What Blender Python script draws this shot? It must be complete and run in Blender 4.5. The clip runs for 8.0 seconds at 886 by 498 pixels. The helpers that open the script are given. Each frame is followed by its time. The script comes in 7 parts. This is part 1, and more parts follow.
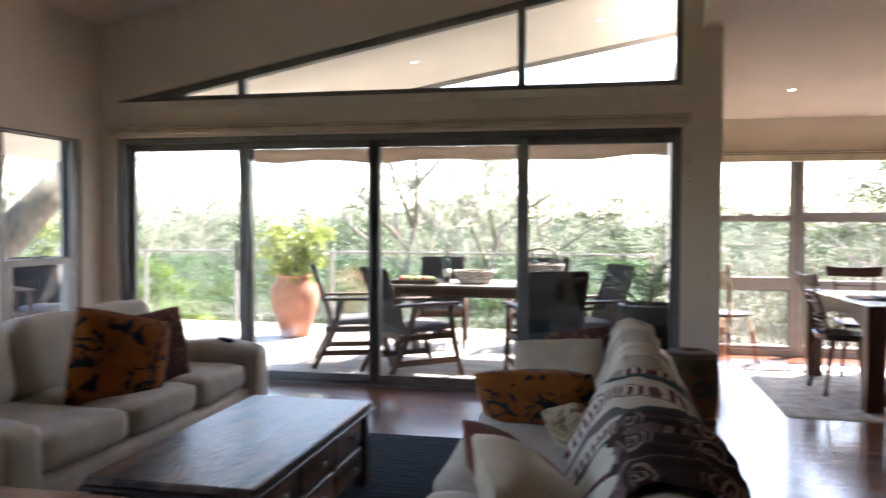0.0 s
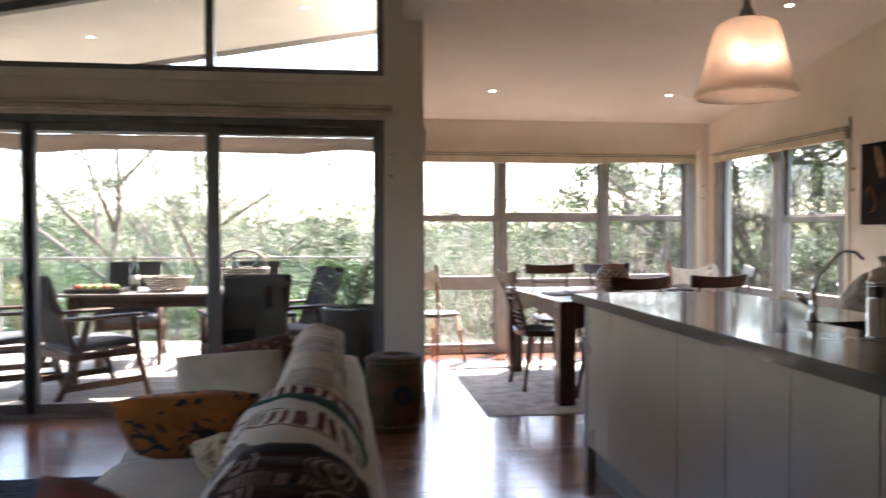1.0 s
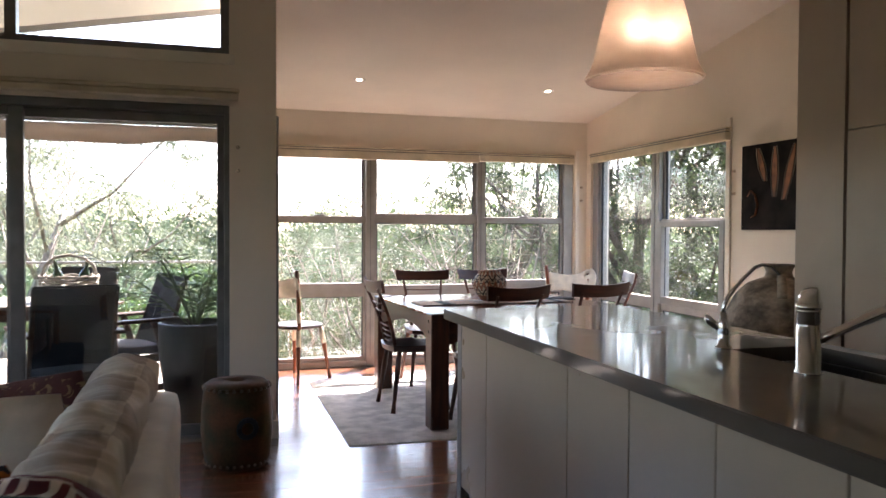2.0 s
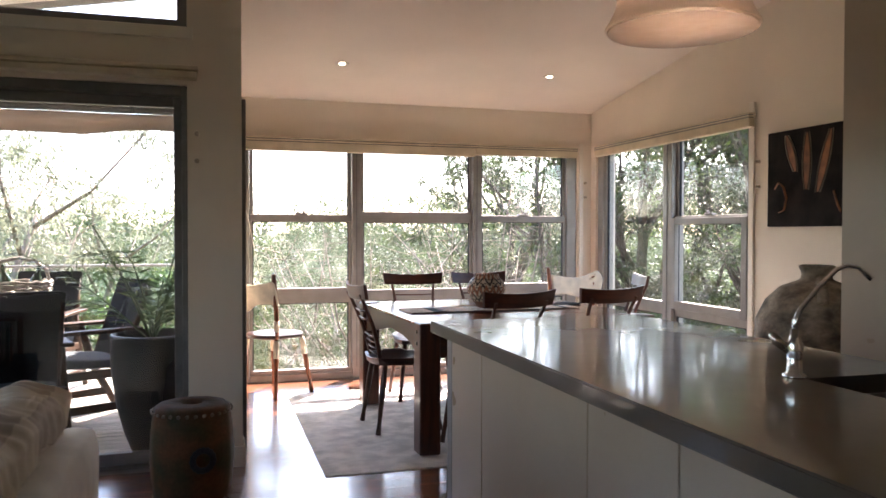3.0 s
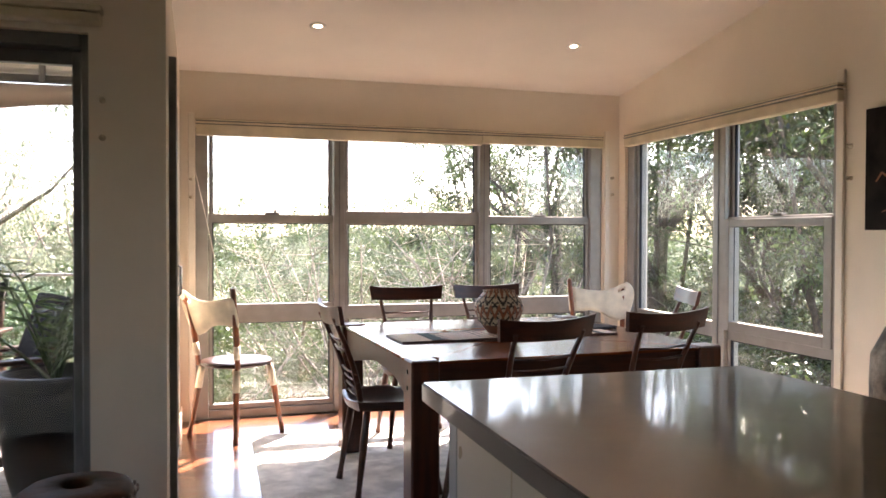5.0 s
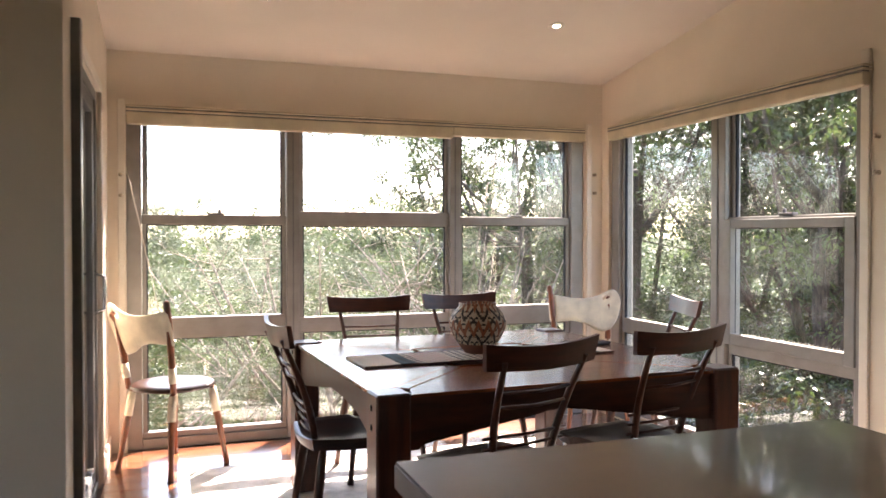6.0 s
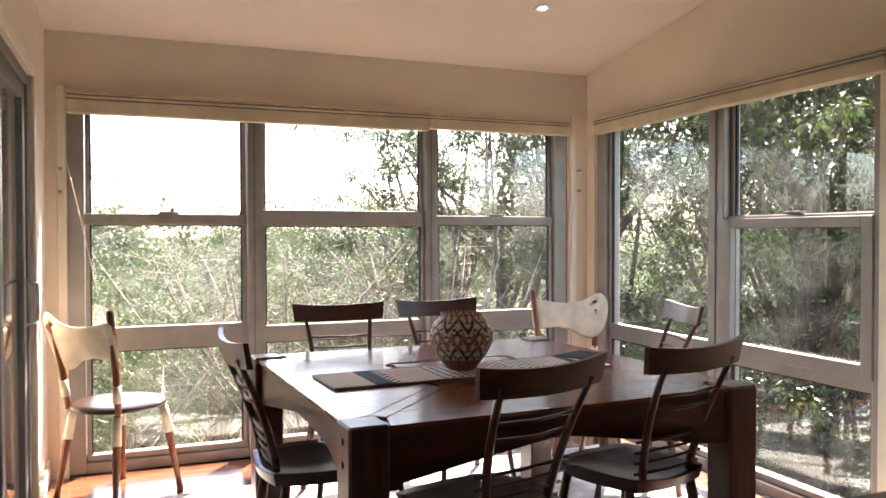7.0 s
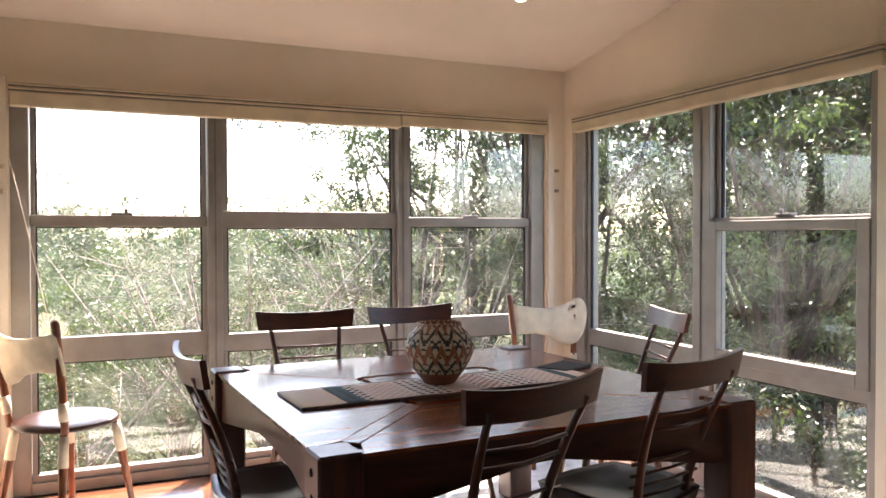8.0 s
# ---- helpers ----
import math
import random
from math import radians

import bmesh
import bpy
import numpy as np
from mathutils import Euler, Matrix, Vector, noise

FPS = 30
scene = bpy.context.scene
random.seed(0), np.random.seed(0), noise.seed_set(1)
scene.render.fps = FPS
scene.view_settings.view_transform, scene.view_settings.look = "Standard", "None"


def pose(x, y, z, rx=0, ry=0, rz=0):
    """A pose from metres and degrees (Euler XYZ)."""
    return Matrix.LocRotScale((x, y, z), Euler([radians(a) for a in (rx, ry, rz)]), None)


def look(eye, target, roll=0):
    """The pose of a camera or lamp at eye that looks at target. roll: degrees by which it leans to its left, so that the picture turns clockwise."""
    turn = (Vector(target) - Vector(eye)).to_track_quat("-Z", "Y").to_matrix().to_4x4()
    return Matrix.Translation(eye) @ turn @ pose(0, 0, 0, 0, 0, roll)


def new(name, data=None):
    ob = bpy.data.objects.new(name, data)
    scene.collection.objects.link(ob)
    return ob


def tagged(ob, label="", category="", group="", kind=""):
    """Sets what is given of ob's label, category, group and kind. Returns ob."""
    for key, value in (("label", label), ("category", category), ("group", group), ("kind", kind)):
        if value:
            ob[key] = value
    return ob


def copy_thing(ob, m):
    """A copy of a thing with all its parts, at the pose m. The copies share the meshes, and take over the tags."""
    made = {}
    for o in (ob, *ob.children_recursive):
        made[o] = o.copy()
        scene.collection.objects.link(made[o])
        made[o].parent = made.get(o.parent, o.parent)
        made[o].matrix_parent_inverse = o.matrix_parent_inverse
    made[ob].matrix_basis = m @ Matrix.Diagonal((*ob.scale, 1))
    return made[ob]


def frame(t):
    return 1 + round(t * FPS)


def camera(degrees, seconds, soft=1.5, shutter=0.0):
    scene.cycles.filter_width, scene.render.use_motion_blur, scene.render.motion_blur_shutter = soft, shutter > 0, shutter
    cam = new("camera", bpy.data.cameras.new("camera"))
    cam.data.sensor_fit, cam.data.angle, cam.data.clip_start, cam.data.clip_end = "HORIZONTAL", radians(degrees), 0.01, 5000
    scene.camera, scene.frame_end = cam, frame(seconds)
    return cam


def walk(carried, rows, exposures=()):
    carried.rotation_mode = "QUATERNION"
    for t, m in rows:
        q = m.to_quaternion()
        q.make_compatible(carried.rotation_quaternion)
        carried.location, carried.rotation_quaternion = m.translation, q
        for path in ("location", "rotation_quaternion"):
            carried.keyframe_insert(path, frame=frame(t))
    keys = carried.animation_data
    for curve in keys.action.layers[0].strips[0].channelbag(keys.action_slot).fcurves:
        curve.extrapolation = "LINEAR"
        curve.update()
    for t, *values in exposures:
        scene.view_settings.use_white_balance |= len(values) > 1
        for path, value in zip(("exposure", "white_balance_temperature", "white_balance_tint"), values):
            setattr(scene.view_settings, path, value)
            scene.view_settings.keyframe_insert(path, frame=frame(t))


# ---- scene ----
cam = camera(59.2, 8.0, shutter=0.5)
EXPOSURE, KELVIN, TINT = 3.07, 7000, 20
PATH = [
    (0, (0.129, -0.061, 1.288), (-0.28, 1.896, 1.225), 0.2),
    (0.5, (0.205, 0.163, 1.26), (0.123, 2.161, 1.208), 0.2),
    (1, (0.356, 0.429, 1.239), (0.619, 2.411, 1.191), 0.0),
    (1.5, (0.458, 0.718, 1.24), (0.907, 2.666, 1.191), 0.1),
    (2, (0.563, 1.019, 1.263), (1.131, 2.937, 1.216), 0.3),
    (3.5, (0.857, 1.848, 1.23), (1.428, 3.764, 1.192), 0.0),
    (4, (0.93, 2.134, 1.244), (1.483, 4.056, 1.209), 0.0),
    (4.5, (1.012, 2.377, 1.247), (1.565, 4.298, 1.211), 0.1),
    (6, (1.234, 3.214, 1.259), (1.897, 5.101, 1.228), 0.0),
    (6.5, (1.274, 3.434, 1.275), (1.989, 5.302, 1.238), -0.0),
    (7, (1.32, 3.589, 1.272), (2.059, 5.447, 1.237), -0.1),
    (7.5, (1.362, 3.732, 1.28), (2.143, 5.573, 1.246), -0.1),
    (8, (1.371, 3.809, 1.286), (2.188, 5.634, 1.251), -0.1),
]
walk(cam, [(t, look(eye, target, roll)) for t, eye, target, roll in PATH], exposures=[(0, EXPOSURE + 0.26, KELVIN - 600, TINT), (1, EXPOSURE + 0.14, KELVIN - 550, TINT), (2, EXPOSURE + 0.08, KELVIN - 500, TINT), (6, EXPOSURE, KELVIN, TINT), (7, EXPOSURE - 0.1, KELVIN, TINT), (8, EXPOSURE - 0.1, KELVIN - 100, TINT)])

# ---- world, sun, exposure ----
SUN_AZ, SUN_EL = radians(37), radians(49)   # azimuth from +y towards +x; elevation
sky_world = bpy.data.worlds.new("sky")
scene.world = sky_world
sky_world.use_nodes = True
_nt = sky_world.node_tree
_sky = _nt.nodes.new("ShaderNodeTexSky")
_sky.sky_type = "NISHITA"
_sky.sun_disc = False
_sky.sun_elevation, _sky.sun_rotation = SUN_EL, SUN_AZ
_sky.dust_density = 1.5
_bg = next(n for n in _nt.nodes if n.type == "BACKGROUND")
_bg.inputs["Strength"].default_value = 0.15
_nt.links.new(_sky.outputs["Color"], _bg.inputs["Color"])

sun = new("sun", bpy.data.lights.new("sun", "SUN"))
sun.data.energy, sun.data.angle, sun.data.color = 4.5, radians(0.6), (1.0, 0.94, 0.84)
_to_sun = Vector((math.sin(SUN_AZ) * math.cos(SUN_EL), math.cos(SUN_AZ) * math.cos(SUN_EL), math.sin(SUN_EL)))
sun.matrix_world = look(_to_sun * 30, (0, 0, 0))


# ---- materials ----
def mat(name, base, rough=0.5, metal=0.0, var=0.12, scale=12.0, fine=120.0, bump=0.05, spec=0.5, coat=0.0, second=None, stretch=(1, 1, 1), sheen=0.0, per_object=0.0, coat_rough=0.12):
    """A surface with colour that varies at two scales, uneven gloss and fine relief."""
    m = bpy.data.materials.new(name)
    m.use_nodes = True
    t = m.node_tree
    b = t.nodes["Principled BSDF"]
    co = t.nodes.new("ShaderNodeTexCoord")
    mp = t.nodes.new("ShaderNodeMapping")
    mp.inputs["Scale"].default_value = stretch
    t.links.new(co.outputs["Object"], mp.inputs["Vector"])
    if per_object:
        who, far = t.nodes.new("ShaderNodeObjectInfo"), t.nodes.new("ShaderNodeVectorMath")
        far.operation = "SCALE"
        far.inputs[0].default_value = (31.0, 17.0, 23.0)
        t.links.new(who.outputs["Random"], far.inputs["Scale"])
        t.links.new(far.outputs["Vector"], mp.inputs["Location"])
    n1, n2 = t.nodes.new("ShaderNodeTexNoise"), t.nodes.new("ShaderNodeTexNoise")
    n1.inputs["Scale"].default_value, n1.inputs["Detail"].default_value = scale, 4
    n2.inputs["Scale"].default_value, n2.inputs["Detail"].default_value = fine, 3
    for n in (n1, n2):
        t.links.new(mp.outputs["Vector"], n.inputs["Vector"])
    mix = t.nodes.new("ShaderNodeMix")
    mix.data_type = "RGBA"
    dark = second or tuple(c * (1 - var * 2) for c in base)
    light = tuple(min(1, c * (1 + var)) for c in base) if not second else base
    mix.inputs["A"].default_value, mix.inputs["B"].default_value = (*dark, 1), (*light, 1)
    ramp = t.nodes.new("ShaderNodeMapRange")
    ramp.inputs["From Min"].default_value, ramp.inputs["From Max"].default_value = 0.35, 0.65
    t.links.new(n1.outputs["Fac"], ramp.inputs["Value"])
    t.links.new(ramp.outputs["Result"], mix.inputs["Factor"])
    mix2 = t.nodes.new("ShaderNodeMix")
    mix2.data_type, mix2.blend_type = "RGBA", "MULTIPLY"
    mix2.inputs["Factor"].default_value = min(1.0, var * 3)
    grey = t.nodes.new("ShaderNodeMapRange")
    grey.inputs["From Min"].default_value, grey.inputs["From Max"].default_value = 0.3, 0.7
    grey.inputs["To Min"].default_value, grey.inputs["To Max"].default_value = 0.72, 1.0
    t.links.new(n2.outputs["Fac"], grey.inputs["Value"])
    t.links.new(mix.outputs["Result"], mix2.inputs["A"])
    t.links.new(grey.outputs["Result"], mix2.inputs["B"])
    last = mix2.outputs["Result"]
    if per_object:
        info = t.nodes.new("ShaderNodeObjectInfo")
        hsv = t.nodes.new("ShaderNodeHueSaturation")
        rng = t.nodes.new("ShaderNodeMapRange")
        rng.inputs["To Min"].default_value, rng.inputs["To Max"].default_value = 1 - per_object, 1 + per_object
        t.links.new(info.outputs["Random"], rng.inputs["Value"])
        t.links.new(rng.outputs["Result"], hsv.inputs["Value"])
        t.links.new(last, hsv.inputs["Color"])
        last = hsv.outputs["Color"]
    t.links.new(last, b.inputs["Base Color"])
    rr = t.nodes.new("ShaderNodeMapRange")
    rr.inputs["To Min"].default_value, rr.inputs["To Max"].default_value = max(0.02, rough - 0.08), min(1, rough + 0.08)
    t.links.new(n1.outputs["Fac"], rr.inputs["Value"])
    t.links.new(rr.outputs["Result"], b.inputs["Roughness"])
    b.inputs["Metallic"].default_value = metal
    b.inputs["Specular IOR Level"].default_value = spec
    b.inputs["Coat Weight"].default_value = coat
    b.inputs["Coat Roughness"].default_value = coat_rough
    b.inputs["Sheen Weight"].default_value = sheen
    if bump:
        bp = t.nodes.new("ShaderNodeBump")
        bp.inputs["Strength"].default_value, bp.inputs["Distance"].default_value = bump, 0.004
        t.links.new(n2.outputs["Fac"], bp.inputs["Height"])
        t.links.new(bp.outputs["Normal"], b.inputs["Normal"])
    return m


def glass(name, tint=(0.97, 0.985, 0.98), dust=0.0):
    m = bpy.data.materials.new(name)
    m.use_nodes = True
    t = m.node_tree
    t.nodes.remove(t.nodes["Principled BSDF"])
    out = t.nodes["Material Output"]
    clear, gloss, mix, fr = (t.nodes.new(k) for k in ("ShaderNodeBsdfTransparent", "ShaderNodeBsdfGlossy", "ShaderNodeMixShader", "ShaderNodeLayerWeight"))
    power, scaled = t.nodes.new("ShaderNodeMath"), t.nodes.new("ShaderNodeMath")
    power.operation, power.inputs[1].default_value = "POWER", 5.0
    scaled.operation, scaled.inputs[1].default_value, scaled.inputs[2].default_value = "MULTIPLY_ADD", 0.93, 0.07
    clear.inputs["Color"].default_value = (*tint, 1)
    gloss.inputs["Roughness"].default_value = 0.0
    fr.inputs["Blend"].default_value = 0.5
    t.links.new(fr.outputs["Facing"], power.inputs[0])
    t.links.new(power.outputs[0], scaled.inputs[0])
    t.links.new(scaled.outputs[0], mix.inputs["Fac"])
    t.links.new(clear.outputs["BSDF"], mix.inputs[1])
    t.links.new(gloss.outputs["BSDF"], mix.inputs[2])
    last = mix.outputs["Shader"]
    if dust:      # a thin film of dust and smears that the sun lights up
        film, smear, lay, amount, co = (t.nodes.new(k) for k in ("ShaderNodeBsdfTranslucent", "ShaderNodeTexNoise", "ShaderNodeMixShader", "ShaderNodeMapRange", "ShaderNodeTexCoord"))
        film.inputs["Color"].default_value = (0.9, 0.88, 0.84, 1)
        smear.inputs["Scale"].default_value, smear.inputs["Detail"].default_value, smear.inputs["Distortion"].default_value = 3.5, 5, 0.8
        amount.inputs["From Min"].default_value, amount.inputs["From Max"].default_value = 0.42, 0.78
        amount.inputs["To Min"].default_value, amount.inputs["To Max"].default_value = dust * 0.3, dust * 5
        t.links.new(co.outputs["Object"], smear.inputs["Vector"])
        t.links.new(smear.outputs["Fac"], amount.inputs["Value"])
        t.links.new(amount.outputs["Result"], lay.inputs["Fac"])
        t.links.new(last, lay.inputs[1])
        t.links.new(film.outputs["BSDF"], lay.inputs[2])
        last = lay.outputs["Shader"]
    t.links.new(last, out.inputs["Surface"])
    return m


def glow(name, color, strength):
    m = bpy.data.materials.new(name)
    m.use_nodes = True
    b = m.node_tree.nodes["Principled BSDF"]
    b.inputs["Base Color"].default_value = (*color, 1)
    b.inputs["Emission Color"].default_value = (*color, 1)
    b.inputs["Emission Strength"].default_value = strength
    return m


WALL = mat("cream_wall_paint", (0.79, 0.695, 0.57), 0.75, var=0.03, scale=2.0, fine=260, bump=0.06)
CEIL = mat("white_ceiling_paint", (0.74, 0.655, 0.56), 0.8, var=0.03, scale=1.5, fine=240, bump=0.04)
TRIM = mat("cream_gloss_trim", (0.78, 0.71, 0.60), 0.4, var=0.04, scale=4, fine=150, bump=0.03)
FRAME = mat("grey_window_aluminium", (0.29, 0.27, 0.25), 0.42, metal=0.25, var=0.06, scale=9, fine=200, bump=0.03)
FRAME_DARK = mat("dark_grey_door_aluminium", (0.19, 0.185, 0.18), 0.42, metal=0.3, var=0.08, scale=9, fine=200, bump=0.03)
GLASS = glass("window_glass", dust=0.003)
GLASS_CLEAN = glass("door_glass", dust=0.0012)
BLIND = mat("beige_blind_fabric", (0.62, 0.53, 0.38), 0.8, var=0.08, scale=6, fine=300, bump=0.15)
FLOORWOOD = mat("jarrah_floorboard", (0.27, 0.095, 0.042), 0.24, var=0.22, scale=3.0, fine=40, bump=0.02, spec=0.8, coat=1.0, coat_rough=0.17, stretch=(1, 12, 6), per_object=0.28)
FLOORWOOD.node_tree.nodes["Principled BSDF"].inputs["Coat IOR"].default_value = 1.9
STONE = mat("grey_stone_worktop", (0.055, 0.045, 0.036), 0.35, var=0.012, scale=6, fine=90, bump=0.0, spec=0.3, coat=0.9, coat_rough=0.07)
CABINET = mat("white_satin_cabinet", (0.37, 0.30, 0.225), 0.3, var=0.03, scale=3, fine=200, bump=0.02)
PLINTH = mat("grey_plinth", (0.23, 0.23, 0.23), 0.45, var=0.06)
DECKWOOD = mat("weathered_deck_board", (0.38, 0.33, 0.29), 0.7, var=0.2, scale=3, fine=60, bump=0.25, stretch=(1, 14, 6), per_object=0.2)
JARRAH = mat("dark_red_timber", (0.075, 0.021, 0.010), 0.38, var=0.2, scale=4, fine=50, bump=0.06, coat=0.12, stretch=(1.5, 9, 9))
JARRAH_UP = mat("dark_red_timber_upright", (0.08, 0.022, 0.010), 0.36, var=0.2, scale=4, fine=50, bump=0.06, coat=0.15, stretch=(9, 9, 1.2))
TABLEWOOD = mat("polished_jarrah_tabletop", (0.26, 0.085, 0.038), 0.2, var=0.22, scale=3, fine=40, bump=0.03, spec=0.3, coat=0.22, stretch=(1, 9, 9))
SOFAFAB = mat("cream_sofa_linen", (0.56, 0.49, 0.40), 0.9, var=0.08, scale=7, fine=420, bump=0.35, sheen=0.3)
CHROME = mat("chrome", (0.80, 0.80, 0.80), 0.08, metal=1.0, var=0.02, bump=0)
STEEL = mat("brushed_steel", (0.45, 0.45, 0.45), 0.3, metal=1.0, var=0.06, stretch=(1, 20, 1))
BLACK = mat("black_fabric", (0.025, 0.026, 0.03), 0.85, var=0.2, scale=9, fine=300, bump=0.3)


# ---- builders ----
def box(bm, x0, y0, z0, x1, y1, z1, m=None):
    """An upright box between two corners; m turns or moves it."""
    r = bmesh.ops.create_cube(bm, size=1.0)
    vs = r["verts"]
    for v in vs:
        v.co = Vector(((x0 + x1) / 2 + v.co.x * (x1 - x0), (y0 + y1) / 2 + v.co.y * (y1 - y0), (z0 + z1) / 2 + v.co.z * (z1 - z0)))
        if m is not None:
            v.co = m @ v.co
    return vs


def bevel(bm, w=0.004, seg=1, verts=None):
    es = [e for e in bm.edges if len(e.link_faces) == 2 and e.calc_face_angle(0) > 0.5]
    bmesh.ops.bevel(bm, geom=es, offset=w, segments=seg, affect="EDGES", clamp_overlap=True)
    return bm


def lathe(bm, profile, n=24, m=None, wob=0.0):
    """A turned solid from (radius, height) pairs, bottom first."""
    rings = []
    for k, (r, z) in enumerate(profile):
        ring = []
        for i in range(n):
            a = 2 * math.pi * i / n
            rr = r * (1 + wob * noise.noise(Vector((math.cos(a) * 2, math.sin(a) * 2, z * 9))))
            co = Vector((rr * math.cos(a), rr * math.sin(a), z))
            ring.append(bm.verts.new(m @ co if m is not None else co))
        rings.append(ring)
    for a, b in zip(rings, rings[1:]):
        for i in range(n):
            f = bm.faces.new((a[i], a[(i + 1) % n], b[(i + 1) % n], b[i]))
            f.smooth = True
    if profile[0][0] > 1e-4:
        bm.faces.new(list(reversed(rings[0])))
    if profile[-1][0] > 1e-4:
        bm.faces.new(rings[-1])
    return rings


def tube(bm, pts, radii, n=8, flat=1.0):
    """A round bar along a line of points; flat squashes it along its own second axis."""
    pts = [Vector(p) for p in pts]
    if not isinstance(radii, (list, tuple)):
        radii = [radii] * len(pts)
    rings, side = [], None
    for i, p in enumerate(pts):
        d = (pts[min(i + 1, len(pts) - 1)] - pts[max(i - 1, 0)]).normalized()
        if side is None:
            side = d.cross(Vector((0, 0, 1)) if abs(d.z) < 0.9 else Vector((1, 0, 0))).normalized()
        side = (side - d * side.dot(d)).normalized()
        up = d.cross(side)
        rings.append([bm.verts.new(p + side * math.cos(2 * math.pi * k / n) * radii[i] + up * math.sin(2 * math.pi * k / n) * radii[i] * flat) for k in range(n)])
    for a, b in zip(rings, rings[1:]):
        for i in range(n):
            f = bm.faces.new((a[i], a[(i + 1) % n], b[(i + 1) % n], b[i]))
            f.smooth = True
    bm.faces.new(list(reversed(rings[0])))
    bm.faces.new(rings[-1])


def cushion(bm, w, d, h, m=None, puff=0.5, n=10, seed=0, crease=0.01):
    """A stuffed pad: thick in the middle, thin and seamed at the rim, a little creased."""
    def pt(u, v, s):
        k = (max(0, 1 - abs(u) ** 3.2) * max(0, 1 - abs(v) ** 3.2)) ** puff
        wob = crease * noise.noise(Vector((u * 2.3 + seed, v * 2.3, s + seed * 3)))
        pinch = 1 - 0.05 * (u * u * v * v)
        co = Vector((u * w / 2 * pinch * (1 - 0.03 * (1 - abs(v)) * abs(u)), v * d / 2 * pinch * (1 - 0.03 * (1 - abs(u)) * abs(v)), s * h / 2 * (0.06 + 0.94 * k) + wob))
        return bm.verts.new(m @ co if m is not None else co)
    g = {}
    for s in (-1, 1):
        for i in range(n + 1):
            for j in range(n + 1):
                g[s, i, j] = pt(2 * i / n - 1, 2 * j / n - 1, s)
    for i in range(n):
        for j in range(n):
            bm.faces.new((g[1, i, j], g[1, i + 1, j], g[1, i + 1, j + 1], g[1, i, j + 1])).smooth = True
            bm.faces.new((g[-1, i, j], g[-1, i, j + 1], g[-1, i + 1, j + 1], g[-1, i + 1, j])).smooth = True
    rim = [(i, 0) for i in range(n)] + [(n, j) for j in range(n)] + [(i, n) for i in range(n, 0, -1)] + [(0, j) for j in range(n, 0, -1)]
    for a, b in zip(rim, rim[1:] + rim[:1]):
        bm.faces.new((g[-1, *a], g[-1, *b], g[1, *b], g[1, *a])).smooth = True


def part(name, bm, material, parent=None, label=""):
    """Links a bmesh as one mesh object, under a thing or a part if one is given."""
    bmesh.ops.recalc_face_normals(bm, faces=bm.faces[:])
    me = bpy.data.meshes.new(name)
    bm.to_mesh(me)
    bm.free()
    me.materials.append(material)
    ob = new(name, me)
    if parent is not None:
        ob.parent = parent
    if label:
        ob["label"] = label
    return ob


def boxes(*bs, w=0.0, m=None):
    bm = bmesh.new()
    for b in bs:
        box(bm, *b, m=m)
    return bevel(bm, w) if w else bm


def thing(name, m, label, category, group="", kind=""):
    """An empty at a thing's base that carries its parts."""
    e = new(name)
    e.matrix_world = m
    e.empty_display_size = 0.1
    return tagged(e, label, category, group, kind)


def structure(name, bm, material, label, category="wall"):
    return tagged(part(name, bm, material), label, category, kind="structure")


# ---- plan ----
XL, XR = -4.05, 4.16            # living room's left wall, dining room's right wall
YS, YF, YB = 5.82, 8.11, -3.2   # slider wall, far window wall, wall behind the camera
XC, XD = 0.935, 0.90            # the pillar's corner where the living room ends; the dining room's left wall behind it
def ceil_kitchen(y): return 2.34 + 0.15 * (YF - y)
def ceil_living(x): return 2.95 + 0.2 * (x - XL)
TH = 0.2

# ---- setting: floor, walls, ceilings ----
floor_base = structure("floor", boxes((XL - TH, YB - TH, -0.25, XR + TH, YS + TH, -0.022), (XC - TH, YS + TH, -0.25, XR + TH, YF + TH, -0.022)), PLINTH, "dark red jarrah floorboards with a glossy finish", "floor")

# slider wall with the wide door opening and the wedge-shaped high window
SX0, SX1, SZ = -3.90, 0.662, 2.0
CX0, CX1, CZ = -3.90, 0.662, 2.30
def clere_top(x): return 2.31 + 0.196 * (x - CX0)
bm = bmesh.new()
box(bm, XL - TH, YS, -0.25, SX0, YS + TH, 2.3)
box(bm, SX1, YS, -0.25, XC, YS + TH, 4.2)
box(bm, SX0, YS, SZ, SX1, YS + TH, CZ)
for q in (((XL - TH, 2.3), (CX0, 2.3), (CX0, 2.31), (CX1, clere_top(CX1)), (SX1, clere_top(CX1)), (SX1, 4.2), (XL - TH, 3.4)),):
    a = [bm.verts.new((x, YS, z)) for x, z in q]
    b = [bm.verts.new((x, YS + TH, z)) for x, z in q]
    bm.faces.new(a), bm.faces.new(list(reversed(b)))
    for i in range(len(q)):
        j = (i + 1) % len(q)
        bm.faces.new((a[i], b[i], b[j], a[j]))
structure("wall_north", bm, WALL, "cream painted wall around the glazed sliding doors")

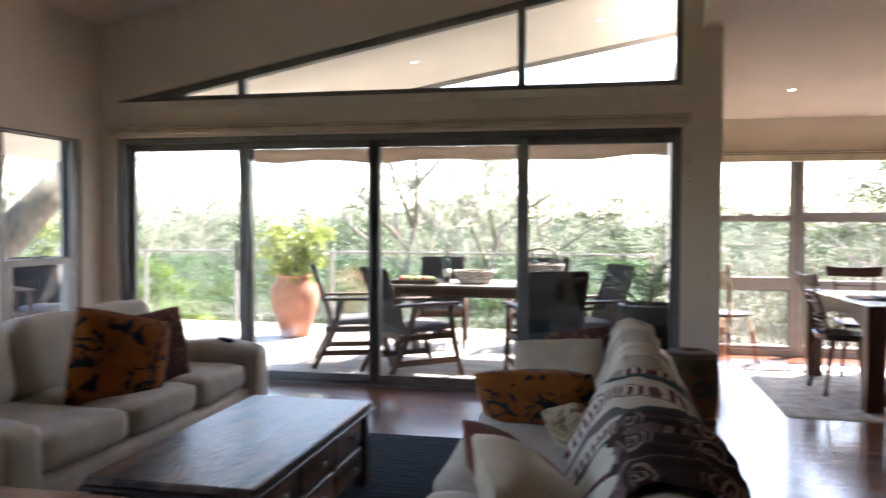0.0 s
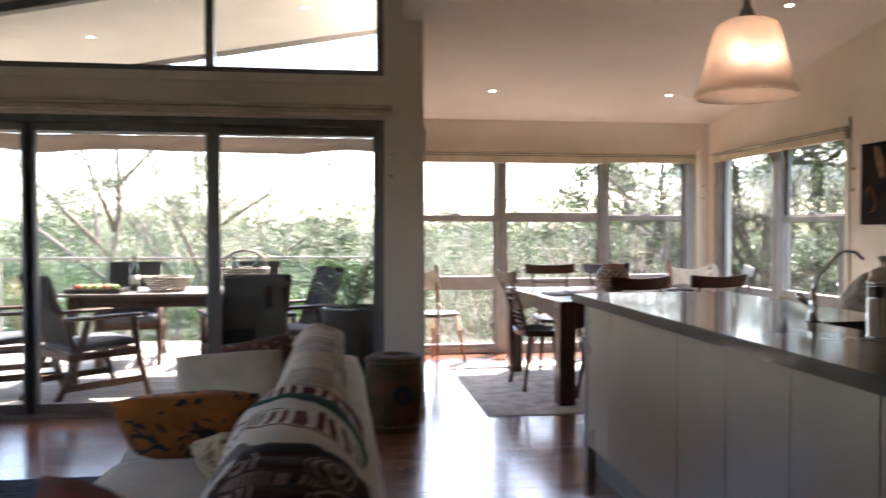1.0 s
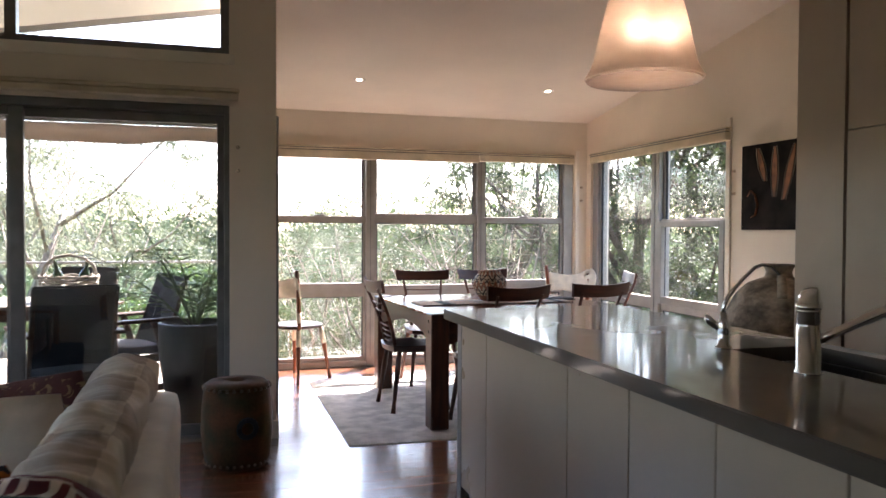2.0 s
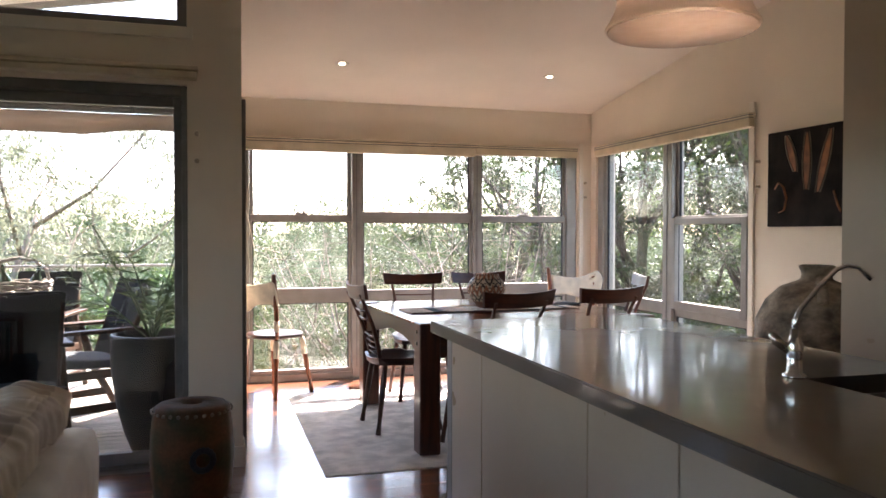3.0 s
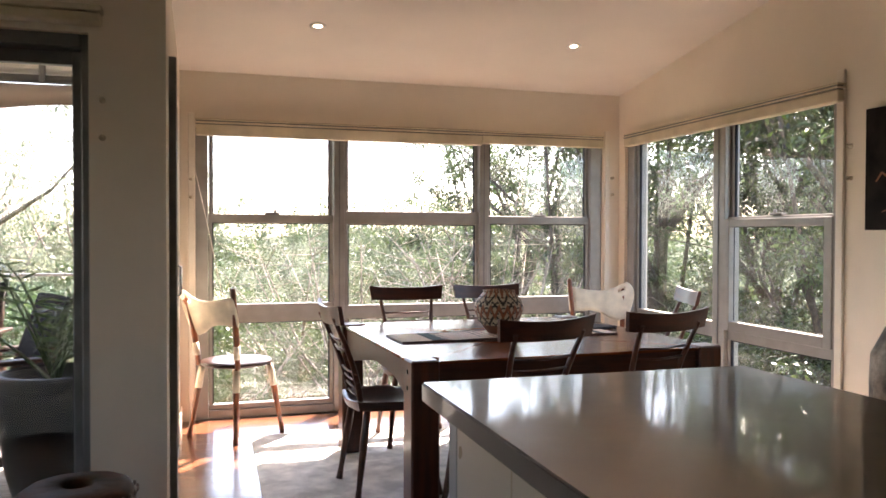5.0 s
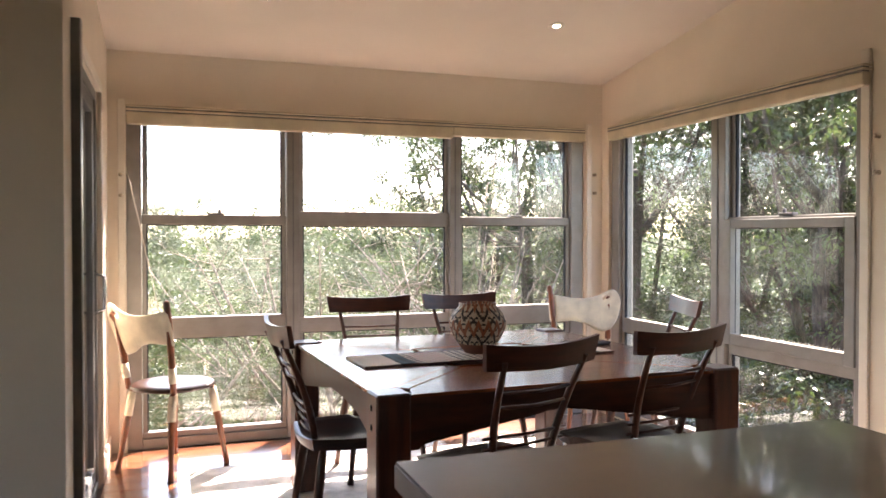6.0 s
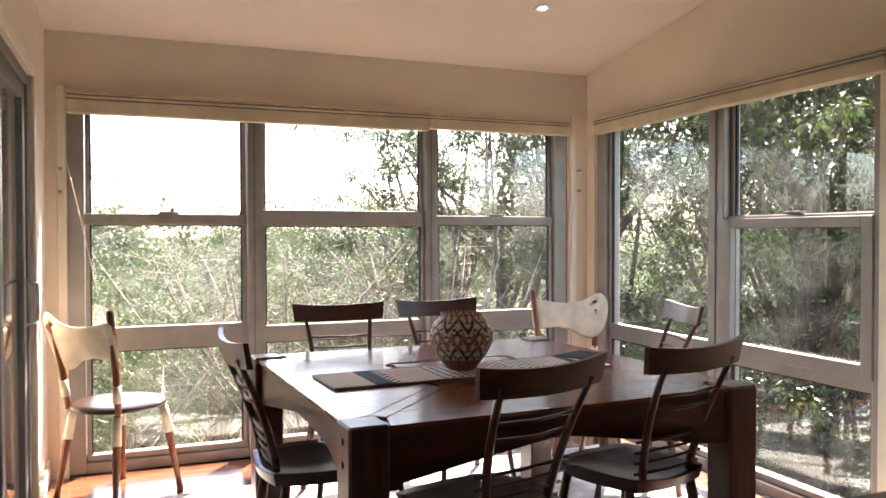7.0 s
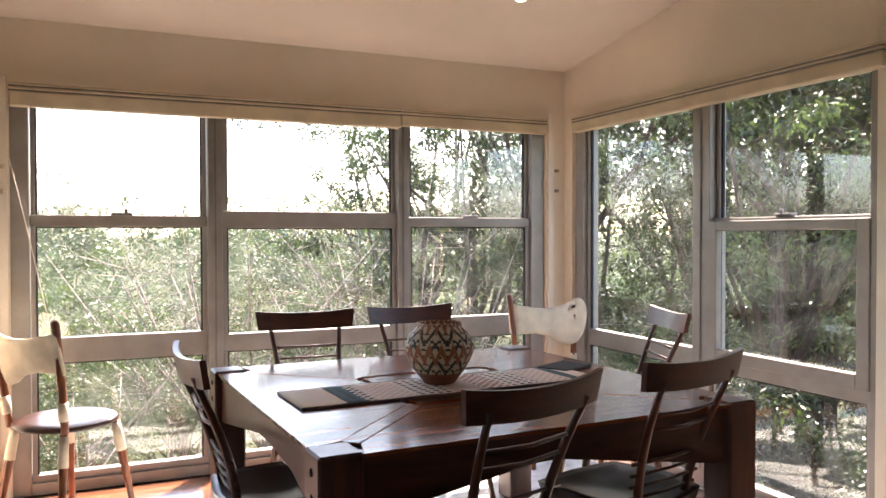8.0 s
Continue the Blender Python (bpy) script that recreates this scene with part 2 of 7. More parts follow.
# left wall with its sash window
LY0, LY1, LZ0, LZ1 = 4.66, 5.56, 0.30, 1.97
WY0, WY1 = -0.7, 3.2   # an unseen second opening of this wall, added to light the sofas
structure("wall_west", boxes((XL - TH, YB, -0.25, XL, WY0, 3.4), (XL - TH, WY1, -0.25, XL, LY0, 3.4), (XL - TH, WY0, -0.25, XL, WY1, 0.0), (XL - TH, WY0, 2.1, XL, WY1, 3.4), (XL - TH, LY1, -0.25, XL, YS, 3.4), (XL - TH, LY0, -0.25, XL, LY1, LZ0), (XL - TH, LY0, LZ1, XL, LY1, 3.4)), WALL, "cream painted wall with a sash window")
structure("wall_south", boxes((XL - TH, YB - TH, -0.25, XR + TH, YB, 4.6)), WALL, "plain cream painted wall")
# far window wall of the dining room
FX0, FX1, FZ1 = 1.0, 4.02, 1.97
structure("wall_dining_far", boxes((XC - TH, YF, -0.25, FX0, YF + TH, 2.6), (FX1, YF, -0.25, XR + TH, YF + TH, 2.6), (FX0, YF, FZ1, FX1, YF + TH, 2.6), (FX0, YF, -0.25, FX1, YF + TH, 0.0)), WALL, "cream painted wall over the dining windows")
# right wall with its window
RY0, RY1, RZ1 = 5.855, 8.02, 1.97
structure("wall_east", boxes((XR, YB, -0.25, XR + TH, RY0, 4.6), (XR, RY1, -0.25, XR + TH, YF, 2.7), (XR, RY0, RZ1, XR + TH, RY1, 2.9), (XR, RY0, -0.25, XR + TH, RY1, 0.0)), WALL, "cream painted dining room wall")
# left dining wall with a sliding door to the deck
DY0, DY1, DZ1 = 6.02, 7.52, 1.99
structure("wall_dining_left", boxes((XC - TH, DY1, -0.25, XD, YF, 2.8), (XC - TH, DY0, DZ1, XD, DY1, 2.8)), WALL, "cream painted wall over the dining sliding door")

# ceilings: the kitchen's rakes up away from the far windows, the living room's up from the left wall
bm = bmesh.new()
def slab(bm, corners, t=0.1):
    a = [bm.verts.new(c) for c in corners]
    b = [bm.verts.new((x, y, z + t)) for x, y, z in corners]
    n = len(a)
    bm.faces.new(a), bm.faces.new(list(reversed(b)))
    for i in range(n):
        j = (i + 1) % n
        bm.faces.new((a[i], b[i], b[j], a[j]))
slab(bm, [(XC - 0.05, YF + TH, ceil_kitchen(YF + TH)), (XR + TH, YF + TH, ceil_kitchen(YF + TH)), (XR + TH, YB - TH, ceil_kitchen(YB - TH)), (XC - 0.05, YB - TH, ceil_kitchen(YB - TH))])
structure("ceiling_dining", bm, CEIL, "raked white plaster ceiling with recessed downlights", "ceiling")
bm = bmesh.new()
slab(bm, [(XL - TH, YS + TH, ceil_living(XL - TH)), (XC, YS + TH, ceil_living(XC)), (XC, YB - TH, ceil_living(XC)), (XL - TH, YB - TH, ceil_living(XL - TH))])
structure("ceiling_living", bm, CEIL, "raked cream plaster ceiling of the living room", "ceiling")
# bulkhead between the two ceilings
bm = bmesh.new()
q = [(YS, ceil_kitchen(YS)), (YS, 4.1), (YB, 4.1), (YB, ceil_kitchen(YB))]
a = [bm.verts.new((XC - 0.14, y, z)) for y, z in q]
b = [bm.verts.new((XC - 0.03, y, z)) for y, z in q]
bm.faces.new(a), bm.faces.new(list(reversed(b)))
for i in range(4):
    bm.faces.new((a[i], b[i], b[(i + 1) % 4], a[(i + 1) % 4]))
structure("wall_bulkhead", bm, WALL, "cream bulkhead between the raked ceilings")

# ---- joinery ----
def pane(name, parent, x0, y0, z0, x1, y1, z1, material=GLASS):
    ob = part(name, boxes((x0, y0, z0, x1, y1, z1)), material, parent)
    ob.visible_shadow = False
    return ob


# sliding doors of the living room
door = thing("door_1", Matrix.Identity(4), "dark grey aluminium sliding glass doors to the deck", "sliding door", kind="structure")
fy0, fy1 = YS + 0.03, YS + 0.15
part("door_frame", boxes((SX0, fy0, 0, SX0 + 0.06, fy1, SZ), (SX1 - 0.03, fy0, 0, SX1, fy1, SZ), (SX0 + 0.06, fy0, SZ - 0.05, SX1 - 0.03, fy1, SZ), (SX0 + 0.06, fy0, -0.02, SX1 - 0.03, fy1, 0.025), w=0.004), FRAME_DARK, door)
cols = [SX0 + 0.06, -2.77, -1.665, -0.495, SX1 - 0.03]
for k in range(4):
    x0, x1 = cols[k] - (0.05 if k else 0), cols[k + 1] + (0.05 if k < 3 else 0)
    py = fy0 + (0.012 if k in (1, 2) else 0.062)
    s0, s1 = (0.04 if k == 0 else 0.075), (0.04 if k == 3 else 0.075)
    leaf = part("door_leaf", boxes((x0, py, 0.027, x0 + s0, py + 0.04, SZ - 0.052), (x1 - s1, py, 0.027, x1, py + 0.04, SZ - 0.052), (x0 + s0, py, SZ - 0.105, x1 - s1, py + 0.04, SZ - 0.052), (x0 + s0, py, 0.027, x1 - s1, py + 0.04, 0.09), w=0.003), FRAME_DARK, door)
    pane("pane", leaf, x0 + s0 - 0.005, py + 0.017, 0.085, x1 - s1 + 0.005, py + 0.023, SZ - 0.1, GLASS_CLEAN)
bm = boxes((-2.845, fy0 - 0.02, 0.9, -2.825, fy0 + 0.012, 1.16), w=0.006)
part("door_handle", bm, CHROME, door, "slim metal pull handle")

# wedge-shaped high window
clere = thing("window_1", Matrix.Identity(4), "wedge-shaped high window under the raked ceiling", "window", kind="structure")
def prism(bm, q, y0, y1):
    a = [bm.verts.new((x, y0, z)) for x, z in q]
    b = [bm.verts.new((x, y1, z)) for x, z in q]
    bm.faces.new(a), bm.faces.new(list(reversed(b)))
    for i in range(len(q)):
        j = (i + 1) % len(q)
        bm.faces.new((a[i], b[i], b[j], a[j]))
cy0, cy1 = YS + 0.05, YS + 0.13
bm = bmesh.new()
prism(bm, [(CX0, CZ), (CX1, CZ), (CX1, CZ + 0.045), (CX0 + 0.25, CZ + 0.045)], cy0, cy1)
prism(bm, [(CX0, CZ + 0.002), (CX0 + 0.3, CZ + 0.006), (CX1, clere_top(CX1) - 0.055), (CX1, clere_top(CX1)), (CX0, clere_top(CX0))], cy0 - 0.003, cy1 + 0.003)
prism(bm, [(CX1 - 0.05, CZ + 0.045), (CX1, CZ + 0.045), (CX1, clere_top(CX1) - 0.06), (CX1 - 0.05, clere_top(CX1 - 0.05) - 0.06)], cy0, cy1)
for x in (-2.80, -0.51):
    prism(bm, [(x - 0.03, CZ + 0.04), (x + 0.03, CZ + 0.04), (x + 0.03, clere_top(x) - 0.03), (x - 0.03, clere_top(x) - 0.03)], cy0 + 0.004, cy1 - 0.004)
part("window_frame", bm, FRAME_DARK, clere)
xs = [CX0 + 0.25, -2.80, -0.51, CX1 - 0.04]
for x0, x1 in zip(xs, xs[1:]):
    bm = bmesh.new()
    prism(bm, [(x0, CZ + 0.03), (x1, CZ + 0.03), (x1, clere_top(x1) - 0.03), (x0, clere_top(x0) - 0.03)], cy0 + 0.035, cy0 + 0.041)
    ob = part("pane", bm, GLASS, clere)
    ob.visible_shadow = False
structure("trim_1", boxes((CX0 - 0.03, YS - 0.012, CZ - 0.065, SX1 + 0.03, YS + 0.04, CZ - 0.003), w=0.003), TRIM, "cream sill trim under the high window", "trim")
# blind pelmet over the sliding doors
pel = thing("roller_blind", pose(0, YS, SZ), "beige roller blind box over the sliding doors", "blind")
part("fabric", boxes((SX0 - 0.06, -0.075, 0.022, SX1 + 0.05, -0.002, 0.06), w=0.006), BLIND, pel)
part("headrail", boxes((SX0 - 0.065, -0.082, 0.063, SX1 + 0.055, -0.002, 0.085), w=0.004), BLIND, pel)


def sash_window(name, label, cols_, z_head, axis, at, sgn, rails):
    """A wall of glazed columns. cols_: (from, to) along the wall; rails: per column, the (z0, z1) of each cross bar. sgn: the way out."""
    win = thing(name, Matrix.Identity(4), label, "window", kind="structure")
    def bx(a0, a1, z0, z1, d0, d1):
        u, v = sorted((at + sgn * d0, at + sgn * d1))
        return (a0, u, z0, a1, v, z1) if axis == "x" else (u, a0, z0, v, a1, z1)
    lo, hi = cols_[0][0], cols_[-1][1]
    bars = []
    edges = [lo - 0.095] + [0.5 * (p[1] + q[0]) for p, q in zip(cols_, cols_[1:])] + [hi + 0.1]
    bars.append(bx(edges[0], lo - 0.004, 0.0, z_head, 0.02, 0.13))
    bars.append(bx(hi + 0.004, edges[-1], 0.0, z_head, 0.02, 0.13))
    for p, q in zip(cols_, cols_[1:]):
        bars.append(bx(p[1] + 0.004, q[0] - 0.004, 0.0, z_head, 0.02, 0.13))
    part("window_frame", boxes(*bars, bx(edges[0], edges[-1], z_head, z_head + 0.02, 0.02, 0.13), w=0.004), FRAME, win)
    for p, q in zip(cols_, cols_[1:]):
        if q[0] - p[1] > 0.15:
            part("mullion_groove", boxes(bx(p[1] + 0.012, p[1] + 0.04, 0.1, z_head - 0.002, 0.012, 0.019), bx(q[0] - 0.075, q[0] - 0.065, 0.1, z_head - 0.002, 0.014, 0.019)), FRAME_DARK, win)
        else:
            mid = 0.5 * (p[1] + q[0])
            part("mullion_groove", boxes(bx(mid - 0.004, mid + 0.004, 0.1, z_head - 0.002, 0.015, 0.019)), FRAME_DARK, win)
    for (c0, c1), rr in zip(cols_, rails):
        zs = [0.0] + [v for r in rr for v in r] + [z_head]
        for k in range(0, len(zs), 2):
            z0, z1 = zs[k], zs[k + 1]
            if k:
                part("rail", boxes(bx(c0 - 0.003, c1 + 0.003, zs[k - 1], zs[k], 0.04 + 0.008 * (k == 2), 0.1), w=0.004), FRAME, win)
            if k == 0:
                part("sill", boxes(bx(c0 - 0.003, c1 + 0.003, 0.0, 0.06, 0.02, 0.12), bx(c0 - 0.003, c1 + 0.003, 0.06, 0.095, 0.04, 0.1), w=0.003), FRAME, win)
                z0 = 0.09
            d = 0.062 if k != 4 else 0.08
            if axis == "y" and k == 2 and len(rr) > 1:      # the opening light stands proud in a frame of its own
                part("sash_frame", boxes(bx(c0 - 0.01, c0 + 0.05, z0 - 0.05, z1 + 0.045, 0.012, 0.05), bx(c1 - 0.05, c1 + 0.01, z0 - 0.05, z1 + 0.045, 0.012, 0.05), bx(c0 + 0.05, c1 - 0.05, z0 - 0.05, z0 + 0.012, 0.012, 0.05), bx(c0 + 0.05, c1 - 0.05, z1 - 0.004, z1 + 0.045, 0.012, 0.05), w=0.004), FRAME, win)
            sash = part("sash", boxes(bx(c0, c0 + 0.022, z0, z1, d - 0.018, d + 0.018), bx(c1 - 0.022, c1, z0, z1, d - 0.018, d + 0.018), w=0.002), FRAME, win)
            part("gasket", boxes(bx(c0 + 0.022, c0 + 0.03, z0, z1, d - 0.008, d + 0.008), bx(c1 - 0.03, c1 - 0.022, z0, z1, d - 0.008, d + 0.008), bx(c0 + 0.03, c1 - 0.03, z1 - 0.006, z1, d - 0.008, d + 0.008)), BLACK, sash)
            b = bx(c0 + 0.012, c1 - 0.012, z0 - 0.004, z1 + 0.004, d - 0.003, d + 0.003)
            pane("pane", sash, *b)
        if len(rr) > 1 and abs(c0 - 2.03) > 0.05:
            mid = 0.5 * (c0 + c1)
            part("latch", boxes(bx(mid - 0.05, mid + 0.05, rr[1][1], rr[1][1] + 0.014, 0.03, 0.07), bx(mid + 0.01, mid + 0.03, rr[1][1] + 0.014, rr[1][1] + 0.034, 0.04, 0.055), w=0.003), FRAME_DARK, win, "dark sash latch")
    return win


sash_window("window_2", "wide grey aluminium sash windows of the dining room", [(1.085, 1.925), (2.01, 3.01), (3.085, 3.92)], 1.96, "x", YF, 1,
            [[(0.648, 0.775), (1.333, 1.392)], [(0.655, 0.75), (1.328, 1.422)], [(0.655, 0.785), (1.338, 1.396)]])
sash_window("window_3", "grey aluminium sash window facing the trees", [(5.945, 6.82), (6.95, 7.915)], 1.96, "y", XR, 1, [[(0.60, 0.71), (1.31, 1.37)], [(0.60, 0.70)]])
lw = sash_window("window_4", "narrow grey sash window beside the sofa", [(LY0 + 0.09, LY1 - 0.1)], LZ1 - 0.02, "y", XL, -1, [[(0.30, 0.36), (0.97, 1.02)]])

# added out of view, to bring daylight to the living room from the left
sash_window("window_5", "unseen grey aluminium window added to light the living room", [(WY0 + 0.1, 1.2), (1.3, WY1 - 0.1)], 2.08, "y", XL, -1, [[(0.60, 0.70)], [(0.60, 0.70)]])

# roller blinds rolled up over the windows
def blind(x0, x1, y0, y1, z0, z1, label):
    e = thing("roller_blind", pose((x0 + x1) / 2, (y0 + y1) / 2, z0), label, "blind")
    w, d, h = (x1 - x0) / 2, (y1 - y0) / 2, z1 - z0
    part("fabric", boxes((-w, -d, 0, w, d, h * 0.66), w=0.006), BLIND, e)
    # dark strip in place of the shadow lines round the rails
    part("shadow_strip", boxes((-w - 0.002, -d + 0.004, h * 0.64, w + 0.002, d - 0.002, h * 0.99)), FRAME_DARK, e, "dark strip standing in for the shadow between the rails")
    part("headrail", boxes((-w - 0.004, -d - 0.004, h * 0.71, w + 0.004, d, h * 0.82), (-w - 0.004, -d - 0.002, h * 0.89, w + 0.004, d, h), w=0.003), BLIND, e)
    return e
far_blind = blind(1.005, 3.008, YF - 0.055, YF - 0.004, 1.91, 2.022, "beige fabric blind rolled up over the dining window")
blind(3.014, 3.995, YF - 0.055, YF - 0.004, 1.925, 2.018, "beige fabric blind rolled up over the dining window")
blind(XR - 0.055, XR - 0.004, 5.835, 7.945, 1.925, 2.02, "beige fabric blind rolled up over the side window")

# architraves and skirting
structure("trim_2", boxes((0.955, YF - 0.018, 0.0, 0.996, YF - 0.002, 2.06), (4.03, YF - 0.018, 0.0, 4.07, YF - 0.002, 2.06), (XR - 0.018, 5.835, 0.0, XR - 0.002, 5.885, 2.09), w=0.004), TRIM, "cream window architraves", "trim")
structure("baseboard", boxes((SX1 + 0.005, YS - 0.016, 0.0, XC + 0.014, YS - 0.001, 0.11), (XC + 0.001, YS, 0.0, XC + 0.015, DY0 - 0.004, 0.11), (XD + 0.001, DY1 + 0.05, 0.0, XD + 0.015, YF - 0.02, 0.11), (XL + 0.001, YB + 0.02, 0.0, XL + 0.015, YS - 0.02, 0.11), (XR - 0.015, 4.5, 0.0, XR - 0.001, 5.83, 0.11), w=0.003), TRIM, "cream skirting boards", "baseboard")

# sliding door between dining room and deck
dd = thing("door_2", Matrix.Identity(4), "dark grey sliding glass door from dining room to deck", "sliding door", kind="structure")
part("door_frame", boxes((XD - 0.14, DY0, 0, XD - 0.01, DY0 + 0.05, DZ1), (XD - 0.14, DY1 - 0.05, 0, XD - 0.01, DY1, DZ1), (XD - 0.14, DY0 + 0.05, DZ1 - 0.05, XD - 0.01, DY1 - 0.05, DZ1), (XD - 0.14, DY0 + 0.05, -0.02, XD - 0.01, DY1 - 0.05, 0.03), w=0.003), FRAME_DARK, dd)
for k, (y0, y1) in enumerate(((DY0 + 0.05, 6.82), (6.74, DY1 - 0.05))):
    px = XD - 0.055 - 0.045 * (1 - k)
    leaf = part("door_leaf", boxes((px, y0, 0.032, px + 0.036, y0 + 0.075, DZ1 - 0.052), (px, y1 - 0.075, 0.032, px + 0.036, y1, DZ1 - 0.052), (px, y0 + 0.075, DZ1 - 0.12, px + 0.036, y1 - 0.075, DZ1 - 0.052), (px, y0 + 0.075, 0.032, px + 0.036, y1 - 0.075, 0.12), w=0.003), FRAME_DARK, dd)
    pane("pane", leaf, px + 0.015, y0 + 0.07, 0.115, px + 0.021, y1 - 0.07, DZ1 - 0.115)
part("jamb", boxes((XC - 0.03, DY0 - 0.002, 0.0, XC + 0.03, DY0 + 0.05, DZ1 - 0.015), w=0.003), FRAME_DARK, dd, "dark grey screen door jamb")
bm = bmesh.new()
tube(bm, [(XD - 0.015, DY1 - 0.09, 0.88), (XD + 0.03, DY1 - 0.09, 0.90), (XD + 0.03, DY1 - 0.09, 1.06), (XD - 0.015, DY1 - 0.09, 1.08)], 0.008)
part("door_handle", bm, CHROME, dd, "curved chrome pull handle")
structure("trim_3", boxes((XD + 0.001, DY0 - 0.0, DZ1 + 0.002, XD + 0.016, DY1 + 0.045, DZ1 + 0.05), (XD + 0.001, DY1 + 0.004, 0.0, XD + 0.016, DY1 + 0.045, DZ1), w=0.003), TRIM, "cream architrave of the dining door", "trim")


# ---- kitchen ----
IX0, IX1, IY0, IY1 = 1.565, 2.43, 1.1, 4.375
island = thing("kitchen_island", pose((IX0 + IX1) / 2, (IY0 + IY1) / 2, 0), "white cabinet island with flat handleless fronts", "kitchen island")
ox, oy = -(IX0 + IX1) / 2, -(IY0 + IY1) / 2
def isl(*bs, w=0.0):
    return boxes(*[(b[0] + ox, b[1] + oy, b[2], b[3] + ox, b[4] + oy, b[5]) for b in bs], w=w)
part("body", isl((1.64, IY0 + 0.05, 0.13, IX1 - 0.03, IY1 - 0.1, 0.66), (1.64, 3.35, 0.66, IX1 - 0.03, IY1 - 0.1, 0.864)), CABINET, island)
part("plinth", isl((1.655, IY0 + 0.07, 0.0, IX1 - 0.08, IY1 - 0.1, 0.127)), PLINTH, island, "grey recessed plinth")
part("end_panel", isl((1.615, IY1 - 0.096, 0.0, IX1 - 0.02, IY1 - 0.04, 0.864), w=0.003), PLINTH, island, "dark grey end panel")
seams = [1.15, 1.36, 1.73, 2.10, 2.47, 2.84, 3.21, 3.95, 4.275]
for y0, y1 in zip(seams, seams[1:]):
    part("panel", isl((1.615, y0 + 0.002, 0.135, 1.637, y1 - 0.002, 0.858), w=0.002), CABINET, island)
# worktop with the sink cut out
WZ0, WZ1 = 0.866, 0.91
sx0, sx1, sy0, sy1 = 2.06, 2.36, 2.15, 3.02
top = thing("worktop", pose(IX0, IY0, WZ0), "polished grey-brown stone worktop with a sink cut-out", "worktop")
part("slab", boxes((0, 0, 0, sx0 - IX0, IY1 - IY0, WZ1 - WZ0), (sx1 - IX0, 0, 0, IX1 - IX0, IY1 - IY0, WZ1 - WZ0), (sx0 - IX0, 0, 0, sx1 - IX0, sy0 - IY0, WZ1 - WZ0), (sx0 - IX0, sy1 - IY0, 0, sx1 - IX0, IY1 - IY0, WZ1 - WZ0)), STONE, top)
part("front_edge", boxes((-0.003, 0.0, 0.003, -0.0005, IY1 - IY0, WZ1 - WZ0 - 0.004), w=0.0008), STONE, top)
part("end_edge", boxes((0.0, IY1 - IY0 + 0.0005, 0.003, IX1 - IX0, IY1 - IY0 + 0.003, WZ1 - WZ0 - 0.004), w=0.0008), STONE, top)
sink = thing("sink", pose((sx0 + sx1) / 2, (sy0 + sy1) / 2, 0.70), "undermounted dark steel double-bowl sink", "sink")
hx, hy = (sx1 - sx0) / 2, (sy1 - sy0) / 2
for k, (a, b) in enumerate(((-hy, 0.02), (0.06, hy))):
    part("bowl", boxes((-hx, a, 0, hx, b, 0.01), (-hx - 0.012, a, 0, -hx, b, 0.164), (hx, a, 0, hx + 0.012, b, 0.164), (-hx, a - 0.012, 0, hx, a, 0.164), (-hx, b, 0, hx, b + 0.012, 0.164)), STEEL, sink)

# ---- kitchen: taps, lamp, pantry, jar, painting ----
tap = thing("filter_tap", pose(2.05, 3.04, WZ1), "slim chrome gooseneck filter tap", "tap")
bm = bmesh.new()
lathe(bm, [(0.026, 0.0), (0.026, 0.006), (0.017, 0.012), (0.016, 0.05), (0.02, 0.07), (0.012, 0.09), (0.009, 0.11)], 20)
part("base", bm, CHROME, tap)
bm = bmesh.new()
tube(bm, [(0, 0, 0.1), (0.0, 0.0, 0.125), (0.01, -0.004, 0.155), (0.05, -0.02, 0.21), (0.083, -0.034, 0.247), (0.105, -0.042, 0.256), (0.128, -0.052, 0.252), (0.152, -0.062, 0.226)], [0.007, 0.0065, 0.006, 0.0055, 0.0052, 0.0052, 0.0052, 0.006], 12)
part("spout", bm, CHROME, tap)
bm = bmesh.new()
tube(bm, [(-0.008, 0.006, 0.06), (-0.035, 0.02, 0.085), (-0.045, 0.026, 0.1)], [0.011, 0.013, 0.006], 12)
part("lever", bm, CHROME, tap)
mixer = thing("mixer_tap", pose(1.997, 2.628, WZ1), "chunky chrome kitchen mixer tap beside the sink", "tap")
bm = bmesh.new()
lathe(bm, [(0.033, 0.0), (0.033, 0.004), (0.029, 0.008), (0.029, 0.12), (0.0275, 0.123), (0.029, 0.126), (0.029, 0.152), (0.031, 0.156), (0.031, 0.16)], 28)
part("body", bm, CHROME, mixer)
bm = bmesh.new()
lathe(bm, [(0.0305, 0.162), (0.0315, 0.166), (0.0315, 0.176), (0.025, 0.18), (0.024, 0.2), (0.018, 0.21), (0.0, 0.213)], 28)
for v in bm.verts:
    if v.co.z > 0.18:
        v.co.z += 0.35 * v.co.x      # the cap leans up towards the spout side
part("lever", bm, CHROME, mixer, "domed chrome lever cap")
bm = bmesh.new()
tube(bm, [(0.018, -0.008, 0.082), (0.06, -0.027, 0.105), (0.115, -0.052, 0.134), (0.118, -0.053, 0.136), (0.2, -0.09, 0.178), (0.25, -0.112, 0.203), (0.262, -0.118, 0.2)], [0.013, 0.012, 0.012, 0.0145, 0.0145, 0.0165, 0.012], 14)
part("spout", bm, CHROME, mixer)

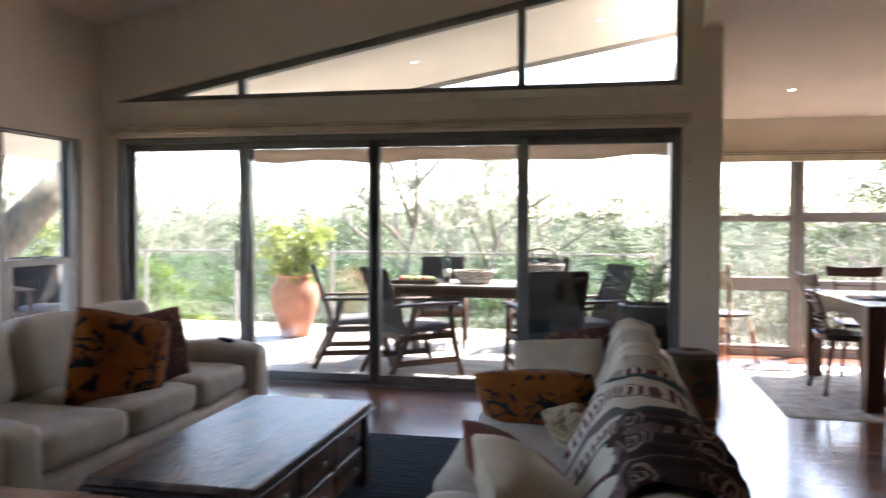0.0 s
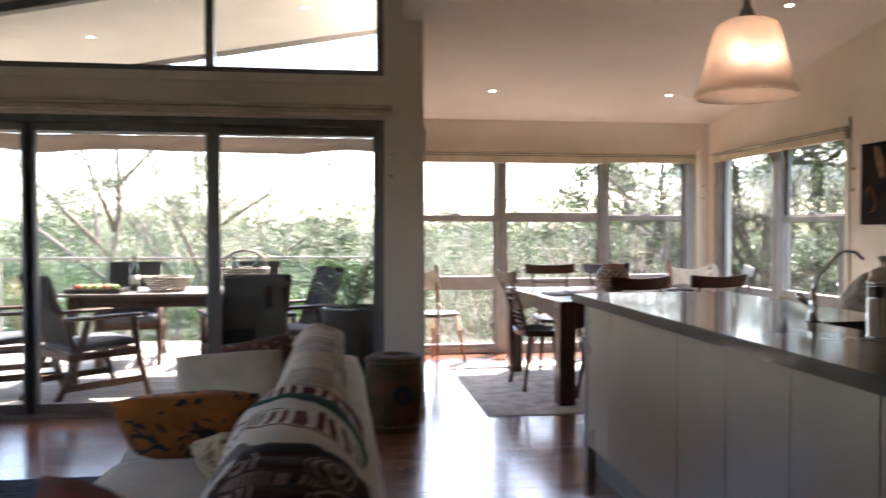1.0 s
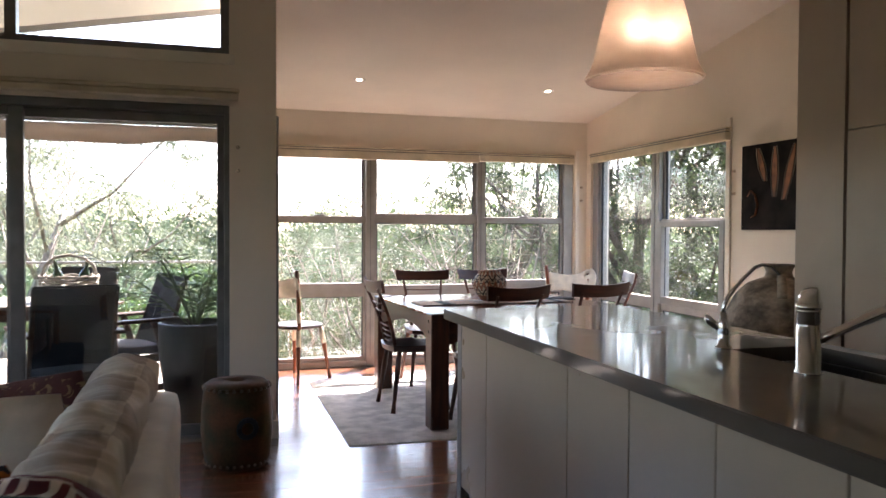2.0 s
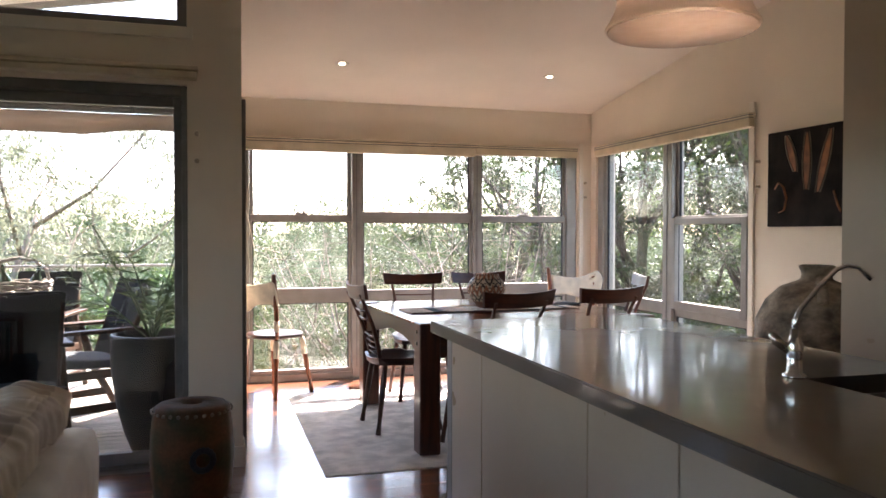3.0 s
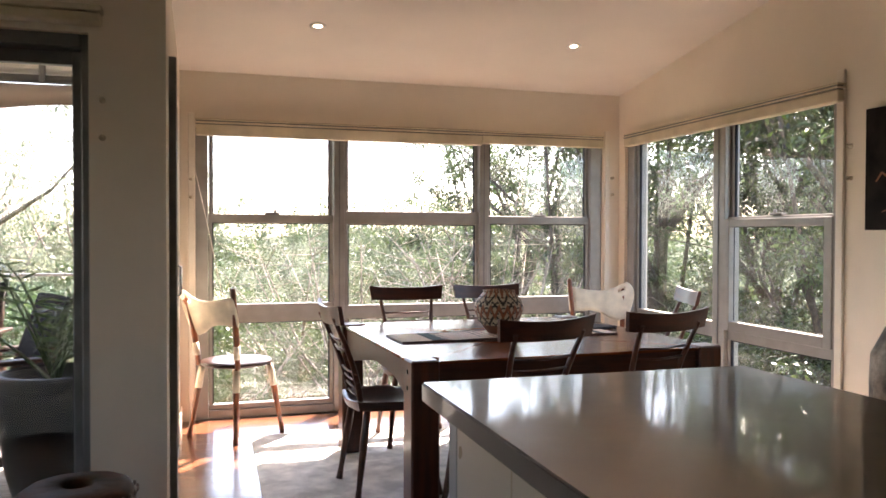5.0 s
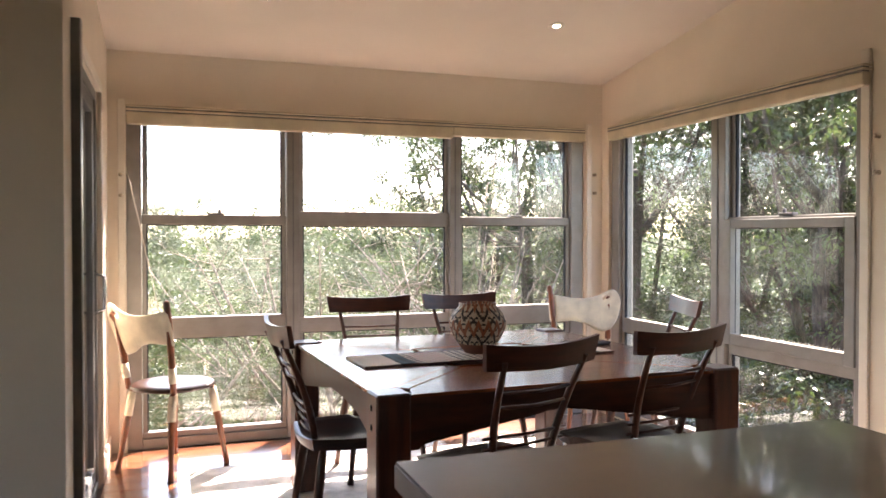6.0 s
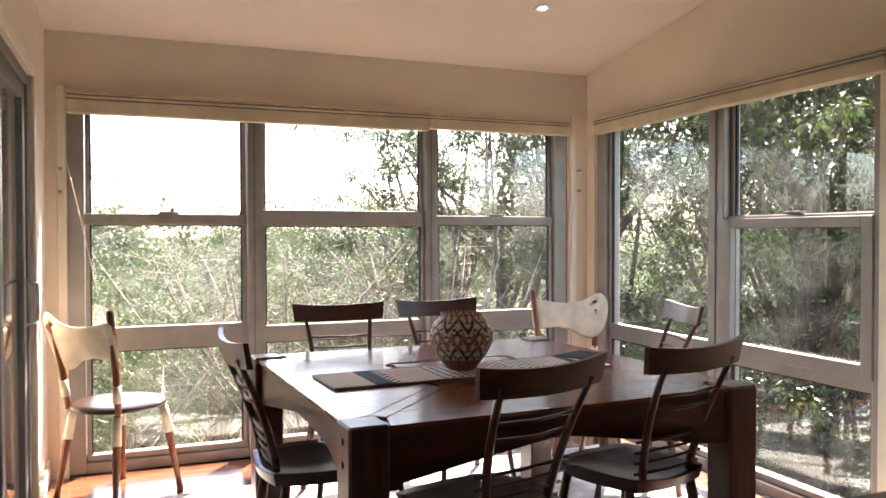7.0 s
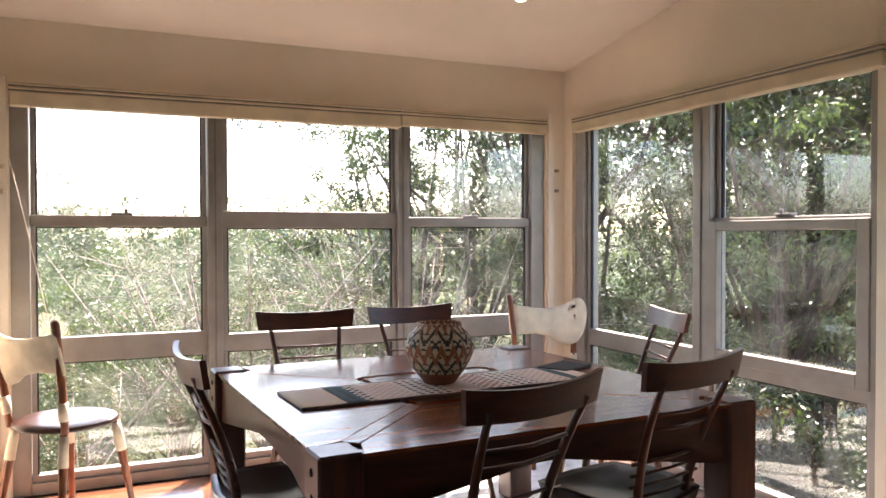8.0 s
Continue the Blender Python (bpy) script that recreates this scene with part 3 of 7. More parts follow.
SHADE = bpy.data.materials.new("alabaster_glass_shade")
SHADE.use_nodes = True
_t = SHADE.node_tree
_b = _t.nodes["Principled BSDF"]
_n, _r = _t.nodes.new("ShaderNodeTexNoise"), _t.nodes.new("ShaderNodeMix")
_r.data_type = "RGBA"
_n.inputs["Scale"].default_value, _n.inputs["Detail"].default_value = 9, 5
_r.inputs["A"].default_value, _r.inputs["B"].default_value = (0.46, 0.365, 0.29, 1), (0.60, 0.50, 0.41, 1)
_t.links.new(_n.outputs["Fac"], _r.inputs["Factor"])
_t.links.new(_r.outputs["Result"], _b.inputs["Base Color"])
_b.inputs["Roughness"].default_value = 0.25
_tl, _mx = _t.nodes.new("ShaderNodeBsdfTranslucent"), _t.nodes.new("ShaderNodeMixShader")
_t.links.new(_r.outputs["Result"], _tl.inputs["Color"])
_mx.inputs["Fac"].default_value = 0.42
_t.links.new(_b.outputs["BSDF"], _mx.inputs[1])
_t.links.new(_tl.outputs["BSDF"], _mx.inputs[2])
_rf, _m3 = _t.nodes.new("ShaderNodeBsdfRefraction"), _t.nodes.new("ShaderNodeMixShader")
_rf.inputs["Roughness"].default_value, _rf.inputs["IOR"].default_value = 0.75, 1.3
_rf.inputs["Color"].default_value = (1.0, 0.93, 0.82, 1)
_m3.inputs["Fac"].default_value = 0.2
_t.links.new(_mx.outputs["Shader"], _m3.inputs[1])
_t.links.new(_rf.outputs["BSDF"], _m3.inputs[2])
_t.links.new(_m3.outputs["Shader"], _t.nodes["Material Output"].inputs["Surface"])
BULB = glow("warm_bulb", (1.0, 0.87, 0.76), 9)
LX, LY, LZ = 1.966, 3.37, 1.776
lamp = thing("pendant_lamp", pose(LX, LY, LZ), "alabaster glass bell pendant lamp, switched on", "pendant lamp")
bm = bmesh.new()
outer = [(0.197, 0.0), (0.199, 0.005), (0.191, 0.018), (0.181, 0.036), (0.175, 0.05), (0.170, 0.064), (0.156, 0.13), (0.139, 0.205), (0.124, 0.262), (0.112, 0.282), (0.085, 0.296), (0.03, 0.304)]
lathe(bm, outer + [(r - 0.006, z - 0.005) for r, z in reversed(outer)], 40)
part("shade", bm, SHADE, lamp, "mottled cream alabaster glass shade")
bm = bmesh.new()
bmesh.ops.create_uvsphere(bm, u_segments=16, v_segments=10, radius=0.032, matrix=pose(-0.05, -0.05, 0.15))
part("bulb", bm, BULB, lamp, "glowing warm bulb")
bm = bmesh.new()
bmesh.ops.create_uvsphere(bm, u_segments=16, v_segments=10, radius=0.032, matrix=pose(0.055, -0.055, 0.15))
part("bulb", bm, BULB, lamp, "glowing warm bulb")
bm = bmesh.new()
lathe(bm, [(0.0, 0.012), (0.012, 0.016), (0.017, 0.03), (0.01, 0.045), (0.006, 0.05), (0.006, 0.11)], 14)
part("finial", bm, FRAME_DARK, lamp)
bm = bmesh.new()
lathe(bm, [(0.03, 0.293), (0.028, 0.33), (0.016, 0.35), (0.01, 0.4)], 16)
part("fitting", bm, FRAME_DARK, lamp, "dark metal fitting")
bm = bmesh.new()
tube(bm, [(0, 0, 0.39), (0, 0, ceil_kitchen(LY) - LZ - 0.01)], 0.007, 8)
part("rod", bm, FRAME_DARK, lamp)
bm = bmesh.new()
lathe(bm, [(0.06, ceil_kitchen(LY) - LZ - 0.03), (0.06, ceil_kitchen(LY) - LZ + 0.02)], 20)
part("canopy", bm, FRAME_DARK, lamp)

RIMW = mat("white_lamp_rim", (0.72, 0.66, 0.58), 0.35, var=0.02)
DLGLOW = glow("downlight_bulb", (1.0, 0.86, 0.68), 3)
def downlight(x, y, z, tilt_x, tilt_y, lit=True):
    e = thing("downlight", pose(x, y, z, tilt_x, tilt_y, 0), "round recessed ceiling downlight, lit" if lit else "round recessed soffit downlight", "downlight", group="recessed downlights")
    bm = bmesh.new()
    lathe(bm, [(0.023, -0.001), (0.036, -0.007), (0.05, -0.003), (0.05, 0.004)], 24)
    part("rim", bm, RIMW, e)
    bm = bmesh.new()
    lathe(bm, [(0.022, -0.003), (0.022, 0.0)], 20)
    part("bulb", bm, DLGLOW, e)
_rake = math.degrees(math.atan(-0.15))
for x, y in ((1.70, 7.24), (3.34, 7.24), (1.70, 5.30), (3.36, 5.36), (1.70, 3.4), (3.36, 3.4)):
    downlight(x, y, ceil_kitchen(y), _rake, 0)

pantry = thing("pantry_cupboard", pose(3.83, 2.72, 0), "tall white pantry cupboards with flat doors", "cupboard")
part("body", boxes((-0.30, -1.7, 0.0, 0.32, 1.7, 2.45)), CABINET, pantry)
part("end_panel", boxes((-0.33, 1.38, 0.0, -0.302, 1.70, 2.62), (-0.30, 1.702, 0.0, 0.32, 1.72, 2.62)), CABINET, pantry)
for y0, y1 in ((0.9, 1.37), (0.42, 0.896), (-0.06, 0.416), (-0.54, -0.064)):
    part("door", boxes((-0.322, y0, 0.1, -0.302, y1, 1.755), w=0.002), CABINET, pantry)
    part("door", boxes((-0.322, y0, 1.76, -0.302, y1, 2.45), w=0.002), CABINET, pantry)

CLAY = mat("weathered_clay_jar", (0.43, 0.345, 0.25), 0.85, var=0.35, scale=8.5, fine=45, bump=0.8, second=(0.10, 0.075, 0.052), stretch=(1, 1, 1.3))
jar = thing("storage_jar", pose(3.80, 4.90, 0), "large weathered clay jar with dark stained patches", "jar")
bm = bmesh.new()
lathe(bm, [(0.15, 0.0), (0.17, 0.02), (0.2, 0.15), (0.255, 0.35), (0.295, 0.55), (0.305, 0.68), (0.29, 0.79), (0.245, 0.89), (0.175, 0.96), (0.10, 0.99), (0.078, 1.0), (0.072, 1.025), (0.076, 1.045), (0.086, 1.06), (0.086, 1.072), (0.075, 1.075), (0.062, 1.05), (0.062, 0.99), (0.0, 0.98)], 40, wob=0.045)
part("body", bm, CLAY, jar)
for a in (235, 55):
    bm = bmesh.new()
    c, s_ = math.cos(radians(a)), math.sin(radians(a))
    tube(bm, [(c * 0.10, s_ * 0.10, 0.985), (c * 0.15, s_ * 0.15, 1.005), (c * 0.20, s_ * 0.20, 0.965), (c * 0.24, s_ * 0.24, 0.885)], [0.02, 0.023, 0.026, 0.028], 10)
    part("handle", bm, CLAY, jar)

CANVAS = mat("dark_canvas", (0.020, 0.015, 0.014), 0.85, spec=0.15, var=0.3, scale=8, fine=200, bump=0.2)
OCHRE = mat("ochre_paint", (0.30, 0.115, 0.04), 0.6, var=0.25, scale=20, fine=150, bump=0.2)
CREAMP = mat("cream_paint", (0.60, 0.48, 0.33), 0.6, var=0.1)
pic = thing("painting", pose(XR - 0.035, 5.375, 1.57), "dark painting of ochre fan strokes and dotted lines", "painting")
part("canvas", boxes((0.0, -0.305, -0.29, 0.034, 0.305, 0.292), w=0.003), CANVAS, pic)
for k, (yy, lean, ln) in enumerate(((0.06, 0.075, 0.22), (-0.03, -0.005, 0.33), (-0.12, -0.10, 0.35))):
    bm = bmesh.new()
    for i in range(12):
        u = i / 11
        w = 0.025 * math.sin(math.pi * (0.05 + 0.93 * u)) ** 0.8
        c = (yy + lean * u, 0.26 - ln + ln * u)
        if i:
            q = [(-0.003, pc[0] - pw, pc[1]), (-0.003, pc[0] + pw, pc[1]), (-0.003, c[0] + w, c[1]), (-0.003, c[0] - w, c[1])]
            bm.faces.new([bm.verts.new(p) for p in q])
        pc, pw = c, w
    part("stroke", bm, OCHRE, pic)
    bm = bmesh.new()
    for i in range(26):
        u = i / 25
        for sd in (-1, 1):
            w = 0.025 * math.sin(math.pi * (0.05 + 0.93 * u)) ** 0.8 + 0.012
            lathe(bm, [(0.003, -0.002), (0.002, 0.001)], 6, m=Matrix.Translation((-0.003, yy + lean * u + sd * w, 0.26 - ln + ln * u)) @ pose(0, 0, 0, 0, -90, 0))
    tagged(part("dots", bm, CREAMP, pic), kind="stuff")
bm = bmesh.new()
tube(bm, [(-0.003, 0.235, -0.06), (-0.003, 0.2, -0.02), (-0.003, 0.155, -0.05), (-0.003, 0.13, -0.12), (-0.003, 0.15, -0.19), (-0.003, 0.2, -0.205)], [0.006, 0.011, 0.012, 0.012, 0.01, 0.005], 8, flat=0.3)
part("scroll", bm, OCHRE, pic)
bm = bmesh.new()
tube(bm, [(-0.003, -0.24, -0.09), (-0.003, -0.27, -0.17), (-0.003, -0.295, -0.21)], 0.008, 8, flat=0.3)
part("scroll", bm, OCHRE, pic)


# ---- dining room ----
RUGW = mat("pale_wool_rug", (0.83, 0.80, 0.745), 0.95, var=0.16, scale=9, fine=220, bump=0.8, sheen=0.3)
bm = bmesh.new()
nx, ny = 60, 50
gv = [[bm.verts.new((1.33 + (3.95 - 1.33) * i / nx, 5.50 + 2.1 * j / ny, 0.012 + 0.008 * noise.noise(Vector((i * 0.37, j * 0.41, 1))) + (0.0 if 0 < i < nx and 0 < j < ny else -0.006))) for j in range(ny + 1)] for i in range(nx + 1)]
for i in range(nx):
    for j in range(ny):
        bm.faces.new((gv[i][j], gv[i + 1][j], gv[i + 1][j + 1], gv[i][j + 1])).smooth = True
box(bm, 1.33, 5.50, 0.0, 3.95, 7.60, 0.006)
tagged(part("rug", bm, RUGW), "pale cream shaggy wool rug under the dining table", "rug")

TX0, TX1, TY0, TY1, TZ = -0.745, 0.745, -0.73, 0.73, 0.74
table = thing("dining_table", pose(2.575, 6.41, 0, 0, 0, 2.5), "square dark red timber dining table with inlaid planks", "table")
T0 = 0.02   # the legs stand on the rug
for sx in (-1, 1):
    for sy in (-1, 1):
        cx, cy = sx * (0.745 - 0.06), sy * (0.73 - 0.06)
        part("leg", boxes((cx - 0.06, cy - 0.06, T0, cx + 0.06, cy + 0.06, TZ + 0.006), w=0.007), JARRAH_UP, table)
def apron(along, at, L):
    """An apron board whose lower edge steps up into a long curve."""
    bm = bmesh.new()
    pts = [(-L, 0.735), (-L, 0.55)]
    pts += [(-L + 0.03, 0.55), (-L + 0.05, 0.575)]
    for i in range(11):
        u = i / 10
        x = -L + 0.10 + u * (2 * L - 0.2)
        pts.append((x, 0.60 + 0.045 * math.sin(math.pi * u) ** 0.5))
    pts += [(L - 0.05, 0.575), (L - 0.03, 0.55), (L, 0.55), (L, 0.735)]
    f = lambda u, z, d: (u, at + d, z) if along == "x" else (at + d, u, z)
    a = [bm.verts.new(f(u, z, -0.02)) for u, z in pts]
    b = [bm.verts.new(f(u, z, 0.02)) for u, z in pts]
    bm.faces.new(a), bm.faces.new(list(reversed(b)))
    for i in range(len(pts)):
        j = (i + 1) % len(pts)
        bm.faces.new((a[i], b[i], b[j], a[j]))
    bmesh.ops.triangulate(bm, faces=[f for f in bm.faces if len(f.verts) > 4])
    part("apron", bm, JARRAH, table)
for s_ in (-1, 1):
    apron("x", s_ * (0.73 - 0.045), 0.62)
    apron("y", s_ * (0.745 - 0.045), 0.605)
# top: a frame with mitred border strips, four fields and a cross inlay
def quad_prism(bm, q, z0, z1):
    a = [bm.verts.new((x, y, z0)) for x, y in q]
    b = [bm.verts.new((x, y, z1)) for x, y in q]
    bm.faces.new(a), bm.faces.new(list(reversed(b)))
    for i in range(len(q)):
        j = (i + 1) % len(q)
        bm.faces.new((a[i], b[i], b[j], a[j]))
GROOVE = mat("black_inlay", (0.012, 0.01, 0.009), 0.4, var=0.1)
part("subframe", boxes((-0.70, -0.69, 0.70, 0.70, 0.69, 0.728)), GROOVE, table)
g = 0.004
A, B = 0.735, 0.72
def plank(q):
    c = Vector((sum(p[0] for p in q) / len(q), sum(p[1] for p in q) / len(q)))
    bm = bmesh.new()
    quad_prism(bm, [(c.x + (x - c.x) * 1.0, c.y + (y - c.y) * 1.0) for x, y in q], 0.7285, TZ)
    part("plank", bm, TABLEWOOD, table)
ix, iy = 0.27, 0.26
O_ = Vector((0.617, 0.602))                      # where the legs' tops begin
I_ = Vector((ix, iy))
across = Vector((-(O_ - I_).y, (O_ - I_).x)).normalized()
def on_diagonal(sx, sy, p, w):
    """A point beside one of the diagonals, w metres towards the y side of it."""
    q = p + across * w
    return (sx * q.x, sy * q.y)
for sx in (-1, 1):
    for sy in (-1, 1):
        bm = bmesh.new()
        quad_prism(bm, [on_diagonal(sx, sy, I_, -0.026), on_diagonal(sx, sy, O_, -0.026), on_diagonal(sx, sy, O_, 0.026), on_diagonal(sx, sy, I_, 0.026)], 0.7285, TZ + 0.0006)
        part("inlay", bm, TABLEWOOD, table)
for s_ in (-1, 1):
    w = 0.031
    plank([on_diagonal(-1, s_, I_, w), on_diagonal(1, s_, I_, w), on_diagonal(1, s_, O_, w), (0.621, s_ * B), (-0.621, s_ * B), on_diagonal(-1, s_, O_, w)])
    plank([on_diagonal(s_, -1, I_, -w), on_diagonal(s_, -1, O_, -w), (s_ * A, -0.606), (s_ * A, 0.606), on_diagonal(s_, 1, O_, -w), on_diagonal(s_, 1, I_, -w)])
    plank([(-ix + 0.012, s_ * g), (ix - 0.012, s_ * g), (ix - 0.012, s_ * (iy - 0.012)), (-ix + 0.012, s_ * (iy - 0.012))])
# pegs through the legs
for sx in (-1, 1):
    for sy in (-1, 1):
        for zz in (0.63, 0.695):
            bm = bmesh.new()
            lathe(bm, [(0.011, 0.0), (0.011, 0.003), (0.0, 0.005)], 10, m=Matrix.Translation((sx * 0.745, sy * 0.67, zz)) @ pose(0, 0, 0, 0, 90 * sx, 0))
            part("peg", bm, GROOVE, table, "dark timber peg")

# runner and pot
RUNNER = bpy.data.materials.new("woven_runner")
RUNNER.use_nodes = True
_t = RUNNER.node_tree
_b = _t.nodes["Principled BSDF"]
_co, _sep = _t.nodes.new("ShaderNodeTexCoord"), _t.nodes.new("ShaderNodeSeparateXYZ")
_t.links.new(_co.outputs["Object"], _sep.inputs[0])
def _op(kind, a, b=None, c=None):
    n_ = _t.nodes.new("ShaderNodeMath")
    n_.operation = kind
    for i_, v_ in enumerate((a, b, c)):
        if v_ is None:
            continue
        if isinstance(v_, (int, float)):
            n_.inputs[i_].default_value = v_
        else:
            _t.links.new(v_, n_.inputs[i_])
    return n_.outputs[0]
_x, _y = _sep.outputs["X"], _sep.outputs["Y"]
_along = _op("ADD", _op("MULTIPLY", _x, 1 / 1.16), 0.5)
def sections(cells, mode="CONSTANT"):
    """A colour for each woven section along the cloth."""
    r_ = _t.nodes.new("ShaderNodeValToRGB")
    r_.color_ramp.interpolation = mode
    while len(r_.color_ramp.elements) < len(cells):
        r_.color_ramp.elements.new(0.5)
    for e_, (p_, c_) in zip(r_.color_ramp.elements, cells):
        e_.position, e_.color = p_, (*c_, 1)
    _t.links.new(_along, r_.inputs["Fac"])
    return r_.outputs["Color"]
_rose, _ecru, _ink, _petrol, _red = (0.56, 0.41, 0.34), (0.70, 0.64, 0.55), (0.035, 0.03, 0.035), (0.04, 0.10, 0.11), (0.33, 0.10, 0.075)
_cuts = (0.0, 0.13, 0.19, 0.22, 0.35, 0.47, 0.57, 0.66, 0.77, 0.90, 0.94)
_ground = sections(tuple(zip(_cuts, (_ecru, _petrol, _ink, _rose, _ecru, _rose, _red, _ecru, _rose, _petrol, _ecru))))
_n, _l, _d = (0, 0, 0), (1, 0, 0), (0, 1, 0)
_which = _t.nodes.new("ShaderNodeSeparateColor")
_t.links.new(sections(tuple(zip(_cuts, (_n, _d, _l, _l, _d, _n, _l, _d, _l, _d, _l)))), _which.inputs["Color"])
_fa, _fb = (_op("FRACT", _op("MULTIPLY", _op(k_, _x, _y), 28.0)) for k_ in ("ADD", "SUBTRACT"))
_lattice = _op("MAXIMUM", _op("LESS_THAN", _fa, 0.3), _op("LESS_THAN", _fb, 0.3))
_gx, _gy = (_op("SUBTRACT", _op("FRACT", _op("MULTIPLY", q_, 30.0)), 0.5) for q_ in (_x, _y))
_dot = _op("LESS_THAN", _op("ADD", _op("MULTIPLY", _gx, _gx), _op("MULTIPLY", _gy, _gy)), 0.085)
_lat = _op("MULTIPLY", _lattice, _which.outputs["Red"])
_spots = _op("MULTIPLY", _dot, _which.outputs["Green"])
_hem = _op("GREATER_THAN", _op("ABSOLUTE", _y), 0.138)
_m1, _m2, _m3 = (_t.nodes.new("ShaderNodeMix") for _ in range(3))
for m_ in (_m1, _m2, _m3):
    m_.data_type = "RGBA"
_m1.inputs["B"].default_value, _m2.inputs["B"].default_value, _m3.inputs["B"].default_value = (*_ecru, 1), (*_ink, 1), (0.10, 0.06, 0.055, 1)
_t.links.new(_ground, _m1.inputs["A"])
_t.links.new(_lat, _m1.inputs["Factor"])
_t.links.new(_m1.outputs["Result"], _m2.inputs["A"])
_t.links.new(_spots, _m2.inputs["Factor"])
_t.links.new(_m2.outputs["Result"], _m3.inputs["A"])
_t.links.new(_hem, _m3.inputs["Factor"])
_t.links.new(_m3.outputs["Result"], _b.inputs["Base Color"])
_b.inputs["Roughness"].default_value = 0.9
bm = bmesh.new()
n = 50
rows = []
for i in range(n + 1):
    u = i / n
    row = []
    for j in range(9):
        v = j / 8 - 0.5
        z = 0.003 + 0.0025 * noise.noise(Vector((u * 14, v * 3, 5)))
        row.append((bm.verts.new((-0.58 + 1.16 * u, v * 0.30 + 0.006 * noise.noise(Vector((u * 6, v, 2))), max(0.0012, z) + 0.004)), bm.verts.new((-0.58 + 1.16 * u, v * 0.30, 0.0008))))
    rows.append(row)
for p, q in zip(rows, rows[1:]):
    for j in range(8):
        bm.faces.new((p[j][0], q[j][0], q[j + 1][0], p[j + 1][0])).smooth = True
        bm.faces.new((p[j][1], p[j + 1][1], q[j + 1][1], q[j][1]))
    bm.faces.new((p[0][0], p[0][1], q[0][1], q[0][0])), bm.faces.new((p[8][0], q[8][0], q[8][1], p[8][1]))
bm.faces.new([v[0] for v in rows[0]] + [v[1] for v in reversed(rows[0])])
runner = tagged(part("table_runner", bm, RUNNER), "woven red, cream and black patterned table runner", "table runner")
runner.matrix_world = pose(2.53, 6.37, TZ + 0.001, 0, 0, 3)

POT = bpy.data.materials.new("painted_pottery")
POT.use_nodes = True
_t = POT.node_tree
_b = _t.nodes["Principled BSDF"]
_co = _t.nodes.new("ShaderNodeTexCoord")
_sep = _t.nodes.new("ShaderNodeSeparateXYZ")
_at = _t.nodes.new("ShaderNodeMath")
_at.operation = "ARCTAN2"
_t.links.new(_co.outputs["Object"], _sep.inputs[0])
_t.links.new(_sep.outputs["Y"], _at.inputs[0])
_t.links.new(_sep.outputs["X"], _at.inputs[1])
_ang = _op("MULTIPLY", _at.outputs[0], 9 / (2 * math.pi))
_zz = _op("MULTIPLY", _sep.outputs["Z"], 17.0)
_tri = _op("PINGPONG", _ang, 0.5)                     # zigzag round the pot
_step = _op("FLOOR", _op("MULTIPLY", _tri, 12.0))     # stepped flanks of the triangles
_saw = _op("FRACT", _op("ADD", _zz, _op("MULTIPLY", _step, 0.17)))
_tooth = _op("GREATER_THAN", _op("PINGPONG", _op("MULTIPLY", _ang, 3.0), 0.5), _op("FRACT", _op("MULTIPLY", _zz, 2.0)))
_blk = _op("MAXIMUM", _op("GREATER_THAN", _saw, 0.66), _op("MULTIPLY", _tooth, _op("LESS_THAN", _saw, 0.5)))
_tri2 = _op("PINGPONG", _op("MULTIPLY", _ang, 2.0), 0.5)
_saw2 = _op("FRACT", _op("SUBTRACT", _op("MULTIPLY", _zz, 0.5), _op("MULTIPLY", _tri2, 1.0)))
_org = _op("GREATER_THAN", _saw2, 0.70)
_ma, _mb, _mc = (_t.nodes.new("ShaderNodeMix") for _ in range(3))
for m_ in (_ma, _mb, _mc):
    m_.data_type = "RGBA"
_ma.inputs["A"].default_value, _ma.inputs["B"].default_value = (0.50, 0.40, 0.29, 1), (0.03, 0.02, 0.016, 1)
_t.links.new(_blk, _ma.inputs["Factor"])
_mb.inputs["B"].default_value = (0.26, 0.09, 0.04, 1)
_t.links.new(_ma.outputs["Result"], _mb.inputs["A"])
_t.links.new(_org, _mb.inputs["Factor"])
_low = _op("LESS_THAN", _sep.outputs["Z"], 0.048)
_mc.inputs["B"].default_value = (0.17, 0.06, 0.03, 1)
_t.links.new(_mb.outputs["Result"], _mc.inputs["A"])
_t.links.new(_low, _mc.inputs["Factor"])
_t.links.new(_mc.outputs["Result"], _b.inputs["Base Color"])
_b.inputs["Roughness"].default_value = 0.55
bm = bmesh.new()
lathe(bm, [(0.05, 0.0), (0.058, 0.004), (0.075, 0.03), (0.105, 0.075), (0.125, 0.125), (0.126, 0.155), (0.11, 0.195), (0.088, 0.222), (0.08, 0.232), (0.084, 0.244), (0.079, 0.246), (0.075, 0.236), (0.1, 0.2), (0.11, 0.14), (0.0, 0.02)], 40)
vase = tagged(part("vase", bm, POT), "round pottery vase with black and rust geometric pattern", "vase")
vase.matrix_world = pose(2.515, 6.40, TZ + 0.0095) @ Matrix.Diagonal((1.0, 1.0, 0.9, 1.0))
bm = boxes((-0.10, -0.07, 0, 0.10, 0.07, 0.012), w=0.003)
tagged(part("book", bm, BLACK), "thin dark book lying on the dining table", "book").matrix_world = pose(3.13, 6.52, TZ + 0.0015, 0, 0, 25)

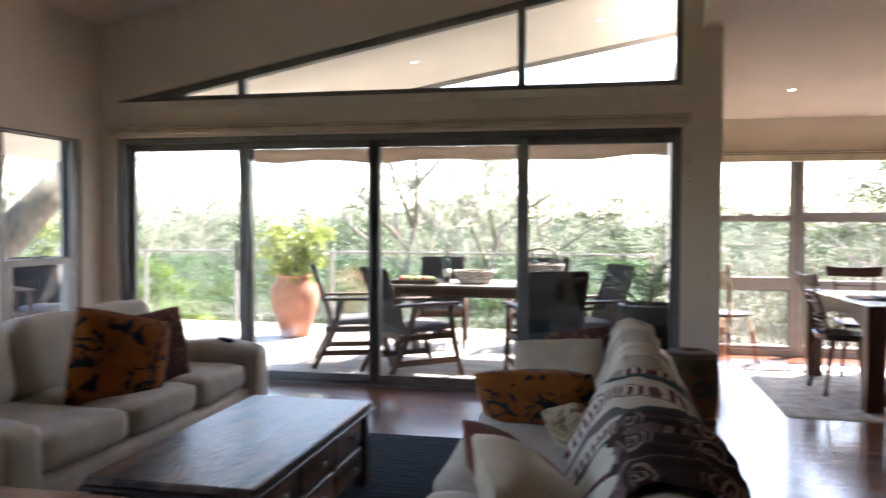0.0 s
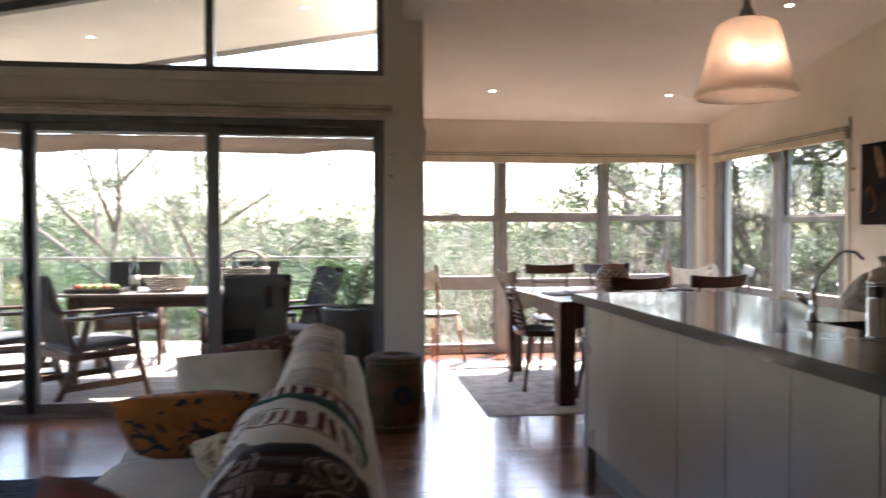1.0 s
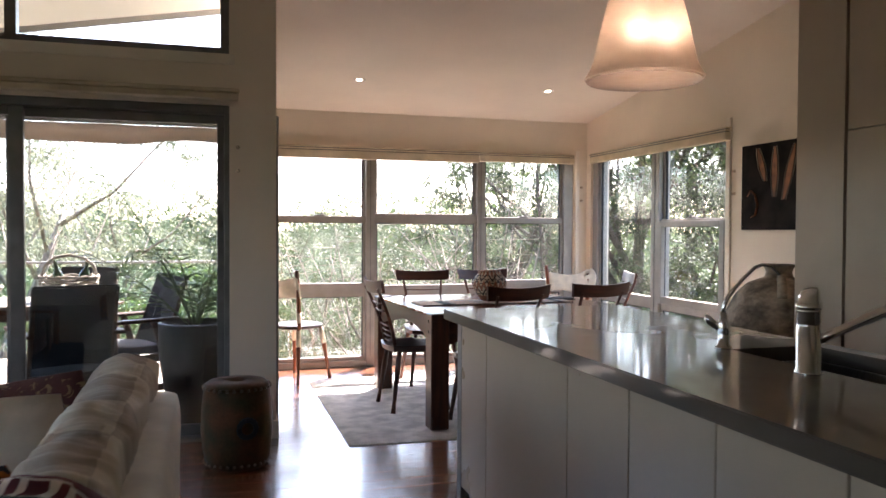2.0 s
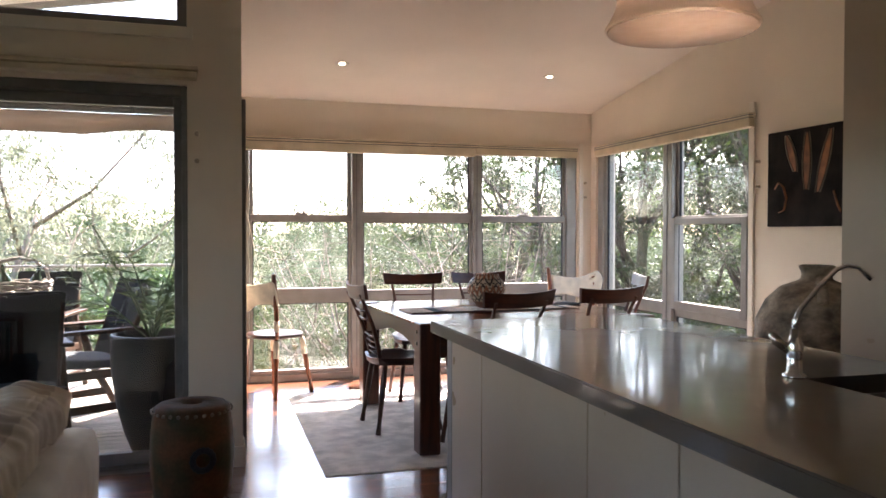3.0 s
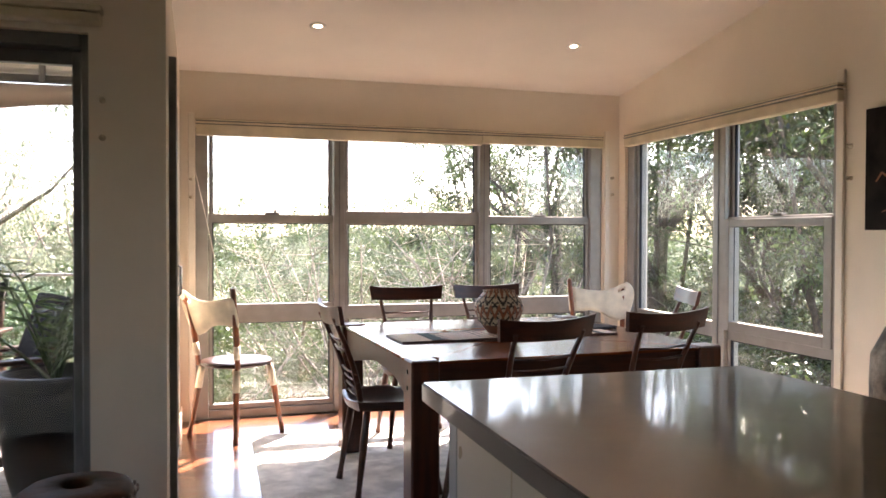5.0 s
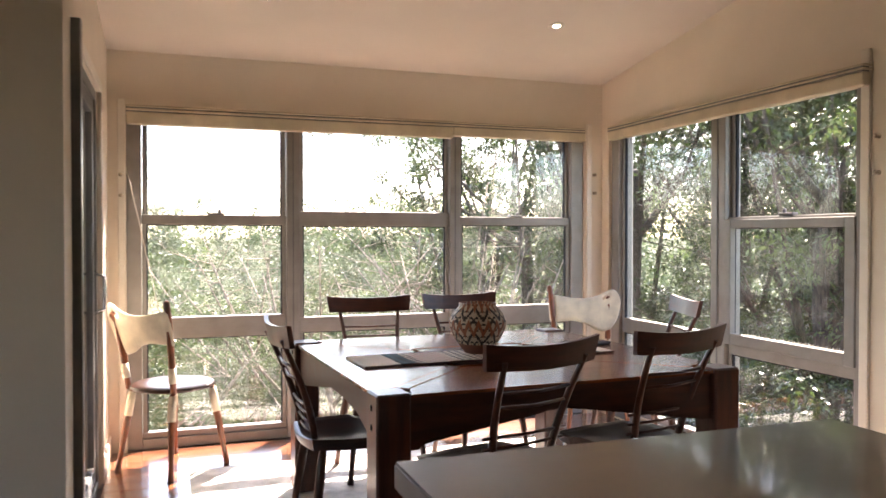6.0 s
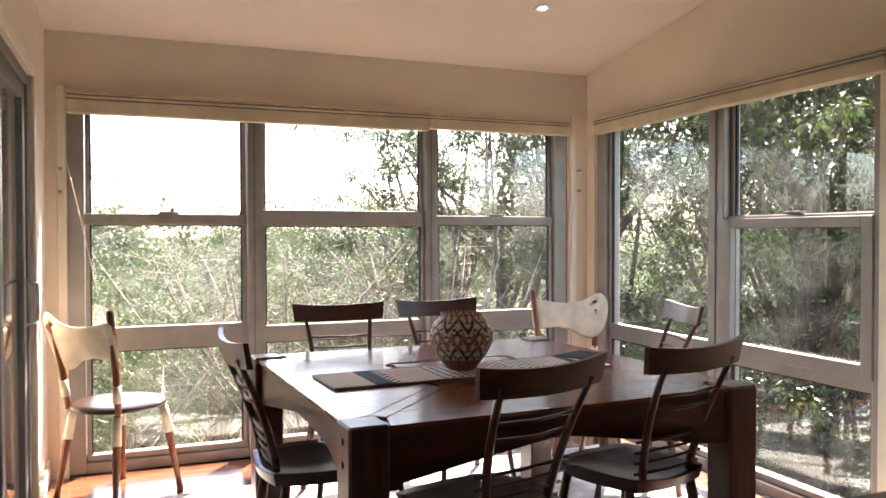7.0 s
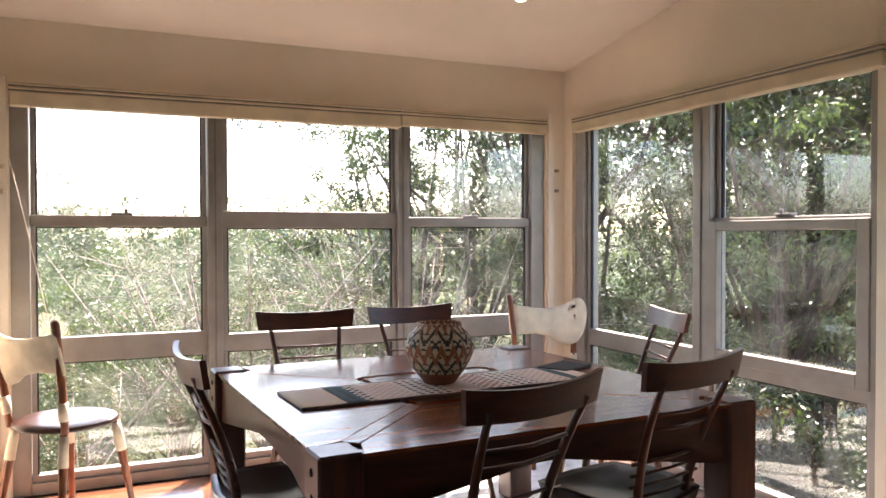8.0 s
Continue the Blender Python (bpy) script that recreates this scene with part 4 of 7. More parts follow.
SEATW = mat("dark_timber_seat", (0.05, 0.016, 0.010), 0.36, var=0.25, scale=5, fine=60, bump=0.05, coat=0.15, stretch=(8, 1.5, 8))
REDLEG = mat("red_timber_leg", (0.24, 0.07, 0.025), 0.35, var=0.25, scale=6, fine=60, bump=0.06, coat=0.2, stretch=(9, 9, 1.5))
HIDE = mat("cream_hide", (0.76, 0.67, 0.51), 0.8, var=0.1, scale=10, fine=260, bump=0.3, sheen=0.4)


def saddle(bm, w, d, z, t=0.032, dish=0.02):
    """A dished seat board, wider in front."""
    n = 12
    up, lo = [], []
    for i in range(n + 1):
        u = 2 * i / n - 1
        ru, rl = [], []
        for j in range(n + 1):
            v = 2 * j / n - 1
            half = w / 2 * (0.88 + 0.12 * (v + 1) / 2)
            cx = u * math.sqrt(max(0, 1 - 0.28 * v * v)) * half
            cy = v * math.sqrt(max(0, 1 - 0.22 * u * u)) * d / 2
            hollow = -dish * (1 - u * u) ** 1.2 * max(0.0, 1 - (v - 0.05) ** 2) ** 0.8 * (1 - 0.5 * math.exp(-(u * 6) ** 2) * max(0, v)) + 0.012 * abs(u) * (v < 0.4)
            ru.append(bm.verts.new((cx, cy, z + hollow)))
            rl.append(bm.verts.new((cx * 0.95, cy * 0.95, z - t)))
        up.append(ru), lo.append(rl)
    for i in range(n):
        for j in range(n):
            bm.faces.new((up[i][j], up[i + 1][j], up[i + 1][j + 1], up[i][j + 1])).smooth = True
            bm.faces.new((lo[i][j], lo[i][j + 1], lo[i + 1][j + 1], lo[i + 1][j])).smooth = True
    rim = [(i, 0) for i in range(n)] + [(n, j) for j in range(n)] + [(i, n) for i in range(n, 0, -1)] + [(0, j) for j in range(n, 0, -1)]
    for a, b in zip(rim, rim[1:] + rim[:1]):
        bm.faces.new((lo[a[0]][a[1]], lo[b[0]][b[1]], up[b[0]][b[1]], up[a[0]][a[1]]))


def chair_legs(e, z, mat_leg, bound=None):
    for sx in (-1, 1):
        for sy in (-1, 1):
            bm = bmesh.new()
            top = Vector((sx * 0.15, sy * 0.14, z))
            foot = Vector((sx * 0.20, sy * 0.20, 0.0))
            pts = [top.lerp(foot, k) for k in (0, 0.15, 0.35, 0.6, 0.85, 1.0)]
            tube(bm, pts, [0.015, 0.018, 0.02, 0.016, 0.013, 0.017], 10)
            leg = part("leg", bm, mat_leg, e)
            if bound is not None:
                bm = bmesh.new()
                tube(bm, [top.lerp(foot, k) for k in (0.02, 0.1, 0.32)], [0.019, 0.0215, 0.0225], 10)
                part("binding", bm, bound, leg, "cream hide binding")


def dining_chair(m, label, lid=JARRAH):
    """Faces +y: dished seat, two raking posts with small rungs between, a broad curved crest."""
    e = thing("dining_chair", m, label, "chair", group="chairs round the dining table")
    bm = bmesh.new()
    saddle(bm, 0.45, 0.43, 0.445)
    part("seat", bm, SEATW, e)
    chair_legs(e, 0.43, JARRAH_UP)
    def post(k, sx):
        return Vector((sx * (0.115 + 0.055 * k), -0.165 - 0.02 * k - 0.12 * k ** 1.6, 0.43 + 0.42 * k))
    for sx in (-1, 1):
        bm = bmesh.new()
        tube(bm, [post(k / 7, sx) for k in range(8)], [0.013, 0.015, 0.0145, 0.0135, 0.0125, 0.012, 0.011, 0.01], 8)
        part("post", bm, JARRAH_UP, e)
    for k in (0.10, 0.19, 0.28, 0.37):
        bm = bmesh.new()
        a, b = post(k, -1), post(k, 1)
        tube(bm, [a + (a - b) * 0.16, (a + b) / 2 + Vector((0, -0.012, 0)), b + (b - a) * 0.16], 0.0055, 6)
        part("rung", bm, JARRAH, e)
    for k in (0.62, 0.74):
        bm = bmesh.new()
        a, b = post(k, -1), post(k, 1)
        tube(bm, [a, (a + b) / 2 + Vector((0, -0.014, -0.004)), b], 0.006, 6)
        part("rung", bm, JARRAH, e)
    # crest: a broad board, bowed back in the middle, ends flaring up and out
    bm = bmesh.new()
    n = 14
    ring = []
    for i in range(n + 1):
        u = 2 * i / n - 1
        y = -0.305 + 0.028 * u * u
        z0 = 0.815 + 0.008 * u * u
        z1 = 0.895 + 0.016 * u * u
        x = 0.228 * u
        x1 = 0.24 * u
        ring.append([bm.verts.new((x, y - 0.009, z0)), bm.verts.new((x, y + 0.011, z0)), bm.verts.new((x1, y - 0.006, z1)), bm.verts.new((x1, y - 0.024, z1))])
    for a, b in zip(ring, ring[1:]):
        for k in range(4):
            f = bm.faces.new((a[k], b[k], b[(k + 1) % 4], a[(k + 1) % 4]))
    bm.faces.new(ring[0]), bm.faces.new(list(reversed(ring[-1])))
    part("crest", bm, lid, e)
    return e


RZ = 0.018
c1 = dining_chair(pose(1.93, 6.38, RZ, 0, 0, -87), "dark red timber chair with curved crest and dished seat")
for x, y, rz in ((2.31, 5.77, 14), (2.95, 5.91, 13), (2.29, 7.22, 178), (2.88, 7.26, 184), (3.62, 6.88, 72)):
    copy_thing(c1, pose(x, y, RZ, 0, 0, rz))


def hide_chair(m, label):
    """Round-seated chair, posts and legs bound with cream hide, a hide wrapped over its back."""
    e = thing("hide_chair", m, label, "chair", group="hide-backed chairs")
    bm = bmesh.new()
    lathe(bm, [(0.0, 0.435), (0.17, 0.432), (0.215, 0.442), (0.222, 0.455), (0.21, 0.466), (0.15, 0.462), (0.0, 0.458)], 32)
    part("seat", bm, SEATW, e, "glossy dark round timber seat")
    chair_legs(e, 0.435, REDLEG, HIDE)
    for sx in (-1, 1):
        bm = bmesh.new()
        low_ = 0.0 if sx > 0 else 0.075
        tube(bm, [(sx * 0.17, -0.15, 0.44), (sx * 0.18, -0.17, 0.6), (sx * 0.195, -0.2, 0.8), (sx * 0.205, -0.225, 0.925 - low_), (sx * 0.206, -0.227, 0.935 - low_)], [0.016, 0.018, 0.017, 0.018, 0.008], 10)
        post = part("post", bm, REDLEG, e)
        bm = bmesh.new()
        tube(bm, [(sx * 0.175, -0.16, 0.5), (sx * 0.18, -0.17, 0.58)], 0.0205, 10)
        part("binding", bm, HIDE, post, "cream hide binding")
    # outline of the hide from one post (u = 1) to the free wing (u = -1): top and lower edge
    edge = ((-1.0, 0.845, 0.815), (-0.93, 0.893, 0.745), (-0.84, 0.908, 0.69), (-0.7, 0.897, 0.645), (-0.5, 0.868, 0.628), (-0.3, 0.852, 0.645), (-0.05, 0.846, 0.685), (0.3, 0.852, 0.703), (0.7, 0.868, 0.70), (0.94, 0.88, 0.692), (1.0, 0.865, 0.71))
    def at(u, k):
        for p, q in zip(edge, edge[1:]):
            if u <= q[0] + 1e-9:
                return p[k] + (q[k] - p[k]) * (u - p[0]) / (q[0] - p[0])
    bm = bmesh.new()
    n, mj = 40, 10
    f, bk = [], []
    for i in range(n + 1):
        u = 2 * i / n - 1
        top, low = at(u, 1), at(u, 2)
        cf, cb = [], []
        for j in range(mj + 1):
            v = j / mj
            z = top + (low - top) * v
            y = -0.218 - 0.02 * (1 - u * u) + 0.05 * (0.895 - z) / 0.2 - 0.012 * (u > 0.8) + 0.022 * (u < -0.5) * (-u - 0.5)
            bulge = 0.006 + 0.011 * math.sin(math.pi * v) ** 0.5 * (1 - abs(u) ** 6) + 0.003 * noise.noise(Vector((u * 4, v * 3, 0)))
            cf.append(bm.verts.new(((0.225 if u > 0 else 0.262) * u - 0.012, y + bulge, z))), cb.append(bm.verts.new(((0.225 if u > 0 else 0.262) * u - 0.012, y - bulge, z)))
        f.append(cf), bk.append(cb)
    slot = lambda i, j: 5 <= i <= 8 and j == 1      # hand slot in the wing
    for i in range(n):
        for j in range(mj):
            if slot(i, j):
                continue
            bm.faces.new((f[i][j], f[i + 1][j], f[i + 1][j + 1], f[i][j + 1])).smooth = True
            bm.faces.new((bk[i][j], bk[i][j + 1], bk[i + 1][j + 1], bk[i + 1][j])).smooth = True
        bm.faces.new((f[i][0], bk[i][0], bk[i + 1][0], f[i + 1][0])).smooth = True
        bm.faces.new((f[i][mj], f[i + 1][mj], bk[i + 1][mj], bk[i][mj])).smooth = True
        if slot(i, 1):
            bm.faces.new((f[i][1], f[i + 1][1], bk[i + 1][1], bk[i][1])), bm.faces.new((f[i][2], bk[i][2], bk[i + 1][2], f[i + 1][2]))
    for i in (0, n):
        for j in range(mj):
            bm.faces.new((f[i][j], f[i][j + 1], bk[i][j + 1], bk[i][j]))
    for i in (5, 9):
        bm.faces.new((f[i][1], f[i][2], bk[i][2], bk[i][1]))
    part("back_hide", bm, HIDE, e, "cream hide stretched over the back")
    return e


h1 = hide_chair(pose(1.25, 7.72, 0.0, 0, 0, -48), "red timber chair with cream hide back and bindings")
copy_thing(h1, pose(3.78, 7.62, 0.0, 0, 0, 168))

bm = bmesh.new()
tube(bm, [(1.0, YF - 0.03, 1.67), (1.07, YF - 0.035, 1.35), (1.13, YF - 0.035, 1.05), (1.17, YF - 0.03, 0.84)], 0.003, 6)
bmesh.ops.translate(bm, verts=bm.verts[:], vec=-far_blind.matrix_world.translation)
part("cord", bm, RIMW, far_blind, "thin white blind cord")

# ---- living room ----
BLUERUG = mat("blue_woven_rug", (0.05, 0.085, 0.14), 0.95, var=0.3, scale=14, fine=160, bump=0.8, stretch=(1, 8, 1))
bm = bmesh.new()
rows_ = []
for k in range(58 * 4 + 1):
    y = 1.48 + k * 0.013
    z = 0.004 + 0.011 * abs(math.sin(math.pi * k / 4)) ** 0.6
    rows_.append([bm.verts.new((-2.1 + 1.58 * i / 12, y + 0.004 * noise.noise(Vector((i * 0.5, k * 0.05, 3))), z if 0 < i < 12 else 0.002)) for i in range(13)])
for p, q in zip(rows_, rows_[1:]):
    for i in range(12):
        bm.faces.new((p[i], p[i + 1], q[i + 1], q[i])).smooth = True
rg = tagged(part("rug", bm, BLUERUG), "blue ribbed woven rug under the coffee table", "rug")

COFFEE = mat("worn_brown_chest_timber", (0.17, 0.095, 0.06), 0.36, var=0.5, scale=2.2, fine=11, bump=1.6, spec=0.5, coat=0.12, coat_rough=0.2, stretch=(5, 1.2, 5))
DARKW = mat("near_black_timber", (0.035, 0.022, 0.016), 0.4, var=0.25, scale=5, fine=60, bump=0.15, stretch=(6, 1.2, 6))
ct = thing("coffee_table", pose(-1.30, 2.93, 0.017), "worn dark timber coffee table with drawers", "coffee table")
part("top", boxes((-0.31, -0.66, 0.375, 0.31, 0.66, 0.405), w=0.006), COFFEE, ct, "worn polished plank top")
part("top_edge", boxes((-0.325, -0.675, 0.36, 0.325, 0.675, 0.374), w=0.004), DARKW, ct)
part("carcass", boxes((-0.27, -0.60, 0.06, 0.27, 0.60, 0.359)), DARKW, ct)
for sx in (-1, 1):
    for sy in (-1, 1):
        part("leg", boxes((sx * 0.275 - 0.03, sy * 0.615 - 0.03, 0, sx * 0.275 + 0.03, sy * 0.615 + 0.03, 0.359), w=0.005), DARKW, ct)
for y0 in (-0.57, -0.18, 0.21):
    for z0 in (0.08, 0.225):
        dr = part("drawer", boxes((0.27, y0, z0, 0.29, y0 + 0.36, z0 + 0.125), w=0.004), COFFEE, ct)
        bm = bmesh.new()
        lathe(bm, [(0.006, 0.0), (0.006, 0.012), (0.014, 0.02), (0.012, 0.028), (0.0, 0.03)], 12, m=pose(0.29, y0 + 0.18, z0 + 0.065, 0, 90, 0))
        part("knob", bm, STEEL, dr)
bench = thing("low_bench", pose(-1.45, 1.83, 0.017), "low red-brown timber bench beside the coffee table", "bench")
part("top", boxes((-0.46, -0.28, 0.38, 0.46, 0.28, 0.415), w=0.006), REDLEG, bench)
for sx in (-1, 1):
    for sy in (-1, 1):
        part("leg", boxes((sx * 0.40 - 0.025, sy * 0.22 - 0.025, 0, sx * 0.40 + 0.025, sy * 0.22 + 0.025, 0.379), w=0.004), REDLEG, bench)


def soft_block(w, d, h, r=0.05, seed=0, m=None):
    """An upholstered block: rounded edges and slightly uneven faces."""
    bm = bmesh.new()
    box(bm, -w / 2, -d / 2, 0, w / 2, d / 2, h)
    bmesh.ops.subdivide_edges(bm, edges=bm.edges[:], cuts=7, use_grid_fill=True)
    for v in bm.verts:
        c = Vector((max(-w / 2 + r, min(w / 2 - r, v.co.x)), max(-d / 2 + r, min(d / 2 - r, v.co.y)), max(r, min(h - r, v.co.z))))
        o = v.co - c
        if o.length > 1e-6:
            v.co = c + o.normalized() * min(r, o.length)
        v.co += Vector((0.012 * noise.noise(v.co * 3 + Vector((seed, 0, 0))), 0.012 * noise.noise(v.co * 3 + Vector((0, seed, 4))), 0.014 * noise.noise(v.co * 3.5 + Vector((4, 0, seed)))))
        if m is not None:
            v.co = m @ v.co
    for f in bm.faces:
        f.smooth = True
    return bm


def sofa(m, length, label, arms, back_h=0.40):
    """Faces +x, its length along y: base, arms, seat cushions and loose back cushions."""
    e = thing("sofa", m, label, "sofa")
    L = length / 2
    part("base", soft_block(0.86, length - 0.05, 0.24, 0.03, 1, pose(0, 0, 0.05)), SOFAFAB, e)
    part("back", soft_block(0.16, length - 0.02, 0.62, 0.07, 2, pose(-0.37, 0, 0.05)), SOFAFAB, e)
    for sy in arms:
        part("arm", soft_block(0.90, 0.24, 0.50, 0.07, 3 + sy, pose(0.02, sy * (L - 0.11), 0.05)), SOFAFAB, e)
    a0, a1 = -L + (0.24 if -1 in arms else 0.02), L - (0.24 if 1 in arms else 0.02)
    n = 2 if length < 2.1 else 3
    w = (a1 - a0) / n
    for k in range(n):
        y = a0 + w * (k + 0.5)
        part("seat_cushion", soft_block(0.68, w - 0.01, 0.17, 0.06, 7 + k, pose(0.10, y, 0.285)), SOFAFAB, e)
        part("back_cushion", soft_block(0.19, w - 0.02, back_h, 0.085, 12 + k, pose(-0.215, y, 0.43, 0, -10, 0)), SOFAFAB, e)
    for sx in (-1, 1):
        for sy in (-1, 1):
            part("foot", boxes((sx * 0.36 - 0.025, sy * (L - 0.1) - 0.025, 0, sx * 0.36 + 0.025, sy * (L - 0.1) + 0.025, 0.08)), DARKW, e)
    return e


sofa(pose(-2.42, 3.42, 0), 2.24, "cream linen sofa beside the window with loose cushions", (-1, 1))


def blotch_cushion_mat(name, base, ink, scale, cut):
    m = mat(name, base, 0.9, var=0.12, scale=9, fine=260, bump=0.3, spec=0.2, sheen=0.04)
    t = m.node_tree
    b = t.nodes["Principled BSDF"]
    link = b.inputs["Base Color"].links[0]
    src = link.from_socket
    mus = t.nodes.new("ShaderNodeTexNoise")
    mus.inputs["Scale"].default_value, mus.inputs["Detail"].default_value, mus.inputs["Distortion"].default_value = scale, 2.5, 1.6
    gt = t.nodes.new("ShaderNodeMath")
    gt.operation, gt.inputs[1].default_value = "GREATER_THAN", cut
    co = t.nodes.new("ShaderNodeTexCoord")
    t.links.new(co.outputs["Object"], mus.inputs["Vector"])
    t.links.new(mus.outputs["Fac"], gt.inputs[0])
    mx = t.nodes.new("ShaderNodeMix")
    mx.data_type = "RGBA"
    mx.inputs["B"].default_value = (*ink, 1)
    t.links.new(gt.outputs[0], mx.inputs["Factor"])
    t.links.new(src, mx.inputs["A"])
    t.links.new(mx.outputs["Result"], b.inputs["Base Color"])
    return m


ORANGE = blotch_cushion_mat("orange_print_cloth", (0.27, 0.085, 0.015), (0.02, 0.018, 0.02), 11.0, 0.56)
MAROON = blotch_cushion_mat("maroon_print_cloth", (0.10, 0.035, 0.03), (0.22, 0.13, 0.07), 26, 0.6)
WHITEC = mat("cream_cushion_cloth", (0.55, 0.45, 0.34), 0.9, var=0.08, scale=8, fine=300, bump=0.3, sheen=0.1)
TANC = blotch_cushion_mat("tan_print_cloth", (0.42, 0.32, 0.20), (0.12, 0.07, 0.04), 30, 0.55)
RUST = mat("rust_red_cloth", (0.15, 0.03, 0.02), 0.9, var=0.2, scale=8, fine=260, bump=0.3, spec=0.2, sheen=0.03)


def throw_pillow(m, w, h, t, material, label, seed):
    bm = bmesh.new()
    cushion(bm, w, h, t, seed=seed)
    ob = tagged(part("throw_pillow", bm, material), label, "cushion", group="loose cushions on the sofas")
    ob.matrix_world = m


# on the left sofa
throw_pillow(pose(-2.21, 3.36, 0.61, 80, 14, 62), 0.52, 0.48, 0.16, ORANGE, "orange cushion printed with black leaf shapes", 1)
throw_pillow(pose(-2.23, 3.70, 0.62, 84, -6, 72), 0.42, 0.40, 0.15, MAROON, "dark maroon patterned cushion", 2)
REMOTE = boxes((-0.022, -0.08, 0, 0.022, 0.08, 0.02), w=0.005)
tagged(part("remote_control", REMOTE, BLACK), "black remote control on the sofa arm", "remote").matrix_world = pose(-2.2, 4.43, 0.552, 0, 0, 50)

# the long sofa with its back to the walkway, facing the coffee table
s2 = sofa(pose(0.01, 2.71, 0, 0, 0, 180), 2.90, "long cream linen sofa seen from behind, draped with throws", (1,), back_h=0.32)
throw_pillow(pose(-0.08, 3.66, 0.57, 88, 4, 175), 0.44, 0.36, 0.15, WHITEC, "plain cream cloth cushion on the long sofa", 3)
throw_pillow(pose(-0.15, 3.26, 0.54, 52, 3, 174), 0.52, 0.34, 0.15, ORANGE, "long orange cushion printed with black leaf shapes", 4)
throw_pillow(pose(0.05, 2.84, 0.50, 56, 18, 120), 0.30, 0.30, 0.12, TANC, "small tan printed cushion", 5)
throw_pillow(pose(0.02, 3.98, 0.58, 80, 12, 150), 0.40, 0.36, 0.14, MAROON, "dark maroon patterned cushion", 6)
throw_pillow(pose(0.02, 1.74, 0.60, 40, 0, 105), 0.50, 0.46, 0.17, WHITEC, "plain cream cloth cushion on the long sofa", 7)
throw_pillow(pose(-0.07, 2.06, 0.565, 36, -6, 108), 0.46, 0.42, 0.14, RUST, "rust red cloth cushion", 8)


def throw_cloth(name, y0, y1, over, x_front, x_back, z_front, z_back, top, material, label, seed, lift=0.0, ribs=0):
    """A blanket draped over the sofa's back, falling down in front and behind, with folds."""
    bm = bmesh.new()
    n, mrows = (150 if ribs else 44), 60
    grid, uvs = [], {}
    for i in range(mrows + 1):
        u = i / mrows
        row = []
        for j in range(n + 1):
            v = j / n
            y = y0 + (y1 - y0) * v + 0.03 * noise.noise(Vector((u * 2, v * 3, seed)))
            # a path over the back: up the front, over the rounded top, down behind
            if u < 0.45:
                k = u / 0.45
                x, z = x_front + (over[0] - x_front) * k ** 0.8, z_front + (top - z_front) * math.sin(k * math.pi / 2) ** 0.9
            elif u < 0.6:
                k = (u - 0.45) / 0.15
                x, z = over[0] + (over[1] - over[0]) * k, top + 0.012 * math.sin(math.pi * k)
            else:
                k = (u - 0.6) / 0.4
                x, z = over[1] + (x_back - over[1]) * math.sin(min(1, k * 2.2) * math.pi / 2), top + (z_back - top) * k ** 1.25
            fold = 0.014 * math.sin(v * 26 + seed + 3 * noise.noise(Vector((u * 2, v * 2, seed)))) + 0.018 * noise.noise(Vector((u * 5, v * 6, seed + 7)))
            if ribs:      # ruched across its length, unevenly
                fold += 0.011 * math.sin(v * ribs * 2 * math.pi + 2.6 * noise.noise(Vector((u * 3, v * 7, seed)))) * (0.55 + 0.6 * noise.noise(Vector((u * 4, v * 9, seed + 3))))
            row.append(bm.verts.new((x + fold * (0.5 if u > 0.6 else -0.3) + (lift if u > 0.55 else -lift), y, z + 0.012 + lift + abs(fold) * 0.8)))
            uvs[row[-1]] = (u, v)
        grid.append(row)
    for a, b in zip(grid, grid[1:]):
        for j in range(n):
            bm.faces.new((a[j], b[j], b[j + 1], a[j + 1])).smooth = True
    layer = bm.loops.layers.uv.new("cloth")
    for f in bm.faces:
        for lp in f.loops:
            lp[layer].uv = uvs[lp.vert]
    ob = tagged(part(name, bm, material), label, "throw blanket")
    so = ob.modifiers.new("thick", "SOLIDIFY")
    so.thickness = 0.007
    return ob


